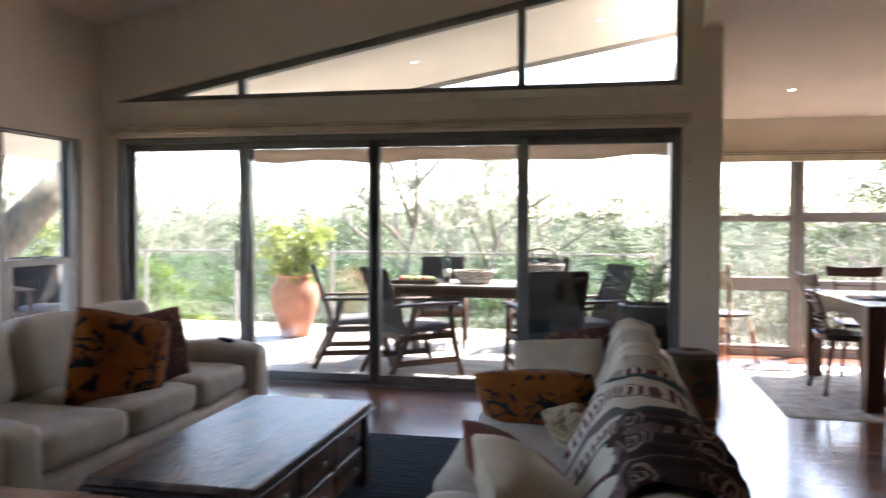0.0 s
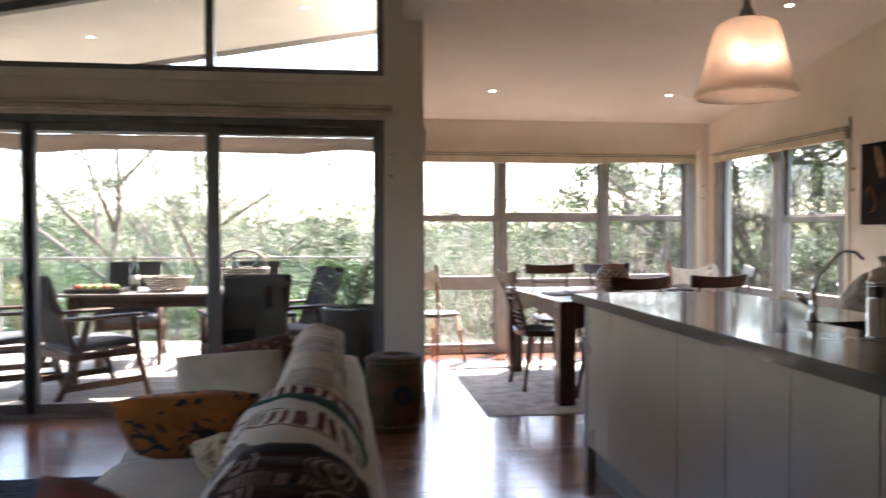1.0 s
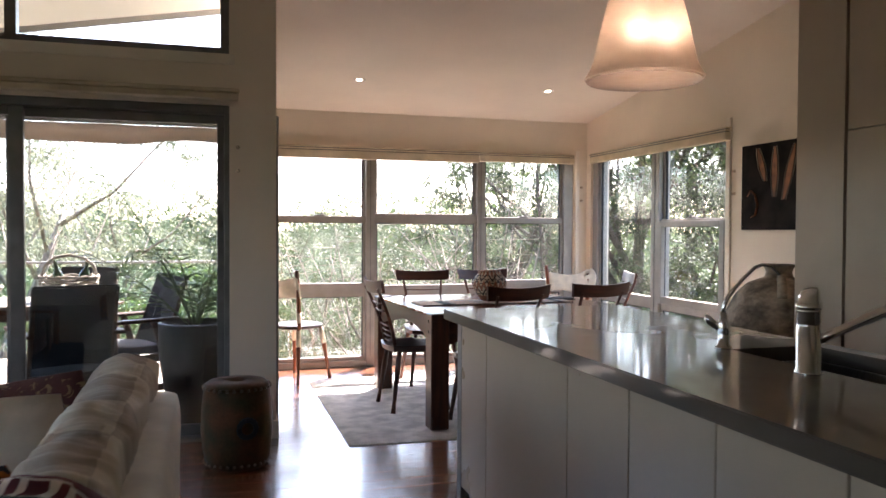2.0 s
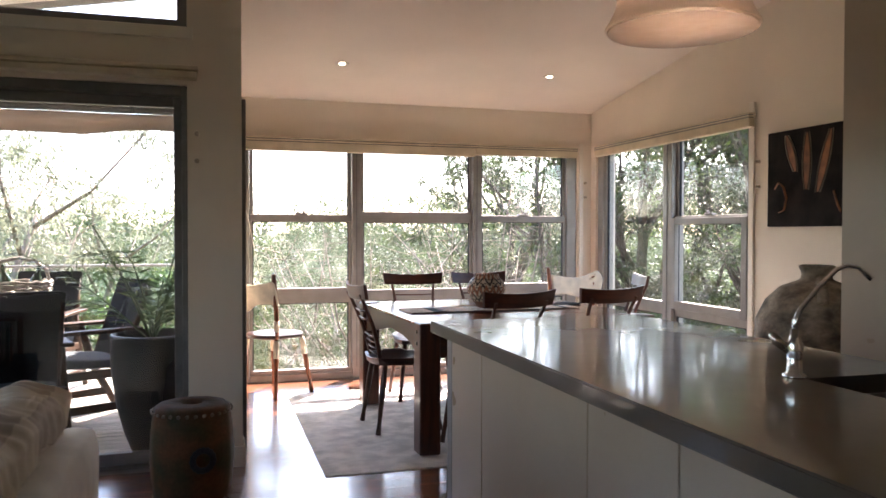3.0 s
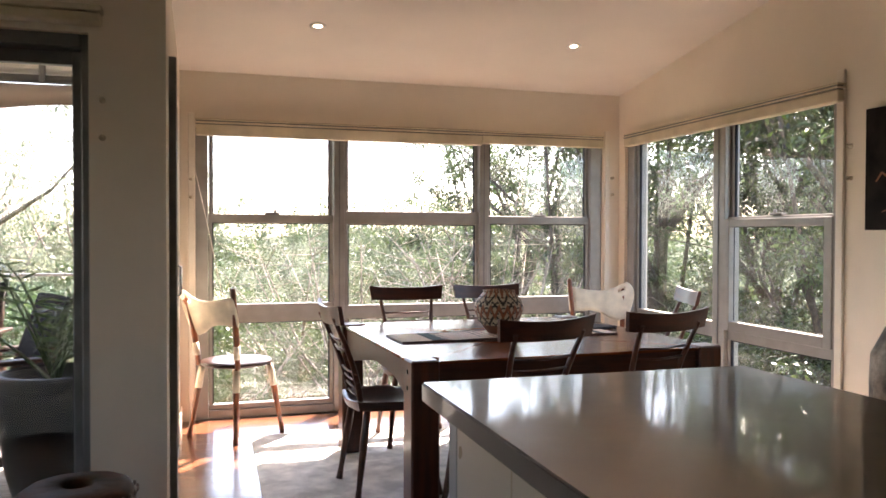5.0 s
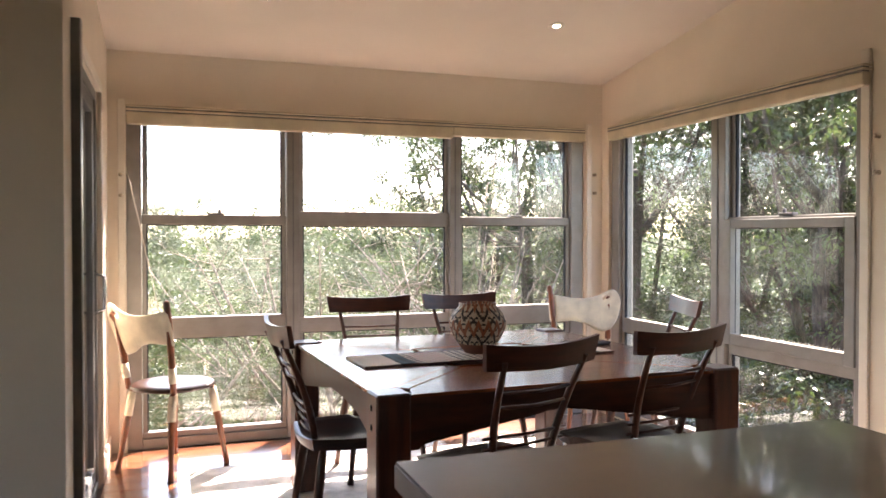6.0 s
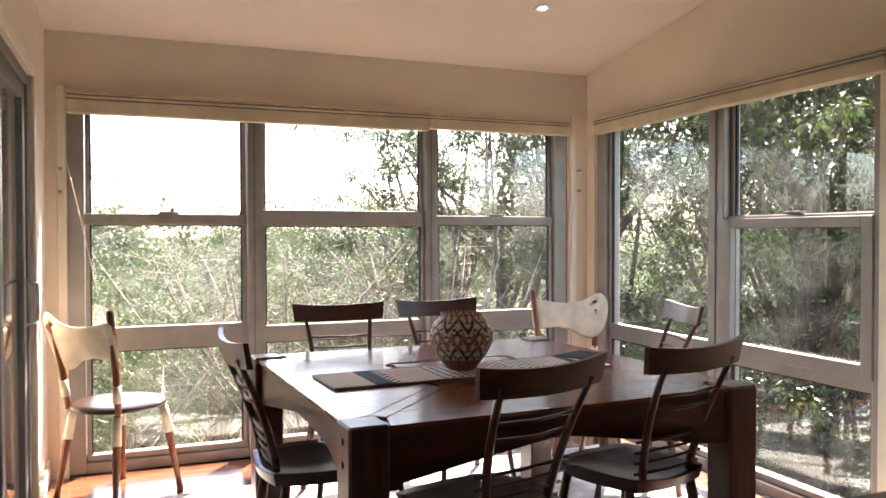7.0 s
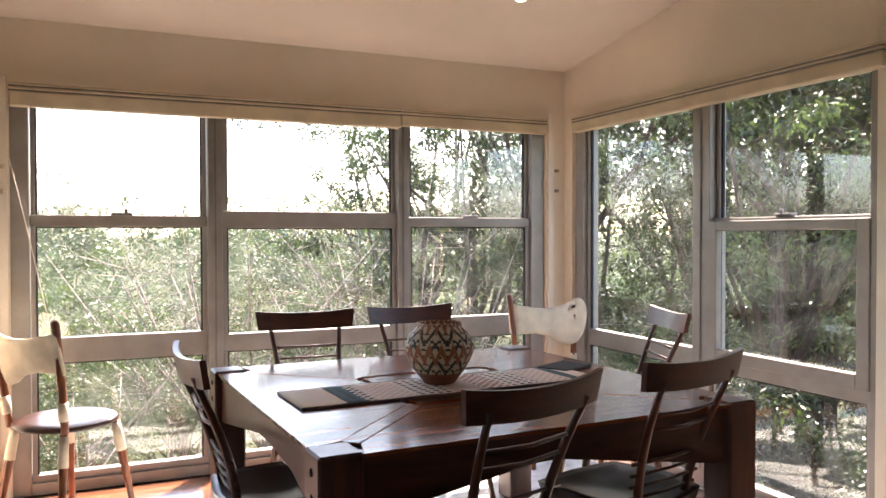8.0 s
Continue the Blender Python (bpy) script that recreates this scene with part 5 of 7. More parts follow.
def stripe_mat(name, cols, scale, fleck, along="Y"):
    m = mat(name, (0.3, 0.3, 0.3), 0.95, var=0.1, fine=300, bump=0.4, sheen=0.3)
    t = m.node_tree
    b = t.nodes["Principled BSDF"]
    co = t.nodes.new("ShaderNodeTexCoord")
    sep = t.nodes.new("ShaderNodeSeparateXYZ")
    t.links.new(co.outputs["UV" if along == "X" else "Object"], sep.inputs[0])
    nz = t.nodes.new("ShaderNodeTexNoise")
    nz.inputs["Scale"].default_value = 5
    t.links.new(co.outputs["Object"], nz.inputs["Vector"])
    add = t.nodes.new("ShaderNodeMath")
    add.operation = "MULTIPLY_ADD"
    add.inputs[1].default_value = 0.03
    t.links.new(nz.outputs["Fac"], add.inputs[0])
    t.links.new(sep.outputs[along], add.inputs[2])
    mul = t.nodes.new("ShaderNodeMath")
    mul.operation, mul.inputs[1].default_value = "MULTIPLY", scale
    fr = t.nodes.new("ShaderNodeMath")
    fr.operation = "FRACT"
    t.links.new(add.outputs[0], mul.inputs[0])
    t.links.new(mul.outputs[0], fr.inputs[0])
    rp = t.nodes.new("ShaderNodeValToRGB")
    rp.color_ramp.interpolation = "CONSTANT"
    rp.color_ramp.elements[0].color = (*cols[0], 1)
    rp.color_ramp.elements[1].position, rp.color_ramp.elements[1].color = 1 - 1 / len(cols), (*cols[-1], 1)
    for i, c in enumerate(cols[1:-1]):
        e = rp.color_ramp.elements.new((i + 1) / len(cols))
        e.color = (*c, 1)
    t.links.new(fr.outputs[0], rp.inputs["Fac"])
    ck = t.nodes.new("ShaderNodeTexChecker")
    ck.inputs["Scale"].default_value = fleck
    ck.inputs["Color1"].default_value, ck.inputs["Color2"].default_value = (1, 1, 1, 1), (0.45, 0.4, 0.4, 1)
    t.links.new(co.outputs["Object"], ck.inputs["Vector"])
    mx = t.nodes.new("ShaderNodeMix")
    mx.data_type, mx.blend_type = "RGBA", "MULTIPLY"
    mx.inputs["Factor"].default_value = 0.6
    t.links.new(rp.outputs["Color"], mx.inputs["A"])
    t.links.new(ck.outputs["Color"], mx.inputs["B"])
    t.links.new(mx.outputs["Result"], b.inputs["Base Color"])
    return m


RIBBED = stripe_mat("ribbed_oatmeal_cloth", [(0.64, 0.57, 0.48), (0.58, 0.51, 0.43)], 12, 3)
STRIPED = mat("striped_throw_cloth", (0.3, 0.3, 0.3), 0.95, var=0.1, fine=300, bump=0.5, spec=0.15, sheen=0.02)
_t = STRIPED.node_tree
_co, _sep = _t.nodes.new("ShaderNodeTexCoord"), _t.nodes.new("ShaderNodeSeparateXYZ")
_t.links.new(_co.outputs["UV"], _sep.inputs[0])
_wn = _t.nodes.new("ShaderNodeTexNoise")
_wn.inputs["Scale"].default_value = 7
_t.links.new(_co.outputs["UV"], _wn.inputs["Vector"])
_across = _op("ADD", _op("MULTIPLY_ADD", _sep.outputs["X"], 0.30, _op("SUBTRACT", _sep.outputs["Y"], 0.15)), _op("MULTIPLY_ADD", _wn.outputs["Fac"], 0.04, -0.02))
_rp = _t.nodes.new("ShaderNodeValToRGB")
_rp.color_ramp.interpolation = "CONSTANT"
_cream, _wine, _teal, _ash = (0.62, 0.57, 0.52, 1), (0.11, 0.022, 0.03, 1), (0.02, 0.06, 0.06, 1), (0.13, 0.12, 0.13, 1)
_rp.color_ramp.elements[0].color = _cream
_rp.color_ramp.elements[1].position, _rp.color_ramp.elements[1].color = 0.985, _wine
for p, c in ((0.12, _wine), (0.15, _cream), (0.30, _teal), (0.36, _cream), (0.50, _ash), (0.57, _cream), (0.655, _wine), (0.67, _cream), (0.79, _wine), (0.80, _cream), (0.845, _teal), (0.905, _cream)):
    _rp.color_ramp.elements.new(p).color = c
_t.links.new(_across, _rp.inputs["Fac"])
_bars = _op("GREATER_THAN", _op("FRACT", _op("MULTIPLY", _op("ADD", _sep.outputs["X"], _op("MULTIPLY", _wn.outputs["Fac"], 0.03)), 26.0)), 0.45)
_row1 = _op("MULTIPLY", _op("GREATER_THAN", _across, 0.68), _op("LESS_THAN", _across, 0.775))
_row3 = _op("MULTIPLY", _op("GREATER_THAN", _across, 0.38), _op("LESS_THAN", _across, 0.45))
_row2 = _op("MULTIPLY", _op("GREATER_THAN", _across, 0.915), _op("LESS_THAN", _across, 0.98))
_mb = _t.nodes.new("ShaderNodeMix")
_mb.data_type = "RGBA"
_mb.inputs["B"].default_value = _wine
_t.links.new(_op("MULTIPLY", _bars, _op("ADD", _op("ADD", _row1, _row2), _row3)), _mb.inputs["Factor"])
_t.links.new(_rp.outputs["Color"], _mb.inputs["A"])
_t.links.new(_mb.outputs["Result"], _t.nodes["Principled BSDF"].inputs["Base Color"])
DARKT = mat("dark_embroidered_cloth", (0.1, 0.05, 0.05), 0.95, var=0.1, fine=300, bump=0.5, spec=0.15, sheen=0.02)
_t = DARKT.node_tree
_co, _sep = _t.nodes.new("ShaderNodeTexCoord"), _t.nodes.new("ShaderNodeSeparateXYZ")
_t.links.new(_co.outputs["UV"], _sep.inputs[0])
_u, _v = _op("MULTIPLY", _sep.outputs["X"], 5.5), _op("MULTIPLY_ADD", _sep.outputs["Y"], 2.6, 0.3)
_cu, _cv = _op("SUBTRACT", _op("FRACT", _u), 0.5), _op("SUBTRACT", _op("FRACT", _v), 0.5)
_rad = _op("SQRT", _op("ADD", _op("MULTIPLY", _cu, _cu), _op("MULTIPLY", _cv, _cv)))
_turn = _op("MULTIPLY", _op("ARCTAN2", _cu, _cv), 1 / (2 * math.pi))
_coil = _op("MULTIPLY", _op("GREATER_THAN", _op("FRACT", _op("MULTIPLY_ADD", _rad, 8.5, _turn)), 0.62), _op("LESS_THAN", _rad, 0.36))      # embroidered spirals
_knit = _op("MULTIPLY", _op("GREATER_THAN", _op("ABSOLUTE", _cv), 0.43), _op("GREATER_THAN", _op("FRACT", _op("MULTIPLY", _u, 14.0)), 0.45))  # knitted borders
_edge = _op("GREATER_THAN", _sep.outputs["Y"], 0.955)
_mk, _me = _t.nodes.new("ShaderNodeMix"), _t.nodes.new("ShaderNodeMix")
_mk.data_type = _me.data_type = "RGBA"
_mk.inputs["A"].default_value, _mk.inputs["B"].default_value = (0.05, 0.028, 0.03, 1), (0.30, 0.21, 0.19, 1)
_me.inputs["B"].default_value = (0.05, 0.05, 0.055, 1)
_t.links.new(_op("MAXIMUM", _coil, _knit), _mk.inputs["Factor"])
_t.links.new(_mk.outputs["Result"], _me.inputs["A"])
_t.links.new(_edge, _me.inputs["Factor"])
_t.links.new(_me.outputs["Result"], _t.nodes["Principled BSDF"].inputs["Base Color"])
throw_cloth("throw_blanket", 2.48, 4.13, (0.21, 0.31), 0.09, 0.365, 0.54, 0.655, 0.765, RIBBED, "ribbed oatmeal cloth draped over the sofa back", 3, ribs=24)
throw_cloth("throw_blanket", 1.30, 2.55, (0.19, 0.31), 0.02, 0.41, 0.53, 0.40, 0.782, STRIPED, "striped cream, maroon and teal throw over the sofa back", 11, lift=0.01)
throw_cloth("throw_blanket", 1.30, 1.86, (0.20, 0.30), 0.13, 0.38, 0.66, 0.60, 0.80, DARKT, "dark embroidered throw over the sofa back", 23, lift=0.02)

# drum stool by the pillar
DRUM = mat("lacquered_drum_stool", (0.12, 0.055, 0.026), 0.65, var=0.3, scale=7, fine=60, bump=0.2, second=(0.05, 0.044, 0.02), spec=0.15)
STUD = mat("dull_studs", (0.2, 0.15, 0.105), 0.5, metal=0.4, var=0.1)
stool = thing("drum_stool", pose(0.69, 5.34, 0), "worn red-brown lacquered drum stool with studs", "stool")
bm = bmesh.new()
lathe(bm, [(0.155, 0.0), (0.165, 0.01), (0.18, 0.1), (0.188, 0.2), (0.184, 0.32), (0.172, 0.42), (0.168, 0.44), (0.155, 0.452), (0.05, 0.456), (0.045, 0.43), (0.0, 0.43)], 12)
part("body", bm, DRUM, stool)
for zz, rr in ((0.425, 0.176), (0.03, 0.172)):
    for k in range(30):
        a = 2 * math.pi * k / 30
        bm = bmesh.new()
        lathe(bm, [(0.009, 0.0), (0.007, 0.006), (0.0, 0.008)], 6, m=Matrix.Translation((rr * math.cos(a), rr * math.sin(a), zz)) @ pose(0, 0, 0, 0, 0, math.degrees(a)) @ pose(0, 0, 0, 0, 90, 0))
        part("stud", bm, STUD, stool)
bm = bmesh.new()
for k in range(16):
    a = 2 * math.pi * k / 16
    lathe(bm, [(0.016, 0.0), (0.012, 0.01), (0.0, 0.011)], 8, m=pose(0, 0, 0, 0, 0, -75) @ Matrix.Translation((0.186, 0.045 * math.cos(a), 0.23 + 0.045 * math.sin(a))) @ pose(0, 0, 0, 0, 90, 0))
part("medallion", bm, BLACK, stool, "dark carved round medallion")

# ---- outside: deck ----
DZ = -0.03
deck = structure("deck", boxes((-8.0, YS + TH + 0.001, -0.22, XC - TH - 0.01, 9.68, -0.062)), DARKW, "weathered timber deck outside the sliding doors", "deck")
SOFFIT = mat("white_soffit_paint", (0.82, 0.77, 0.69), 0.7, var=0.03, scale=3)
def soffit(x): return 2.482 + 0.1775 * (x + 3.9)
bm = bmesh.new()
slab(bm, [(-6.4, YS + TH + 0.002, soffit(-6.4)), (XC + 0.1, YS + TH + 0.002, soffit(XC + 0.1)), (XC + 0.1, 8.5, soffit(XC + 0.1)), (-6.4, 8.5, soffit(-6.4))], 0.12)
structure("deck_roof", bm, SOFFIT, "white raked soffit over the deck", "roof")
bm = bmesh.new()
a = [(-6.4, soffit(-6.4)), (XC + 0.1, soffit(XC + 0.1))]
prism(bm, [(a[0][0], a[0][1] - 0.05), (a[1][0], a[1][1] - 0.05), (a[1][0], a[1][1] + 0.16), (a[0][0], a[0][1] + 0.16)], 8.503, 8.54)
structure("trim_4", bm, FRAME, "grey metal gutter board along the deck roof", "fascia")
_ra = math.degrees(math.atan(0.1775))
for x in (-3.3, -1.72, 0.06):
    downlight(x, 7.38, soffit(x), 0, -_ra, lit=False)

# rolled awning under the roof
AWN = mat("faded_awning_canvas", (0.45, 0.38, 0.31), 0.85, var=0.15, scale=5, fine=160, bump=0.2)
_t = AWN.node_tree          # the sun shines through the cloth
_tl, _mx = _t.nodes.new("ShaderNodeBsdfTranslucent"), _t.nodes.new("ShaderNodeMixShader")
_tl.inputs["Color"].default_value = (0.62, 0.50, 0.40, 1)
_mx.inputs["Fac"].default_value = 0.55
_t.links.new(_t.nodes["Principled BSDF"].outputs["BSDF"], _mx.inputs[1])
_t.links.new(_tl.outputs["BSDF"], _mx.inputs[2])
_t.links.new(_mx.outputs["Shader"], _t.nodes["Material Output"].inputs["Surface"])
aw = thing("awning", pose(0, 7.0, 0), "rolled-up faded canvas awning with a scalloped valance", "awning")
bm = bmesh.new()
n = 120
top_, low_ = [], []
for i in range(n + 1):
    x = -3.4 + 4.05 * i / n
    z = 1.865 + 0.03 * noise.noise(Vector((x * 1.3, 0, 0))) + 0.022 * abs(math.sin(x * 3.2))
    top_.append(bm.verts.new((x, 0.012 * math.sin(x * 9), 2.005))), low_.append(bm.verts.new((x, 0.02 * math.sin(x * 9 + 1), z)))
for i in range(n):
    bm.faces.new((top_[i], top_[i + 1], low_[i + 1], low_[i])).smooth = True
val = part("valance", bm, AWN, aw)
val.modifiers.new("thick", "SOLIDIFY").thickness = 0.004
bm = bmesh.new()
tube(bm, [(-3.45, 0.0, 2.03), (0.737, 0.0, 2.03)], 0.022, 12)
part("roller", bm, FRAME, aw)
part("cassette", boxes((-3.45, -0.06, 2.06, 0.738, 0.08, 2.19), w=0.01), SOFFIT, aw)
for x in (-3.2, -1.6, 0.3):
    part("bracket", boxes((x - 0.015, -0.075, 2.0, x + 0.015, -0.062, 2.2), w=0.003), FRAME_DARK, aw)

# glass balustrade
BGLASS = glass("balustrade_glass", (0.86, 0.95, 0.92))
bal = thing("balustrade", pose(0, 9.6, DZ), "glass balustrade with a slim rail along the deck edge", "balustrade")
xs = [XC - TH - 0.06 - 1.35 * k for k in range(7)]
for x in xs:
    part("post", boxes((x - 0.022, -0.022, 0, x + 0.022, 0.022, 0.94), w=0.003), FRAME, bal)
for x0, x1 in zip(xs, xs[1:]):
    g_ = part("panel", boxes((x1 + 0.03, -0.005, 0.08, x0 - 0.03, 0.005, 0.90)), BGLASS, bal)
    g_.visible_shadow = False
part("rail", boxes((xs[-1] - 0.03, -0.03, 0.942, xs[0] + 0.03, 0.03, 0.965), w=0.004), FRAME, bal)

CHARW = mat("oiled_deck_chair_timber", (0.075, 0.038, 0.022), 0.5, spec=0.2, var=0.25, scale=6, fine=60, bump=0.1, stretch=(1.5, 8, 8))
SLING = mat("charcoal_sling_cloth", (0.012, 0.0122, 0.013), 0.85, spec=0.15, var=0.15, scale=9, fine=300, bump=0.25)
CUSH = mat("grey_seat_pad", (0.075, 0.082, 0.095), 0.9, var=0.1, scale=9, fine=260, bump=0.3)
def deck_chair(m):
    """Faces +y: raked sling back, padded seat, flat arms, splayed legs with stretchers."""
    e = thing("deck_chair", m, "timber deck armchair with charcoal sling back", "chair", group="armchairs on the deck")
    for sx in (-1, 1):
        x = sx * 0.27
        bm = bmesh.new()
        tube(bm, [(x, 0.24, 0.62), (x, 0.28, 0.3), (x, 0.36, 0.0)], [0.026, 0.03, 0.022], 8)
        part("leg", bm, CHARW, e)
        bm = bmesh.new()
        tube(bm, [(x, -0.10, 0.62), (x, -0.20, 0.3), (x, -0.36, 0.0)], [0.026, 0.03, 0.022], 8)
        part("leg", bm, CHARW, e)
        part("armrest", boxes((x - 0.04, -0.30, 0.62, x + 0.04, 0.33, 0.645), w=0.006), CHARW, e)
        part("side_rail", boxes((x - 0.014, -0.26, 0.33, x + 0.014, 0.29, 0.385), w=0.004), CHARW, e)
        part("stretcher", boxes((x - 0.014, -0.30, 0.115, x + 0.014, 0.325, 0.165), w=0.004), CHARW, e)
        bm = bmesh.new()
        tube(bm, [(sx * 0.235, -0.17, 0.36), (sx * 0.235, -0.28, 0.66), (sx * 0.23, -0.365, 0.90)], [0.02, 0.02, 0.016], 8)
        part("back_post", bm, CHARW, e)
    part("cross_rail", boxes((-0.256, 0.25, 0.33, 0.256, 0.28, 0.385), w=0.004), CHARW, e)
    part("cross_rail", boxes((-0.256, -0.25, 0.33, 0.256, -0.22, 0.385), w=0.004), CHARW, e)
    bm = bmesh.new()
    box(bm, -0.25, -0.016, 0.0, 0.25, 0.016, 0.60, m=pose(0, -0.18, 0.38, 19.5, 0, 0))
    bevel(bm, 0.01, 2)
    part("back_sling", bm, SLING, e)
    part("seat_pad", soft_block(0.47, 0.50, 0.07, 0.03, 5, pose(0, 0.03, 0.385, 3, 0, 0)), CUSH, e, "blue-grey seat pad")
    return e


d1 = deck_chair(pose(-2.22, 7.0, DZ, 0, 0, -70))
for x, y, rz in ((-1.55, 6.62, -48), (-0.36, 6.58, 20), (-0.06, 7.22, 118), (-1.65, 8.35, 188), (-0.55, 8.35, 172), (-5.7, 7.2, -120)):
    copy_thing(d1, pose(x, y, DZ, 0, 0, rz))

DTOP = mat("weathered_outdoor_tabletop", (0.22, 0.19, 0.16), 0.6, var=0.15, scale=5, fine=80, bump=0.15, stretch=(1.2, 9, 9))
ot = thing("outdoor_table", pose(-1.06, 7.52, DZ), "long weathered timber outdoor table", "table")
for k in range(7):
    y = -0.42 + k * 0.121
    part("slat", boxes((-0.86, y, 0.722, 0.79, y + 0.114, 0.745), w=0.003), DTOP, ot)
part("apron", boxes((-0.80, -0.36, 0.63, 0.72, -0.335, 0.721), (-0.80, 0.335, 0.63, 0.72, 0.36, 0.721)), CHARW, ot)
for sx in (-0.95, 0.85):
    for sy in (-1, 1):
        part("leg", boxes((sx * 0.80 - 0.035, sy * 0.35 - 0.035, 0, sx * 0.80 + 0.035, sy * 0.35 + 0.035, 0.721), w=0.005), CHARW, ot)
# things on the table
TT = DZ + 0.745
WICK = mat("grey_wicker", (0.34, 0.30, 0.26), 0.8, var=0.2, scale=20, fine=120, bump=0.4)
bsk = thing("wicker_basket", pose(-0.47, 7.45, TT), "grey wicker basket holding wine bottles", "basket")
for k in range(9):
    bm = bmesh.new()
    rx, ry, z = 0.17 + 0.004 * k, 0.12 + 0.003 * k, 0.012 + 0.022 * k
    pts = []
    for i in range(25):
        a = 2 * math.pi * i / 24
        c, s_ = math.cos(a), math.sin(a)
        pts.append((rx * abs(c) ** 0.6 * (1 if c > 0 else -1), ry * abs(s_) ** 0.6 * (1 if s_ > 0 else -1), z + 0.005 * (-1) ** (i + k)))
    tube(bm, pts, 0.011, 6)
    part("weave", bm, WICK, bsk)
part("base", boxes((-0.16, -0.11, 0.001, 0.16, 0.11, 0.01)), WICK, bsk)
bm = bmesh.new()
tube(bm, [(-0.19, 0, 0.19), (-0.17, 0, 0.27), (-0.1, 0, 0.33), (0, 0, 0.35), (0.1, 0, 0.33), (0.17, 0, 0.27), (0.19, 0, 0.19)], 0.012, 8)
part("handle", bm, WICK, bsk)
GREENG = mat("dark_green_bottle", (0.012, 0.03, 0.015), 0.08, var=0.05, bump=0, spec=0.6)
WHITEL = mat("paper_label", (0.7, 0.68, 0.62), 0.7, var=0.05)
def bottle(m):
    e = thing("wine_bottle", m, "dark green wine bottle with a pale label", "bottle", group="bottles on the outdoor table")
    bm = bmesh.new()
    lathe(bm, [(0.034, 0.0), (0.037, 0.006), (0.037, 0.19), (0.03, 0.215), (0.016, 0.24), (0.014, 0.29), (0.016, 0.292), (0.016, 0.303), (0.0, 0.305)], 18)
    part("glass", bm, GREENG, e)
    bm = bmesh.new()
    lathe(bm, [(0.0377, 0.06), (0.0377, 0.14)], 18)
    part("paper_label", bm, WHITEL, e)
    return e
b1 = bottle(pose(-0.51, 7.44, TT + 0.012, 8, -10, 0))
copy_thing(b1, pose(-0.41, 7.47, TT + 0.012, -6, 12, 0))
copy_thing(b1, pose(-1.40, 7.45, TT, 0, 0, 0))
FRUIT = mat("green_apple_skin", (0.20, 0.30, 0.05), 0.35, var=0.2)
FRUIT2 = mat("red_tomato_skin", (0.35, 0.05, 0.02), 0.3, var=0.2)
tray = thing("fruit_tray", pose(-1.66, 7.30, TT), "dark shallow tray on the outdoor table", "tray")
part("base", boxes((-0.22, -0.15, 0, 0.22, 0.15, 0.012), w=0.003), DARKW, tray)
part("rim", boxes((-0.22, -0.15, 0.012, 0.22, -0.138, 0.04), (-0.22, 0.138, 0.012, 0.22, 0.15, 0.04), (-0.22, -0.138, 0.012, -0.208, 0.138, 0.04), (0.208, -0.138, 0.012, 0.22, 0.138, 0.04), w=0.002), DARKW, tray)
random.seed(5)
for k in range(9):
    bm = bmesh.new()
    bmesh.ops.create_uvsphere(bm, u_segments=12, v_segments=8, radius=0.034)
    for v in bm.verts:
        v.co.z *= 0.9
    ob = tagged(part("apple" if k % 3 else "tomato", bm, FRUIT if k % 3 else FRUIT2), "green apple in the tray" if k % 3 else "ripe red tomato in the tray", "fruit", group="fruit in the tray")
    ob.matrix_world = pose(-1.81 + 0.075 * (k % 5), 7.26 + 0.085 * (k // 5), TT + 0.043)
GREYP = mat("grey_planter_concrete", (0.30, 0.29, 0.28), 0.85, var=0.12, scale=8, fine=90, bump=0.3)

bw = thing("wicker_bowl", pose(-1.12, 7.42, TT), "low pale wicker bowl on the outdoor table", "bowl")
for k in range(6):
    bm = bmesh.new()
    r, z = 0.14 + 0.012 * k, 0.012 + 0.021 * k
    tube(bm, [(r * math.cos(2 * math.pi * i / 24), 0.8 * r * math.sin(2 * math.pi * i / 24), z + 0.004 * (-1) ** (i + k)) for i in range(25)], 0.0115, 6)
    part("weave", bm, WICK, bw)
bm = bmesh.new()
lathe(bm, [(0.0, 0.001), (0.13, 0.001), (0.13, 0.012), (0.0, 0.014)], 24)
part("base", bm, WICK, bw)

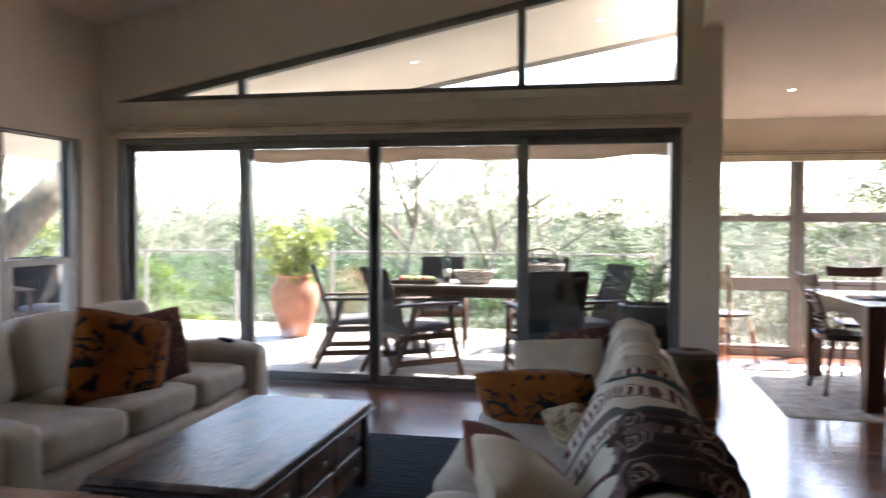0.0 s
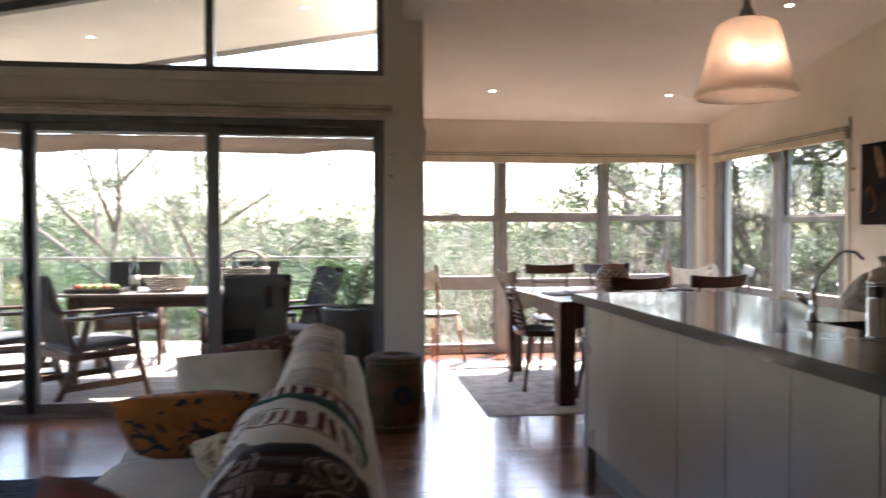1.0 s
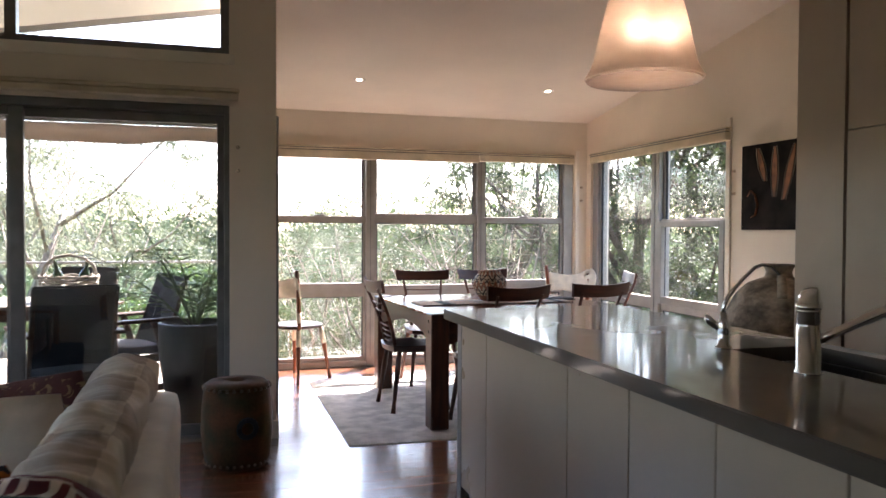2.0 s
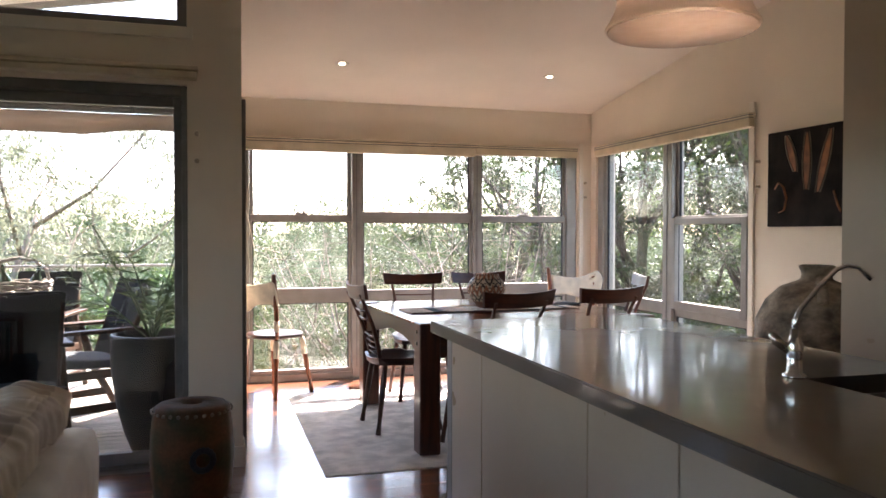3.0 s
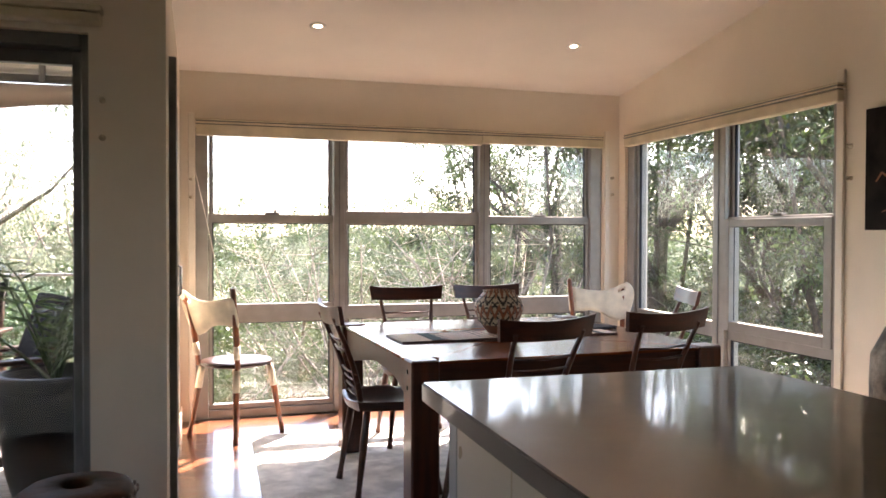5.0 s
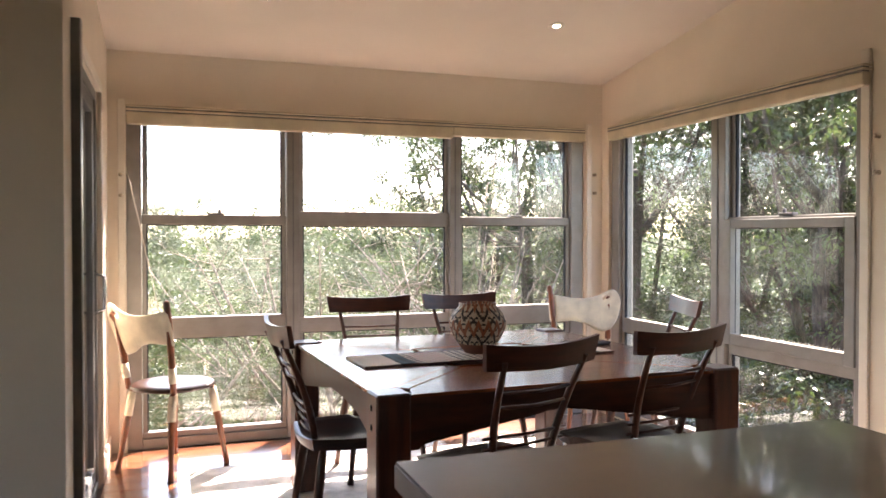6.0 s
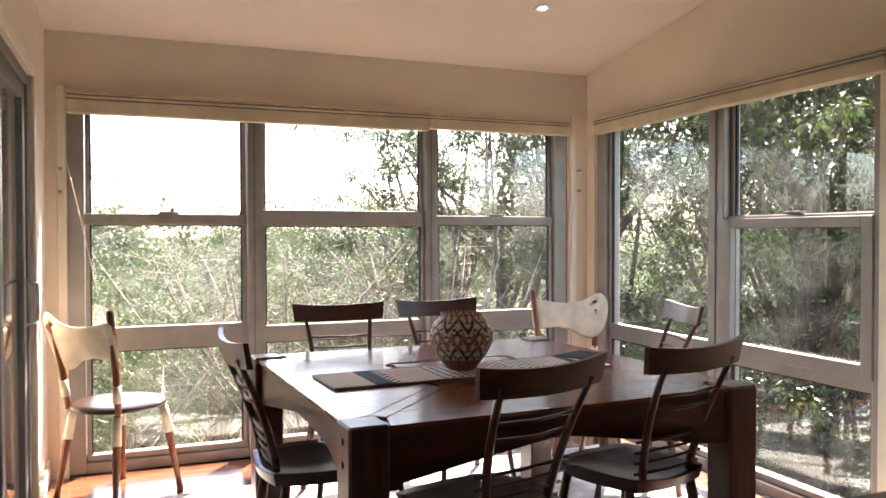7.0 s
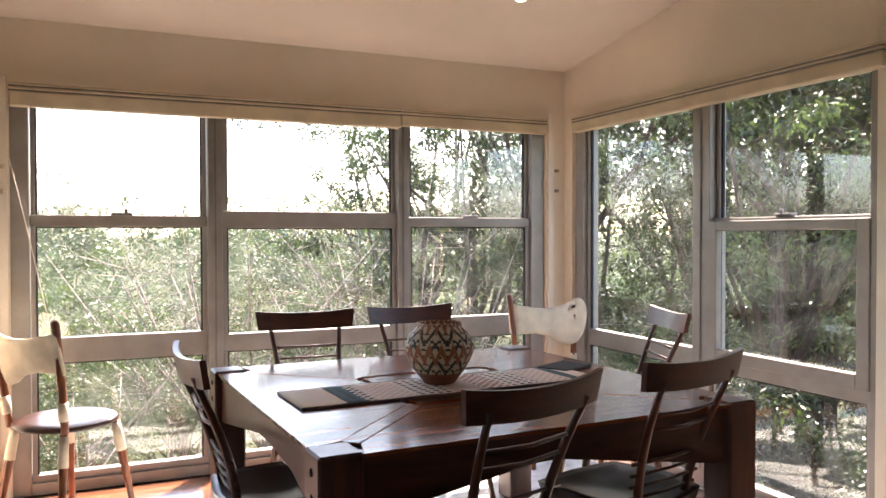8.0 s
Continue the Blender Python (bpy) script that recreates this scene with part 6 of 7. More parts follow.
# ---- plants ----
def leaf_mat(name, c, c2, glow_=0.45, clump=0.9, gloss=0.42):
    """Leaves that differ one by one and, more slowly, from clump to clump."""
    m = bpy.data.materials.new(name)
    m.use_nodes = True
    t = m.node_tree
    b = t.nodes["Principled BSDF"]
    geo, mix = t.nodes.new("ShaderNodeNewGeometry"), t.nodes.new("ShaderNodeMix")
    mix.data_type = "RGBA"
    mix.inputs["A"].default_value, mix.inputs["B"].default_value = (*c, 1), (*c2, 1)
    t.links.new(geo.outputs["Random Per Island"], mix.inputs["Factor"])
    big, tone, who = (t.nodes.new(k) for k in ("ShaderNodeTexNoise", "ShaderNodeMapRange", "ShaderNodeHueSaturation"))
    co = t.nodes.new("ShaderNodeTexCoord")
    big.inputs["Scale"].default_value, big.inputs["Detail"].default_value = clump, 2
    tone.inputs["From Min"].default_value, tone.inputs["From Max"].default_value = 0.34, 0.66
    tone.inputs["To Min"].default_value, tone.inputs["To Max"].default_value = 0.55, 1.35
    t.links.new(co.outputs["Object"], big.inputs["Vector"])
    t.links.new(big.outputs["Fac"], tone.inputs["Value"])
    t.links.new(mix.outputs["Result"], who.inputs["Color"])
    t.links.new(tone.outputs["Result"], who.inputs["Value"])
    t.links.new(who.outputs["Color"], b.inputs["Base Color"])
    b.inputs["Roughness"].default_value = gloss
    tl, mx = t.nodes.new("ShaderNodeBsdfTranslucent"), t.nodes.new("ShaderNodeMixShader")
    bright = t.nodes.new("ShaderNodeHueSaturation")
    bright.inputs["Value"].default_value = 1.4
    t.links.new(who.outputs["Color"], bright.inputs["Color"])
    t.links.new(bright.outputs["Color"], tl.inputs["Color"])
    mx.inputs["Fac"].default_value = glow_
    t.links.new(b.outputs["BSDF"], mx.inputs[1])
    t.links.new(tl.outputs["BSDF"], mx.inputs[2])
    t.links.new(mx.outputs["Shader"], t.nodes["Material Output"].inputs["Surface"])
    return m


# gum leaves paled: the sun and glare beyond the deck are in the colour
GLARELEAF = leaf_mat("glare_gum_leaf", (0.13, 0.145, 0.095), (0.25, 0.265, 0.18), 0.45, 0.9, 0.5)
GREYLEAF = leaf_mat("grey_green_leaf", (0.045, 0.064, 0.026), (0.115, 0.135, 0.06), 0.28, 1.0, 0.6)
BUSHLEAF = leaf_mat("shrub_leaf", (0.036, 0.062, 0.018), (0.11, 0.15, 0.046), 0.34, 1.2)
# leaves by the side windows: the canopy's shade is put into their colour
SHADELEAF = leaf_mat("shaded_leaf", (0.010, 0.021, 0.006), (0.054, 0.084, 0.020), 0.28, 1.1, 0.3)
YELLEAF = leaf_mat("yellow_green_leaf", (0.11, 0.17, 0.03), (0.26, 0.28, 0.07), 0.45, 1.5)
FARLEAF = leaf_mat("far_gum_leaf", (0.058, 0.082, 0.036), (0.092, 0.12, 0.054), 0.24, 0.25, 0.6)
BARK = mat("grey_gum_bark", (0.40, 0.32, 0.26), 0.9, var=0.3, scale=5, fine=40, bump=0.6, stretch=(6, 6, 1.2))
BARKD = mat("dark_bark", (0.085, 0.066, 0.05), 0.9, var=0.3, scale=5, fine=40, bump=0.6, stretch=(6, 6, 1.2))


def leaves(rng, centres, per, spread, size, slim=0.34, droop=0.4):
    """Clumps of leaves: each clump a ragged shell, its leaves turned outwards and hanging a little."""
    cc = np.asarray(centres, float)
    big = rng.uniform(0.55, 1.35, len(cc))
    c, r = np.repeat(cc, per, axis=0), np.repeat(big, per)[:, None] * spread
    n = len(c)
    o = rng.normal(size=(n, 3))
    o /= np.linalg.norm(o, axis=1)[:, None]
    reach = rng.uniform(0.15, 1.0, (n, 1)) ** 0.55 * (1 + 0.35 * (rng.uniform(size=(n, 1)) > 0.88))
    p = c + o * reach * r * np.array([1.0, 1.0, 0.72])
    nor = o + rng.normal(size=(n, 3)) * 0.55 + np.array([0, 0, 0.35])
    d = rng.normal(size=(n, 3)) + o * 0.5
    d[:, 2] -= droop * 2
    d = np.cross(np.cross(nor, d), nor)
    d /= np.linalg.norm(d, axis=1)[:, None] + 1e-9
    e = np.cross(d, nor)
    e /= np.linalg.norm(e, axis=1)[:, None] + 1e-9
    L = size * rng.uniform(0.6, 1.35, n)[:, None]
    W = L * slim
    v = np.stack([p, p + d * L * 0.45 + e * W * 0.5, p + d * L, p + d * L * 0.45 - e * W * 0.5], 1).reshape(-1, 3)
    f = np.arange(4 * n).reshape(-1, 4)
    return v, f


def mesh_from(name, v, f, material):
    me = bpy.data.meshes.new(name)
    me.from_pydata(v.tolist(), [], f.tolist())
    me.materials.append(material)
    return me


def tree(name, label, seed, height, trunk_r, first, crown_r, tips_n, per, spread, size, leafm, barkm, lean=(0, 0), slim=0.34, droop=0.4, forks=5):
    """A tapered trunk that forks into limbs and twigs, with leaf clusters at the twig tips."""
    rng = np.random.default_rng(seed)
    e = new(name)
    tagged(e, label, "tree")
    bm = bmesh.new()
    trunk = []
    for i in range(7):
        k = i / 6
        trunk.append(Vector((lean[0] * k + 0.08 * height * 0.1 * rng.normal() * k, lean[1] * k + 0.08 * height * 0.1 * rng.normal() * k, height * 0.62 * k - 0.3)))
    tube(bm, trunk, [trunk_r * (1 - 0.6 * i / 6) for i in range(7)], 8)
    tips = []
    for i in range(forks):
        a = 2 * math.pi * (i + rng.uniform(-0.3, 0.3)) / forks
        s0 = first + (1 - first) * (i + 0.5) / forks
        k = s0 * 6
        p0 = trunk[int(min(5, k))].lerp(trunk[int(min(5, k)) + 1], k - int(min(5, k)))
        out = crown_r * rng.uniform(0.55, 0.95)
        p2 = p0 + Vector((math.cos(a) * out, math.sin(a) * out, (height - p0.z) * rng.uniform(0.45, 0.95)))
        p1 = p0.lerp(p2, 0.5) + Vector((rng.normal() * 0.15, rng.normal() * 0.15, -0.12 * out))
        tube(bm, [p0, p1, p2], [trunk_r * 0.42, trunk_r * 0.24, trunk_r * 0.08], 6)
        for j in range(max(2, tips_n // forks)):
            q0 = p0.lerp(p1, rng.uniform(0.5, 1)) if rng.uniform() < 0.35 else p1.lerp(p2, rng.uniform(0.1, 1))
            dv = Vector(rng.normal(size=3)) * crown_r * 0.34
            q2 = q0 + Vector((dv.x, dv.y, abs(dv.z) * 0.8 - 0.1 * crown_r))
            q1 = q0.lerp(q2, 0.5) + Vector(rng.normal(size=3)) * 0.06 * crown_r
            tube(bm, [q0, q1, q2], [trunk_r * 0.085, trunk_r * 0.05, trunk_r * 0.018], 4)
            tips.append(q2), tips.append(q1.lerp(q2, 0.5))
    part("trunk", bm, barkm, e)
    v, f = leaves(rng, [tuple(t) for t in tips], per, spread, size, slim, droop)
    ob = new("crown", mesh_from("crown", v, f, leafm))
    ob.parent = e
    return e


# the ground falls away from the deck towards a wooded valley
def ground_z(x, y):
    d = max(0.0, y - 8.5) + 0.55 * max(0.0, x - 4.5) + 0.25 * max(0.0, -x - 8)
    return -1.15 - 4.2 * (1 - math.exp(-d / 16)) + 0.25 * noise.noise(Vector((x * 0.15, y * 0.15, 0))) + 5.0 * min(1, max(0, (d - 60) / 160))

GROUND = mat("dry_grass_ground", (0.075, 0.072, 0.036), 0.95, var=0.3, scale=0.5, fine=9, bump=0.5, spec=0.1, second=(0.03, 0.042, 0.016))
lin = [-700, -400, -200, -110, -70, -50, -38, -30] + [-24 + 2 * k for k in range(25)] + [30, 38, 50, 70, 110, 200, 400, 700]
bm = bmesh.new()
gr = [[bm.verts.new((x, y + 12, ground_z(x, y + 12) if y + 12 > 6 else -1.3)) for y in lin] for x in lin]
for i in range(len(lin) - 1):
    for j in range(len(lin) - 1):
        bm.faces.new((gr[i][j], gr[i + 1][j], gr[i + 1][j + 1], gr[i][j + 1])).smooth = True
structure("ground", bm, GROUND, "dry grassy slope falling away from the house", "ground")


def plant(e, x, y, s=1.0, rz=0.0, dz=0.0):
    m = pose(x, y, ground_z(x, y) - 0.05 + dz, 0, 0, rz) @ Matrix.Scale(s, 4)
    e.matrix_world = m
    return e


def plant_copy(e, x, y, s=1.0, rz=0.0, dz=0.0):
    o = copy_thing(e, Matrix.Identity(4))
    return plant(o, x, y, s, rz, dz)


gum_a = tree("gum_tree", "tall sparse gum tree with pale forked trunk", 3, 9.0, 0.13, 0.3, 3.2, 64, 90, 0.36, 0.11, GLARELEAF, BARK, lean=(0.5, 0.2), slim=0.24, droop=0.8, forks=8)
gum_b = tree("gum_tree", "leaning gum tree with open grey-green crown", 8, 7.5, 0.10, 0.2, 3.0, 64, 90, 0.36, 0.105, GLARELEAF, BARK, lean=(1.6, 0.3), slim=0.24, droop=0.8, forks=8)
bush_a = tree("shrub", "dense green shrub below the deck", 5, 3.4, 0.055, 0.15, 1.8, 56, 130, 0.27, 0.07, BUSHLEAF, BARKD, slim=0.42, droop=0.2, forks=8)
bush_b = tree("shrub", "fine-twigged grey-green shrub with thin pale stems", 12, 3.8, 0.06, 0.1, 2.1, 70, 90, 0.24, 0.055, GREYLEAF, BARK, slim=0.34, droop=0.1, forks=10)
twig_a = tree("shrub", "half-bare shrub of thin pale branches", 17, 4.2, 0.075, 0.05, 2.2, 96, 14, 0.16, 0.05, GREYLEAF, BARK, slim=0.35, droop=0.1, forks=12)
dark_a = tree("tree", "leafy tree close to the windows, leaves coloured dark for shade", 21, 8.0, 0.14, 0.15, 2.7, 88, 95, 0.32, 0.095, SHADELEAF, BARKD, slim=0.36, droop=0.6, forks=11)
dark_b = tree("tree", "open leafy tree with dark trunk and hanging sprays", 27, 8.5, 0.17, 0.3, 2.6, 60, 80, 0.34, 0.10, BUSHLEAF, BARKD, slim=0.36, droop=0.7, forks=9)
yel_a = tree("shrub", "sunlit yellow-green shrub beside the deck", 31, 2.6, 0.05, 0.1, 1.5, 48, 110, 0.22, 0.09, YELLEAF, BARKD, slim=0.4, droop=0.2, forks=8)
bush_d = tree("shrub", "leafy shrub under the side windows, leaves coloured dark for shade", 6, 3.4, 0.055, 0.15, 1.8, 56, 100, 0.27, 0.085, SHADELEAF, BARKD, slim=0.42, droop=0.3, forks=8)

plant(bush_d, 7.8, 6.2, 0.7, 80)
plant(gum_a, -4.1, 15.5, 0.95, 20)
plant(gum_b, -2.6, 19.5, 0.95, 0)
plant(bush_a, 0.5, 15.2, 0.85, 0)
plant(bush_b, 3.6, 13.2, 0.8, 40)
plant(twig_a, 3.0, 12.0, 0.85, 40)
plant(dark_a, 7.4, 12.6, 1.0, 0)
plant(dark_b, 9.0, 15.4, 1.0, 60)
plant(yel_a, -8.3, 12.6, 1.0, 0)
for e, x, y, s, rz in (
    # beyond the deck and in the valley
    (gum_b, -3.0, 13.6, 0.88, 10), (gum_b, -9.5, 22.0, 0.9, 160), (gum_a, -16.5, 26.0, 0.9, 250), (gum_b, 0.6, 23.0, 0.62, 250), (gum_b, 4.4, 26.0, 0.7, 80),
    (bush_a, -0.5, 13.4, 1.0, 70), (bush_a, 2.9, 18.2, 1.0, 250), (bush_b, 1.3, 11.4, 0.6, 100), (bush_b, 4.6, 15.8, 0.95, 190), (bush_b, 2.2, 13.6, 0.72, 10), (bush_a, 1.7, 16.4, 0.85, 140),
    (twig_a, 4.6, 12.4, 0.95, 200), (twig_a, 2.4, 14.4, 0.95, 300), (twig_a, 5.8, 14.4, 1.15, 70),
    (bush_b, -3.4, 13.7, 0.8, 300), (bush_b, -5.6, 14.2, 0.8, 20), (bush_a, -6.6, 18.5, 1.15, 110), (bush_a, -9.8, 18.0, 1.15, 210), (bush_b, -1.9, 17.9, 1.1, 130), (bush_a, -4.6, 20.0, 1.2, 45), (bush_a, 6.4, 19.5, 1.3, 35), (bush_b, 0.4, 20.6, 1.0, 330),
    (bush_b, 4.2, 11.0, 0.6, 230), (bush_a, 5.3, 11.2, 0.62, 20),
    # beside the dining room's corner and side window
    (dark_a, 6.3, 13.8, 0.85, 200), (dark_a, 8.9, 10.6, 0.85, 90), (dark_a, 11.4, 12.6, 1.0, 250), (dark_a, 10.4, 8.0, 0.95, 330), (dark_a, 13.4, 9.8, 1.1, 50), (dark_b, 6.9, 17.2, 0.9, 140), (dark_b, 13.0, 17.0, 1.15, 10), (dark_b, 7.7, 9.6, 0.75, 200),
    (dark_a, 17.5, 10.5, 1.4, 120), (dark_a, 16.0, 6.5, 1.3, 300), (dark_b, 20.0, 14.5, 1.5, 30),
    (dark_a, 9.8, 9.2, 1.1, 15), (dark_a, 12.4, 8.4, 1.3, 160), (dark_a, 14.6, 12.2, 1.35, 210), (dark_a, 10.3, 11.2, 1.1, 100),
    (bush_d, 5.6, 5.7, 0.4, 10), (bush_d, 5.5, 6.5, 0.36, 100), (bush_d, 5.4, 7.7, 0.34, 190), (bush_d, 5.7, 8.6, 0.4, 280), (bush_d, 6.7, 5.9, 0.55, 50), (bush_a, 6.9, 7.4, 0.55, 0),
    (bush_d, 6.0, 7.0, 0.5, 20), (bush_d, 6.5, 8.1, 0.55, 140), (bush_d, 5.9, 9.3, 0.5, 250), (bush_d, 6.7, 10.0, 0.7, 60), (bush_d, 7.3, 11.2, 0.8, 240), (bush_d, 9.4, 12.4, 1.0, 330), (bush_d, 9.0, 7.2, 0.8, 100), (bush_a, 11.0, 10.4, 1.1, 200), (bush_b, 11.0, 7.2, 1.0, 10), (bush_a, 12.6, 14.4, 1.2, 70),
    # sunlit garden on the other side of the deck
    (yel_a, -9.6, 11.0, 1.15, 80), (yel_a, -7.2, 11.6, 0.8, 160), (yel_a, -11.5, 13.5, 1.3, 240), (yel_a, -10.5, 8.5, 1.1, 100), (bush_a, -12.5, 10.0, 1.2, 0), (yel_a, -9.0, 6.8, 1.0, 200), (bush_a, -12.0, 6.2, 1.1, 100), (gum_a, -8.6, 12.2, 0.62, 30)):
    plant_copy(e, x, y, s, rz)
# a thick leaning trunk outside the side window
bm = bmesh.new()
tube(bm, [(-7.9, 6.9, -1.4), (-7.3, 7.6, 0.4), (-6.7, 8.3, 1.5), (-6.1, 9.2, 2.7), (-5.9, 9.9, 4.2)], [0.30, 0.25, 0.21, 0.17, 0.1], 14)
tube(bm, [(-7.25, 7.7, 0.6), (-7.0, 7.9, 1.7), (-6.9, 8.0, 2.6), (-6.6, 8.3, 3.8)], [0.14, 0.12, 0.1, 0.06], 10)
lt = thing("leaning_tree", Matrix.Identity(4), "thick grey leaning tree trunk beside the house", "tree")
part("trunk", bm, mat("brown_trunk_bark", (0.10, 0.078, 0.06), 0.9, var=0.3, scale=4, fine=30, bump=0.7, stretch=(5, 5, 1.2)), lt)
rng = np.random.default_rng(77)
v, f = leaves(rng, rng.uniform((-8.4, 7.8, 3.2), (-5.4, 11.0, 4.6), (46, 3)), 60, 0.28, 0.11, 0.3, 0.6)
ob = new("crown", mesh_from("crown", v, f, GLARELEAF))
ob.parent = lt

# far woods across the valley: crowns of many clumps, finer in the nearer ones
rng = np.random.default_rng(4)
vs_, fs_, count_ = [], [], 0
def wood(trees, r0, r1, clumps, per, spread, size, low, high):
    """Crowns strewn over a fan of the valley."""
    global count_
    cs = []
    for k in range(trees):
        r_, a_ = rng.uniform(r0 ** 2, r1 ** 2) ** 0.5, rng.uniform(-1.2, 1.2)
        x, y = r_ * math.sin(a_), 8 + r_ * math.cos(a_)
        h = rng.uniform(low, high) * (0.8 + 0.5 * noise.noise(Vector((x * 0.09, y * 0.05, 3))))
        base, wide = ground_z(x, y), h * rng.uniform(0.28, 0.42)
        for j in range(clumps):
            o = rng.normal(size=3)
            o /= np.linalg.norm(o)
            cs.append((x + o[0] * wide, y + o[1] * wide, base + h * 0.62 + o[2] * h * 0.36))
    v, f = leaves(rng, cs, per, spread, size, 0.5, 0.2)
    vs_.append(v), fs_.append(f + count_)
    count_ += len(v)
wood(85, 21, 50, 18, 95, 0.95, 0.15, 3.2, 6.2)
wood(150, 50, 85, 12, 55, 1.5, 0.34, 5.5, 10.0)
wood(230, 85, 150, 11, 30, 2.0, 0.6, 7.0, 12.5)
ob = new("far_woods", mesh_from("far_woods", np.concatenate(vs_), np.concatenate(fs_), FARLEAF))
tagged(ob, "distant grey-green gum woods across the valley", "woods", kind="stuff")

# plants in pots on the deck
TERRA = mat("terracotta", (0.40, 0.16, 0.085), 0.7, var=0.18, scale=6, fine=80, bump=0.2)
SOIL = mat("potting_soil", (0.03, 0.022, 0.016), 1.0, var=0.3, fine=60, bump=0.8)
urn = thing("terracotta_urn", pose(-3.45, 8.55, DZ), "large terracotta urn planted with a leafy shrub", "urn")
bm = bmesh.new()
lathe(bm, [(0.15, 0.0), (0.165, 0.01), (0.2, 0.14), (0.26, 0.34), (0.285, 0.48), (0.265, 0.6), (0.215, 0.66), (0.2, 0.685), (0.225, 0.7), (0.23, 0.72), (0.205, 0.725), (0.19, 0.69), (0.0, 0.66)], 36)
part("pot", bm, TERRA, urn)
bm = bmesh.new()
lathe(bm, [(0.195, 0.675), (0.0, 0.69)], 24)
part("soil", bm, SOIL, urn)
shr = tree("urn_shrub", "leafy yellow-green shrub growing in the urn", 41, 0.62, 0.02, 0.0, 0.42, 56, 16, 0.085, 0.08, YELLEAF, BARKD, slim=0.42, droop=0.1, forks=7)
tagged(shr, category="plant")
shr.matrix_world = pose(-3.45, 8.55, DZ + 0.73)
DARKPOT = mat("dark_glazed_planter", (0.015, 0.014, 0.0135), 0.5, var=0.15, scale=5, fine=80, bump=0.08, spec=0.25)
pl = thing("tall_planter", pose(0.46, 6.33, DZ), "tall dark glazed planter with a young palm", "planter")
bm = bmesh.new()
lathe(bm, [(0.10, 0.0), (0.115, 0.01), (0.158, 0.12), (0.2, 0.28), (0.228, 0.48), (0.232, 0.62), (0.228, 0.67), (0.235, 0.69), (0.215, 0.695), (0.205, 0.66), (0.19, 0.6), (0.0, 0.6)], 36)
part("pot", bm, DARKPOT, pl)
bm = bmesh.new()
lathe(bm, [(0.197, 0.625), (0.0, 0.63)], 24)
part("soil", bm, SOIL, pl)
PALMLEAF = leaf_mat("palm_leaf", (0.05, 0.085, 0.03), (0.11, 0.16, 0.055), 0.4)
palm = thing("potted_palm", pose(0.46, 6.33, DZ + 0.62), "young palm with thin arching fronds in the planter", "plant")
rng = np.random.default_rng(9)
for k in range(14):
    a = k * 2.4 + rng.uniform(-0.3, 0.3)
    ln, up = rng.uniform(0.35, 0.7), rng.uniform(0.45, 1.1)
    ln = min(ln, 0.3) if math.cos(a) > 0.1 else ln      # kept off the wall beside it
    stem, pts = bmesh.new(), []
    for i in range(8):
        u = i / 7
        pts.append(Vector((math.cos(a) * ln * u, math.sin(a) * ln * u * 0.8, up * (1.5 * u - u * u * (1.1 if k % 4 else 0.5)))))
    tube(stem, pts, [0.006 - 0.004 * i / 7 for i in range(8)], 5)
    for i in range(2, 8):
        for j in range(2):
            base_ = pts[i] if j else pts[i - 1].lerp(pts[i], 0.5)
            d = (pts[i] - pts[i - 1]).normalized()
            for sd in (-1, 1):
                side = d.cross(Vector((0, 0, 1))).normalized() * sd
                tip = base_ + (side * 0.8 + d * 0.7 + Vector((0, 0, -0.35))) * 0.15 * (1.1 - 0.6 * abs(i / 7 - 0.5))
                w = d * 0.008
                mid = base_.lerp(tip, 0.4)
                stem.faces.new([stem.verts.new(q) for q in (base_, mid + w, tip, mid - w)])
    part("frond", stem, PALMLEAF, palm)

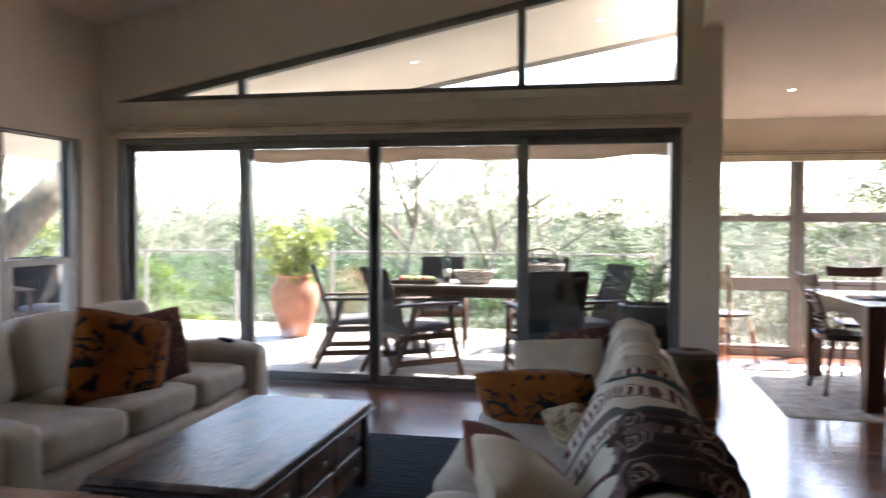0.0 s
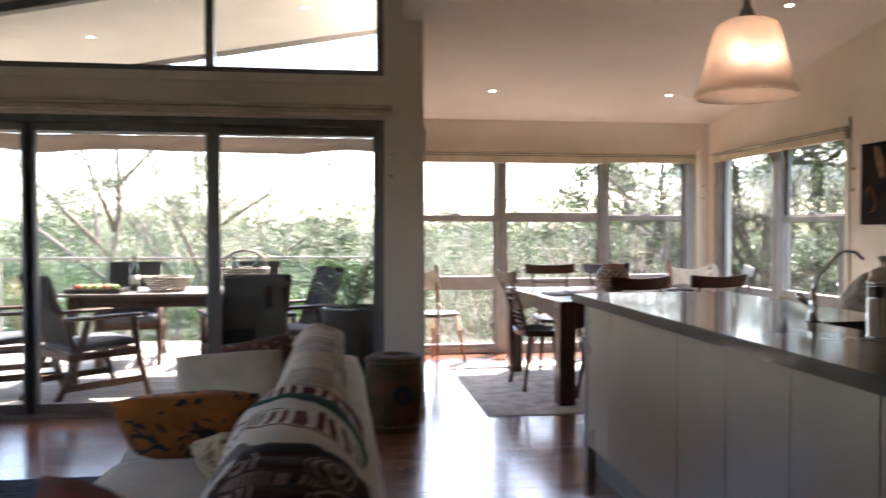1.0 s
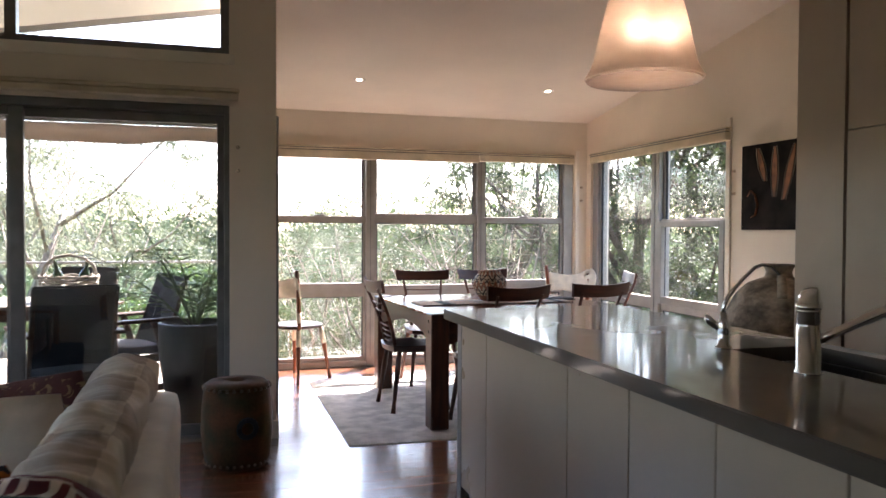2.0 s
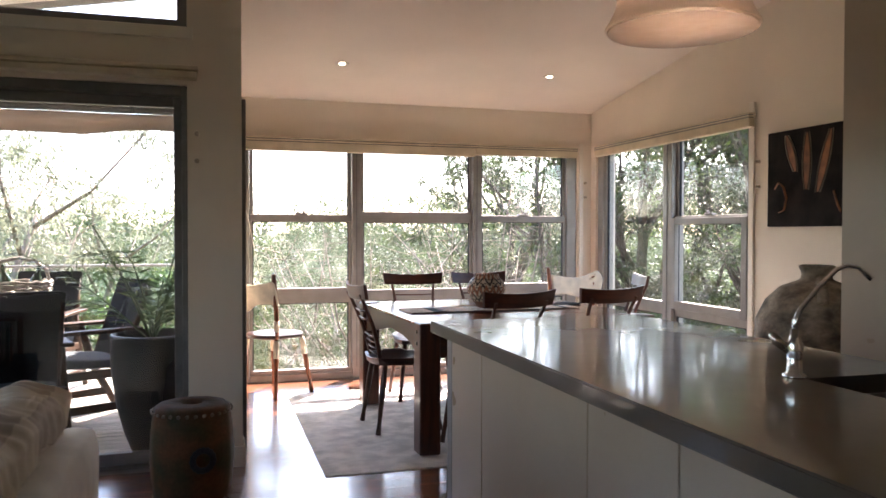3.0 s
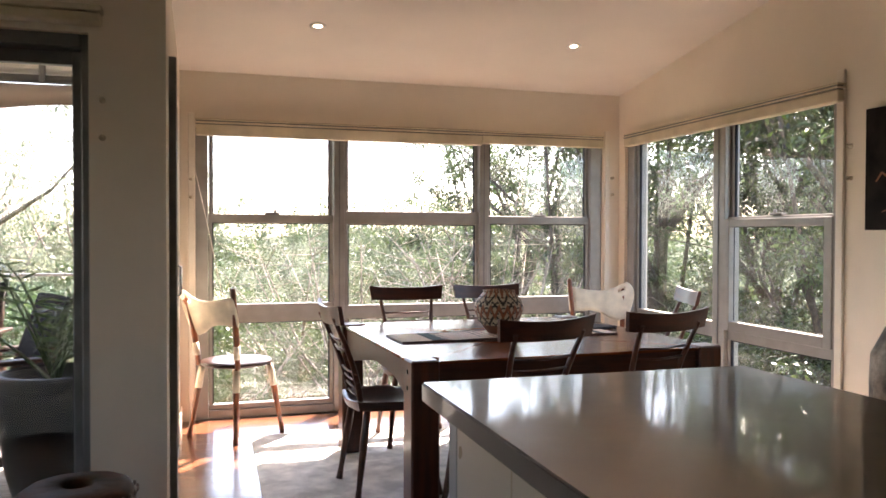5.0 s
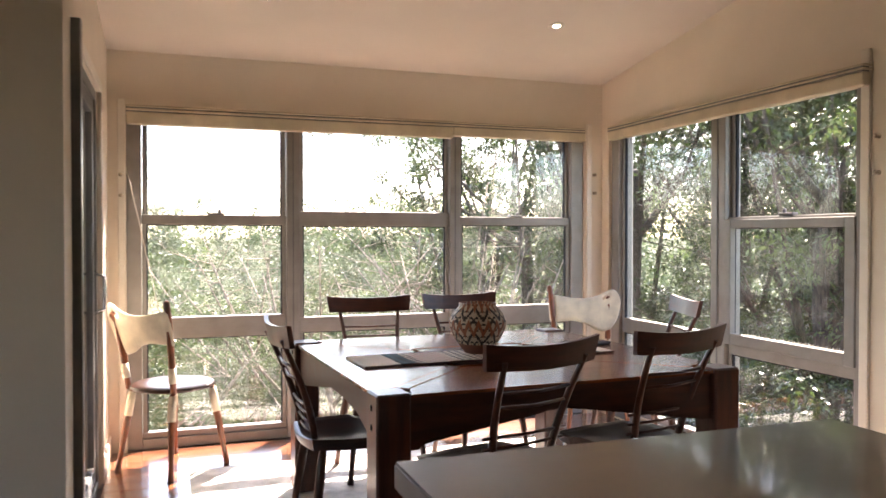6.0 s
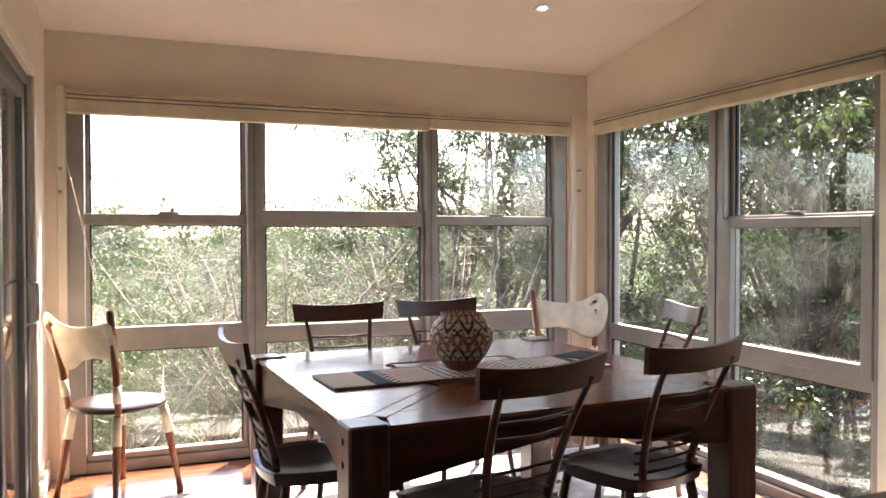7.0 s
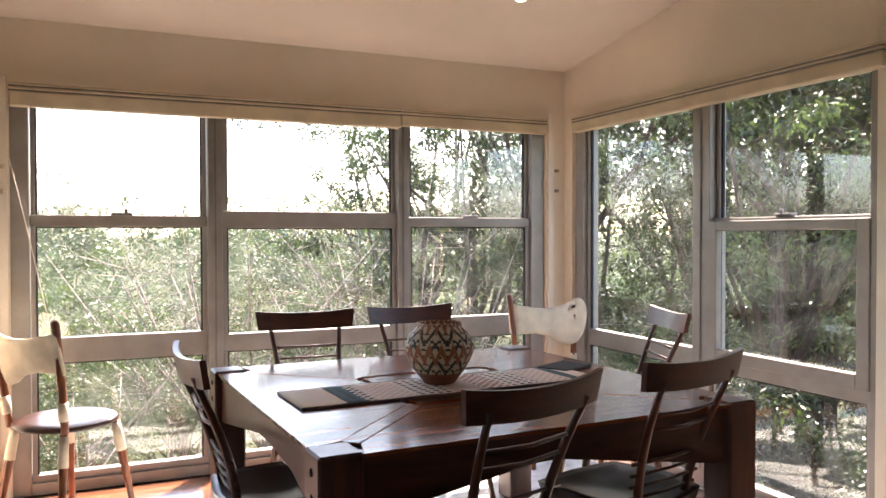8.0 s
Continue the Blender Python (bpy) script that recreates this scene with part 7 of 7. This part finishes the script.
# small timber cleats for the blind cords
KNOB = mat("pale_timber_cleat", (0.55, 0.45, 0.33), 0.5, var=0.1)
for (x, y, z), (rx, ry) in (((0.71, YS, 1.75), (90, 0)), ((0.71, YS, 1.61), (90, 0)), ((4.095, YF, 1.70), (90, 0)), ((4.095, YF, 1.57), (90, 0)), ((XR, 5.80, 1.70), (0, -90)), ((XR, 5.80, 1.54), (0, -90)), ((0.972, YF, 1.62), (90, 0)), ((0.972, YF, 1.5), (90, 0))):
    bm = bmesh.new()
    lathe(bm, [(0.012, -0.004), (0.012, 0.004), (0.007, 0.01), (0.007, 0.018), (0.012, 0.024), (0.0, 0.028)], 12)
    tagged(part("cord_cleat", bm, KNOB), "small pale timber cleat for the blind cord", "cleat", group="cord cleats on the walls").matrix_world = pose(x, y, z, rx, ry, 0)

# ---- pieces: floorboards and deck boards, laid last ----
bmesh_cache = {}
def board_mesh(length, width, thick, material):
    key = (round(length, 3), width, material.name)
    if key not in bmesh_cache:
        bm = boxes((-length / 2, -width / 2, -thick, length / 2, width / 2, 0.0), w=0.0012)
        bmesh.ops.recalc_face_normals(bm, faces=bm.faces[:])
        me = bpy.data.meshes.new("board")
        bm.to_mesh(me)
        bm.free()
        me.materials.append(material)
        bmesh_cache[key] = me
    return bmesh_cache[key]


random.seed(11)
BW = 0.132
rows_n = int((YF + 0.05 - YB) / BW)
for r in range(rows_n):
    y = YF + 0.05 - (r + 0.5) * BW
    x0 = XL if y < YS + 0.03 else XC - 0.02
    if YS + 0.03 > y > YS - BW:
        x0 = XL
    x = x0 - random.choice((0.0, 0.7, 1.3))
    while x < XR:
        ln = random.choice((2.4, 3.0, 3.6))
        a, b = max(x, x0), min(x + ln, XR)
        if b - a > 0.05:
            ob = new("floorboard", board_mesh(round(b - a, 2), BW - 0.0022, 0.02, FLOORWOOD))
            ob.parent = floor_base
            ob.matrix_world = pose((a + b) / 2, y, 0.0)
        x += ln
random.seed(13)
for r in range(38):
    y = YS + TH + 0.05 + r * 0.0955
    for a, b in ((-8.0, -3.45 + 0.6 * (r % 3)), (-3.45 + 0.6 * (r % 3), XC - TH - 0.012)):
        ob = new("deck_board", board_mesh(round(b - a - 0.004, 2), 0.09, 0.03, DECKWOOD))
        ob.parent = deck
        ob.matrix_world = pose((a + b) / 2, y, DZ)
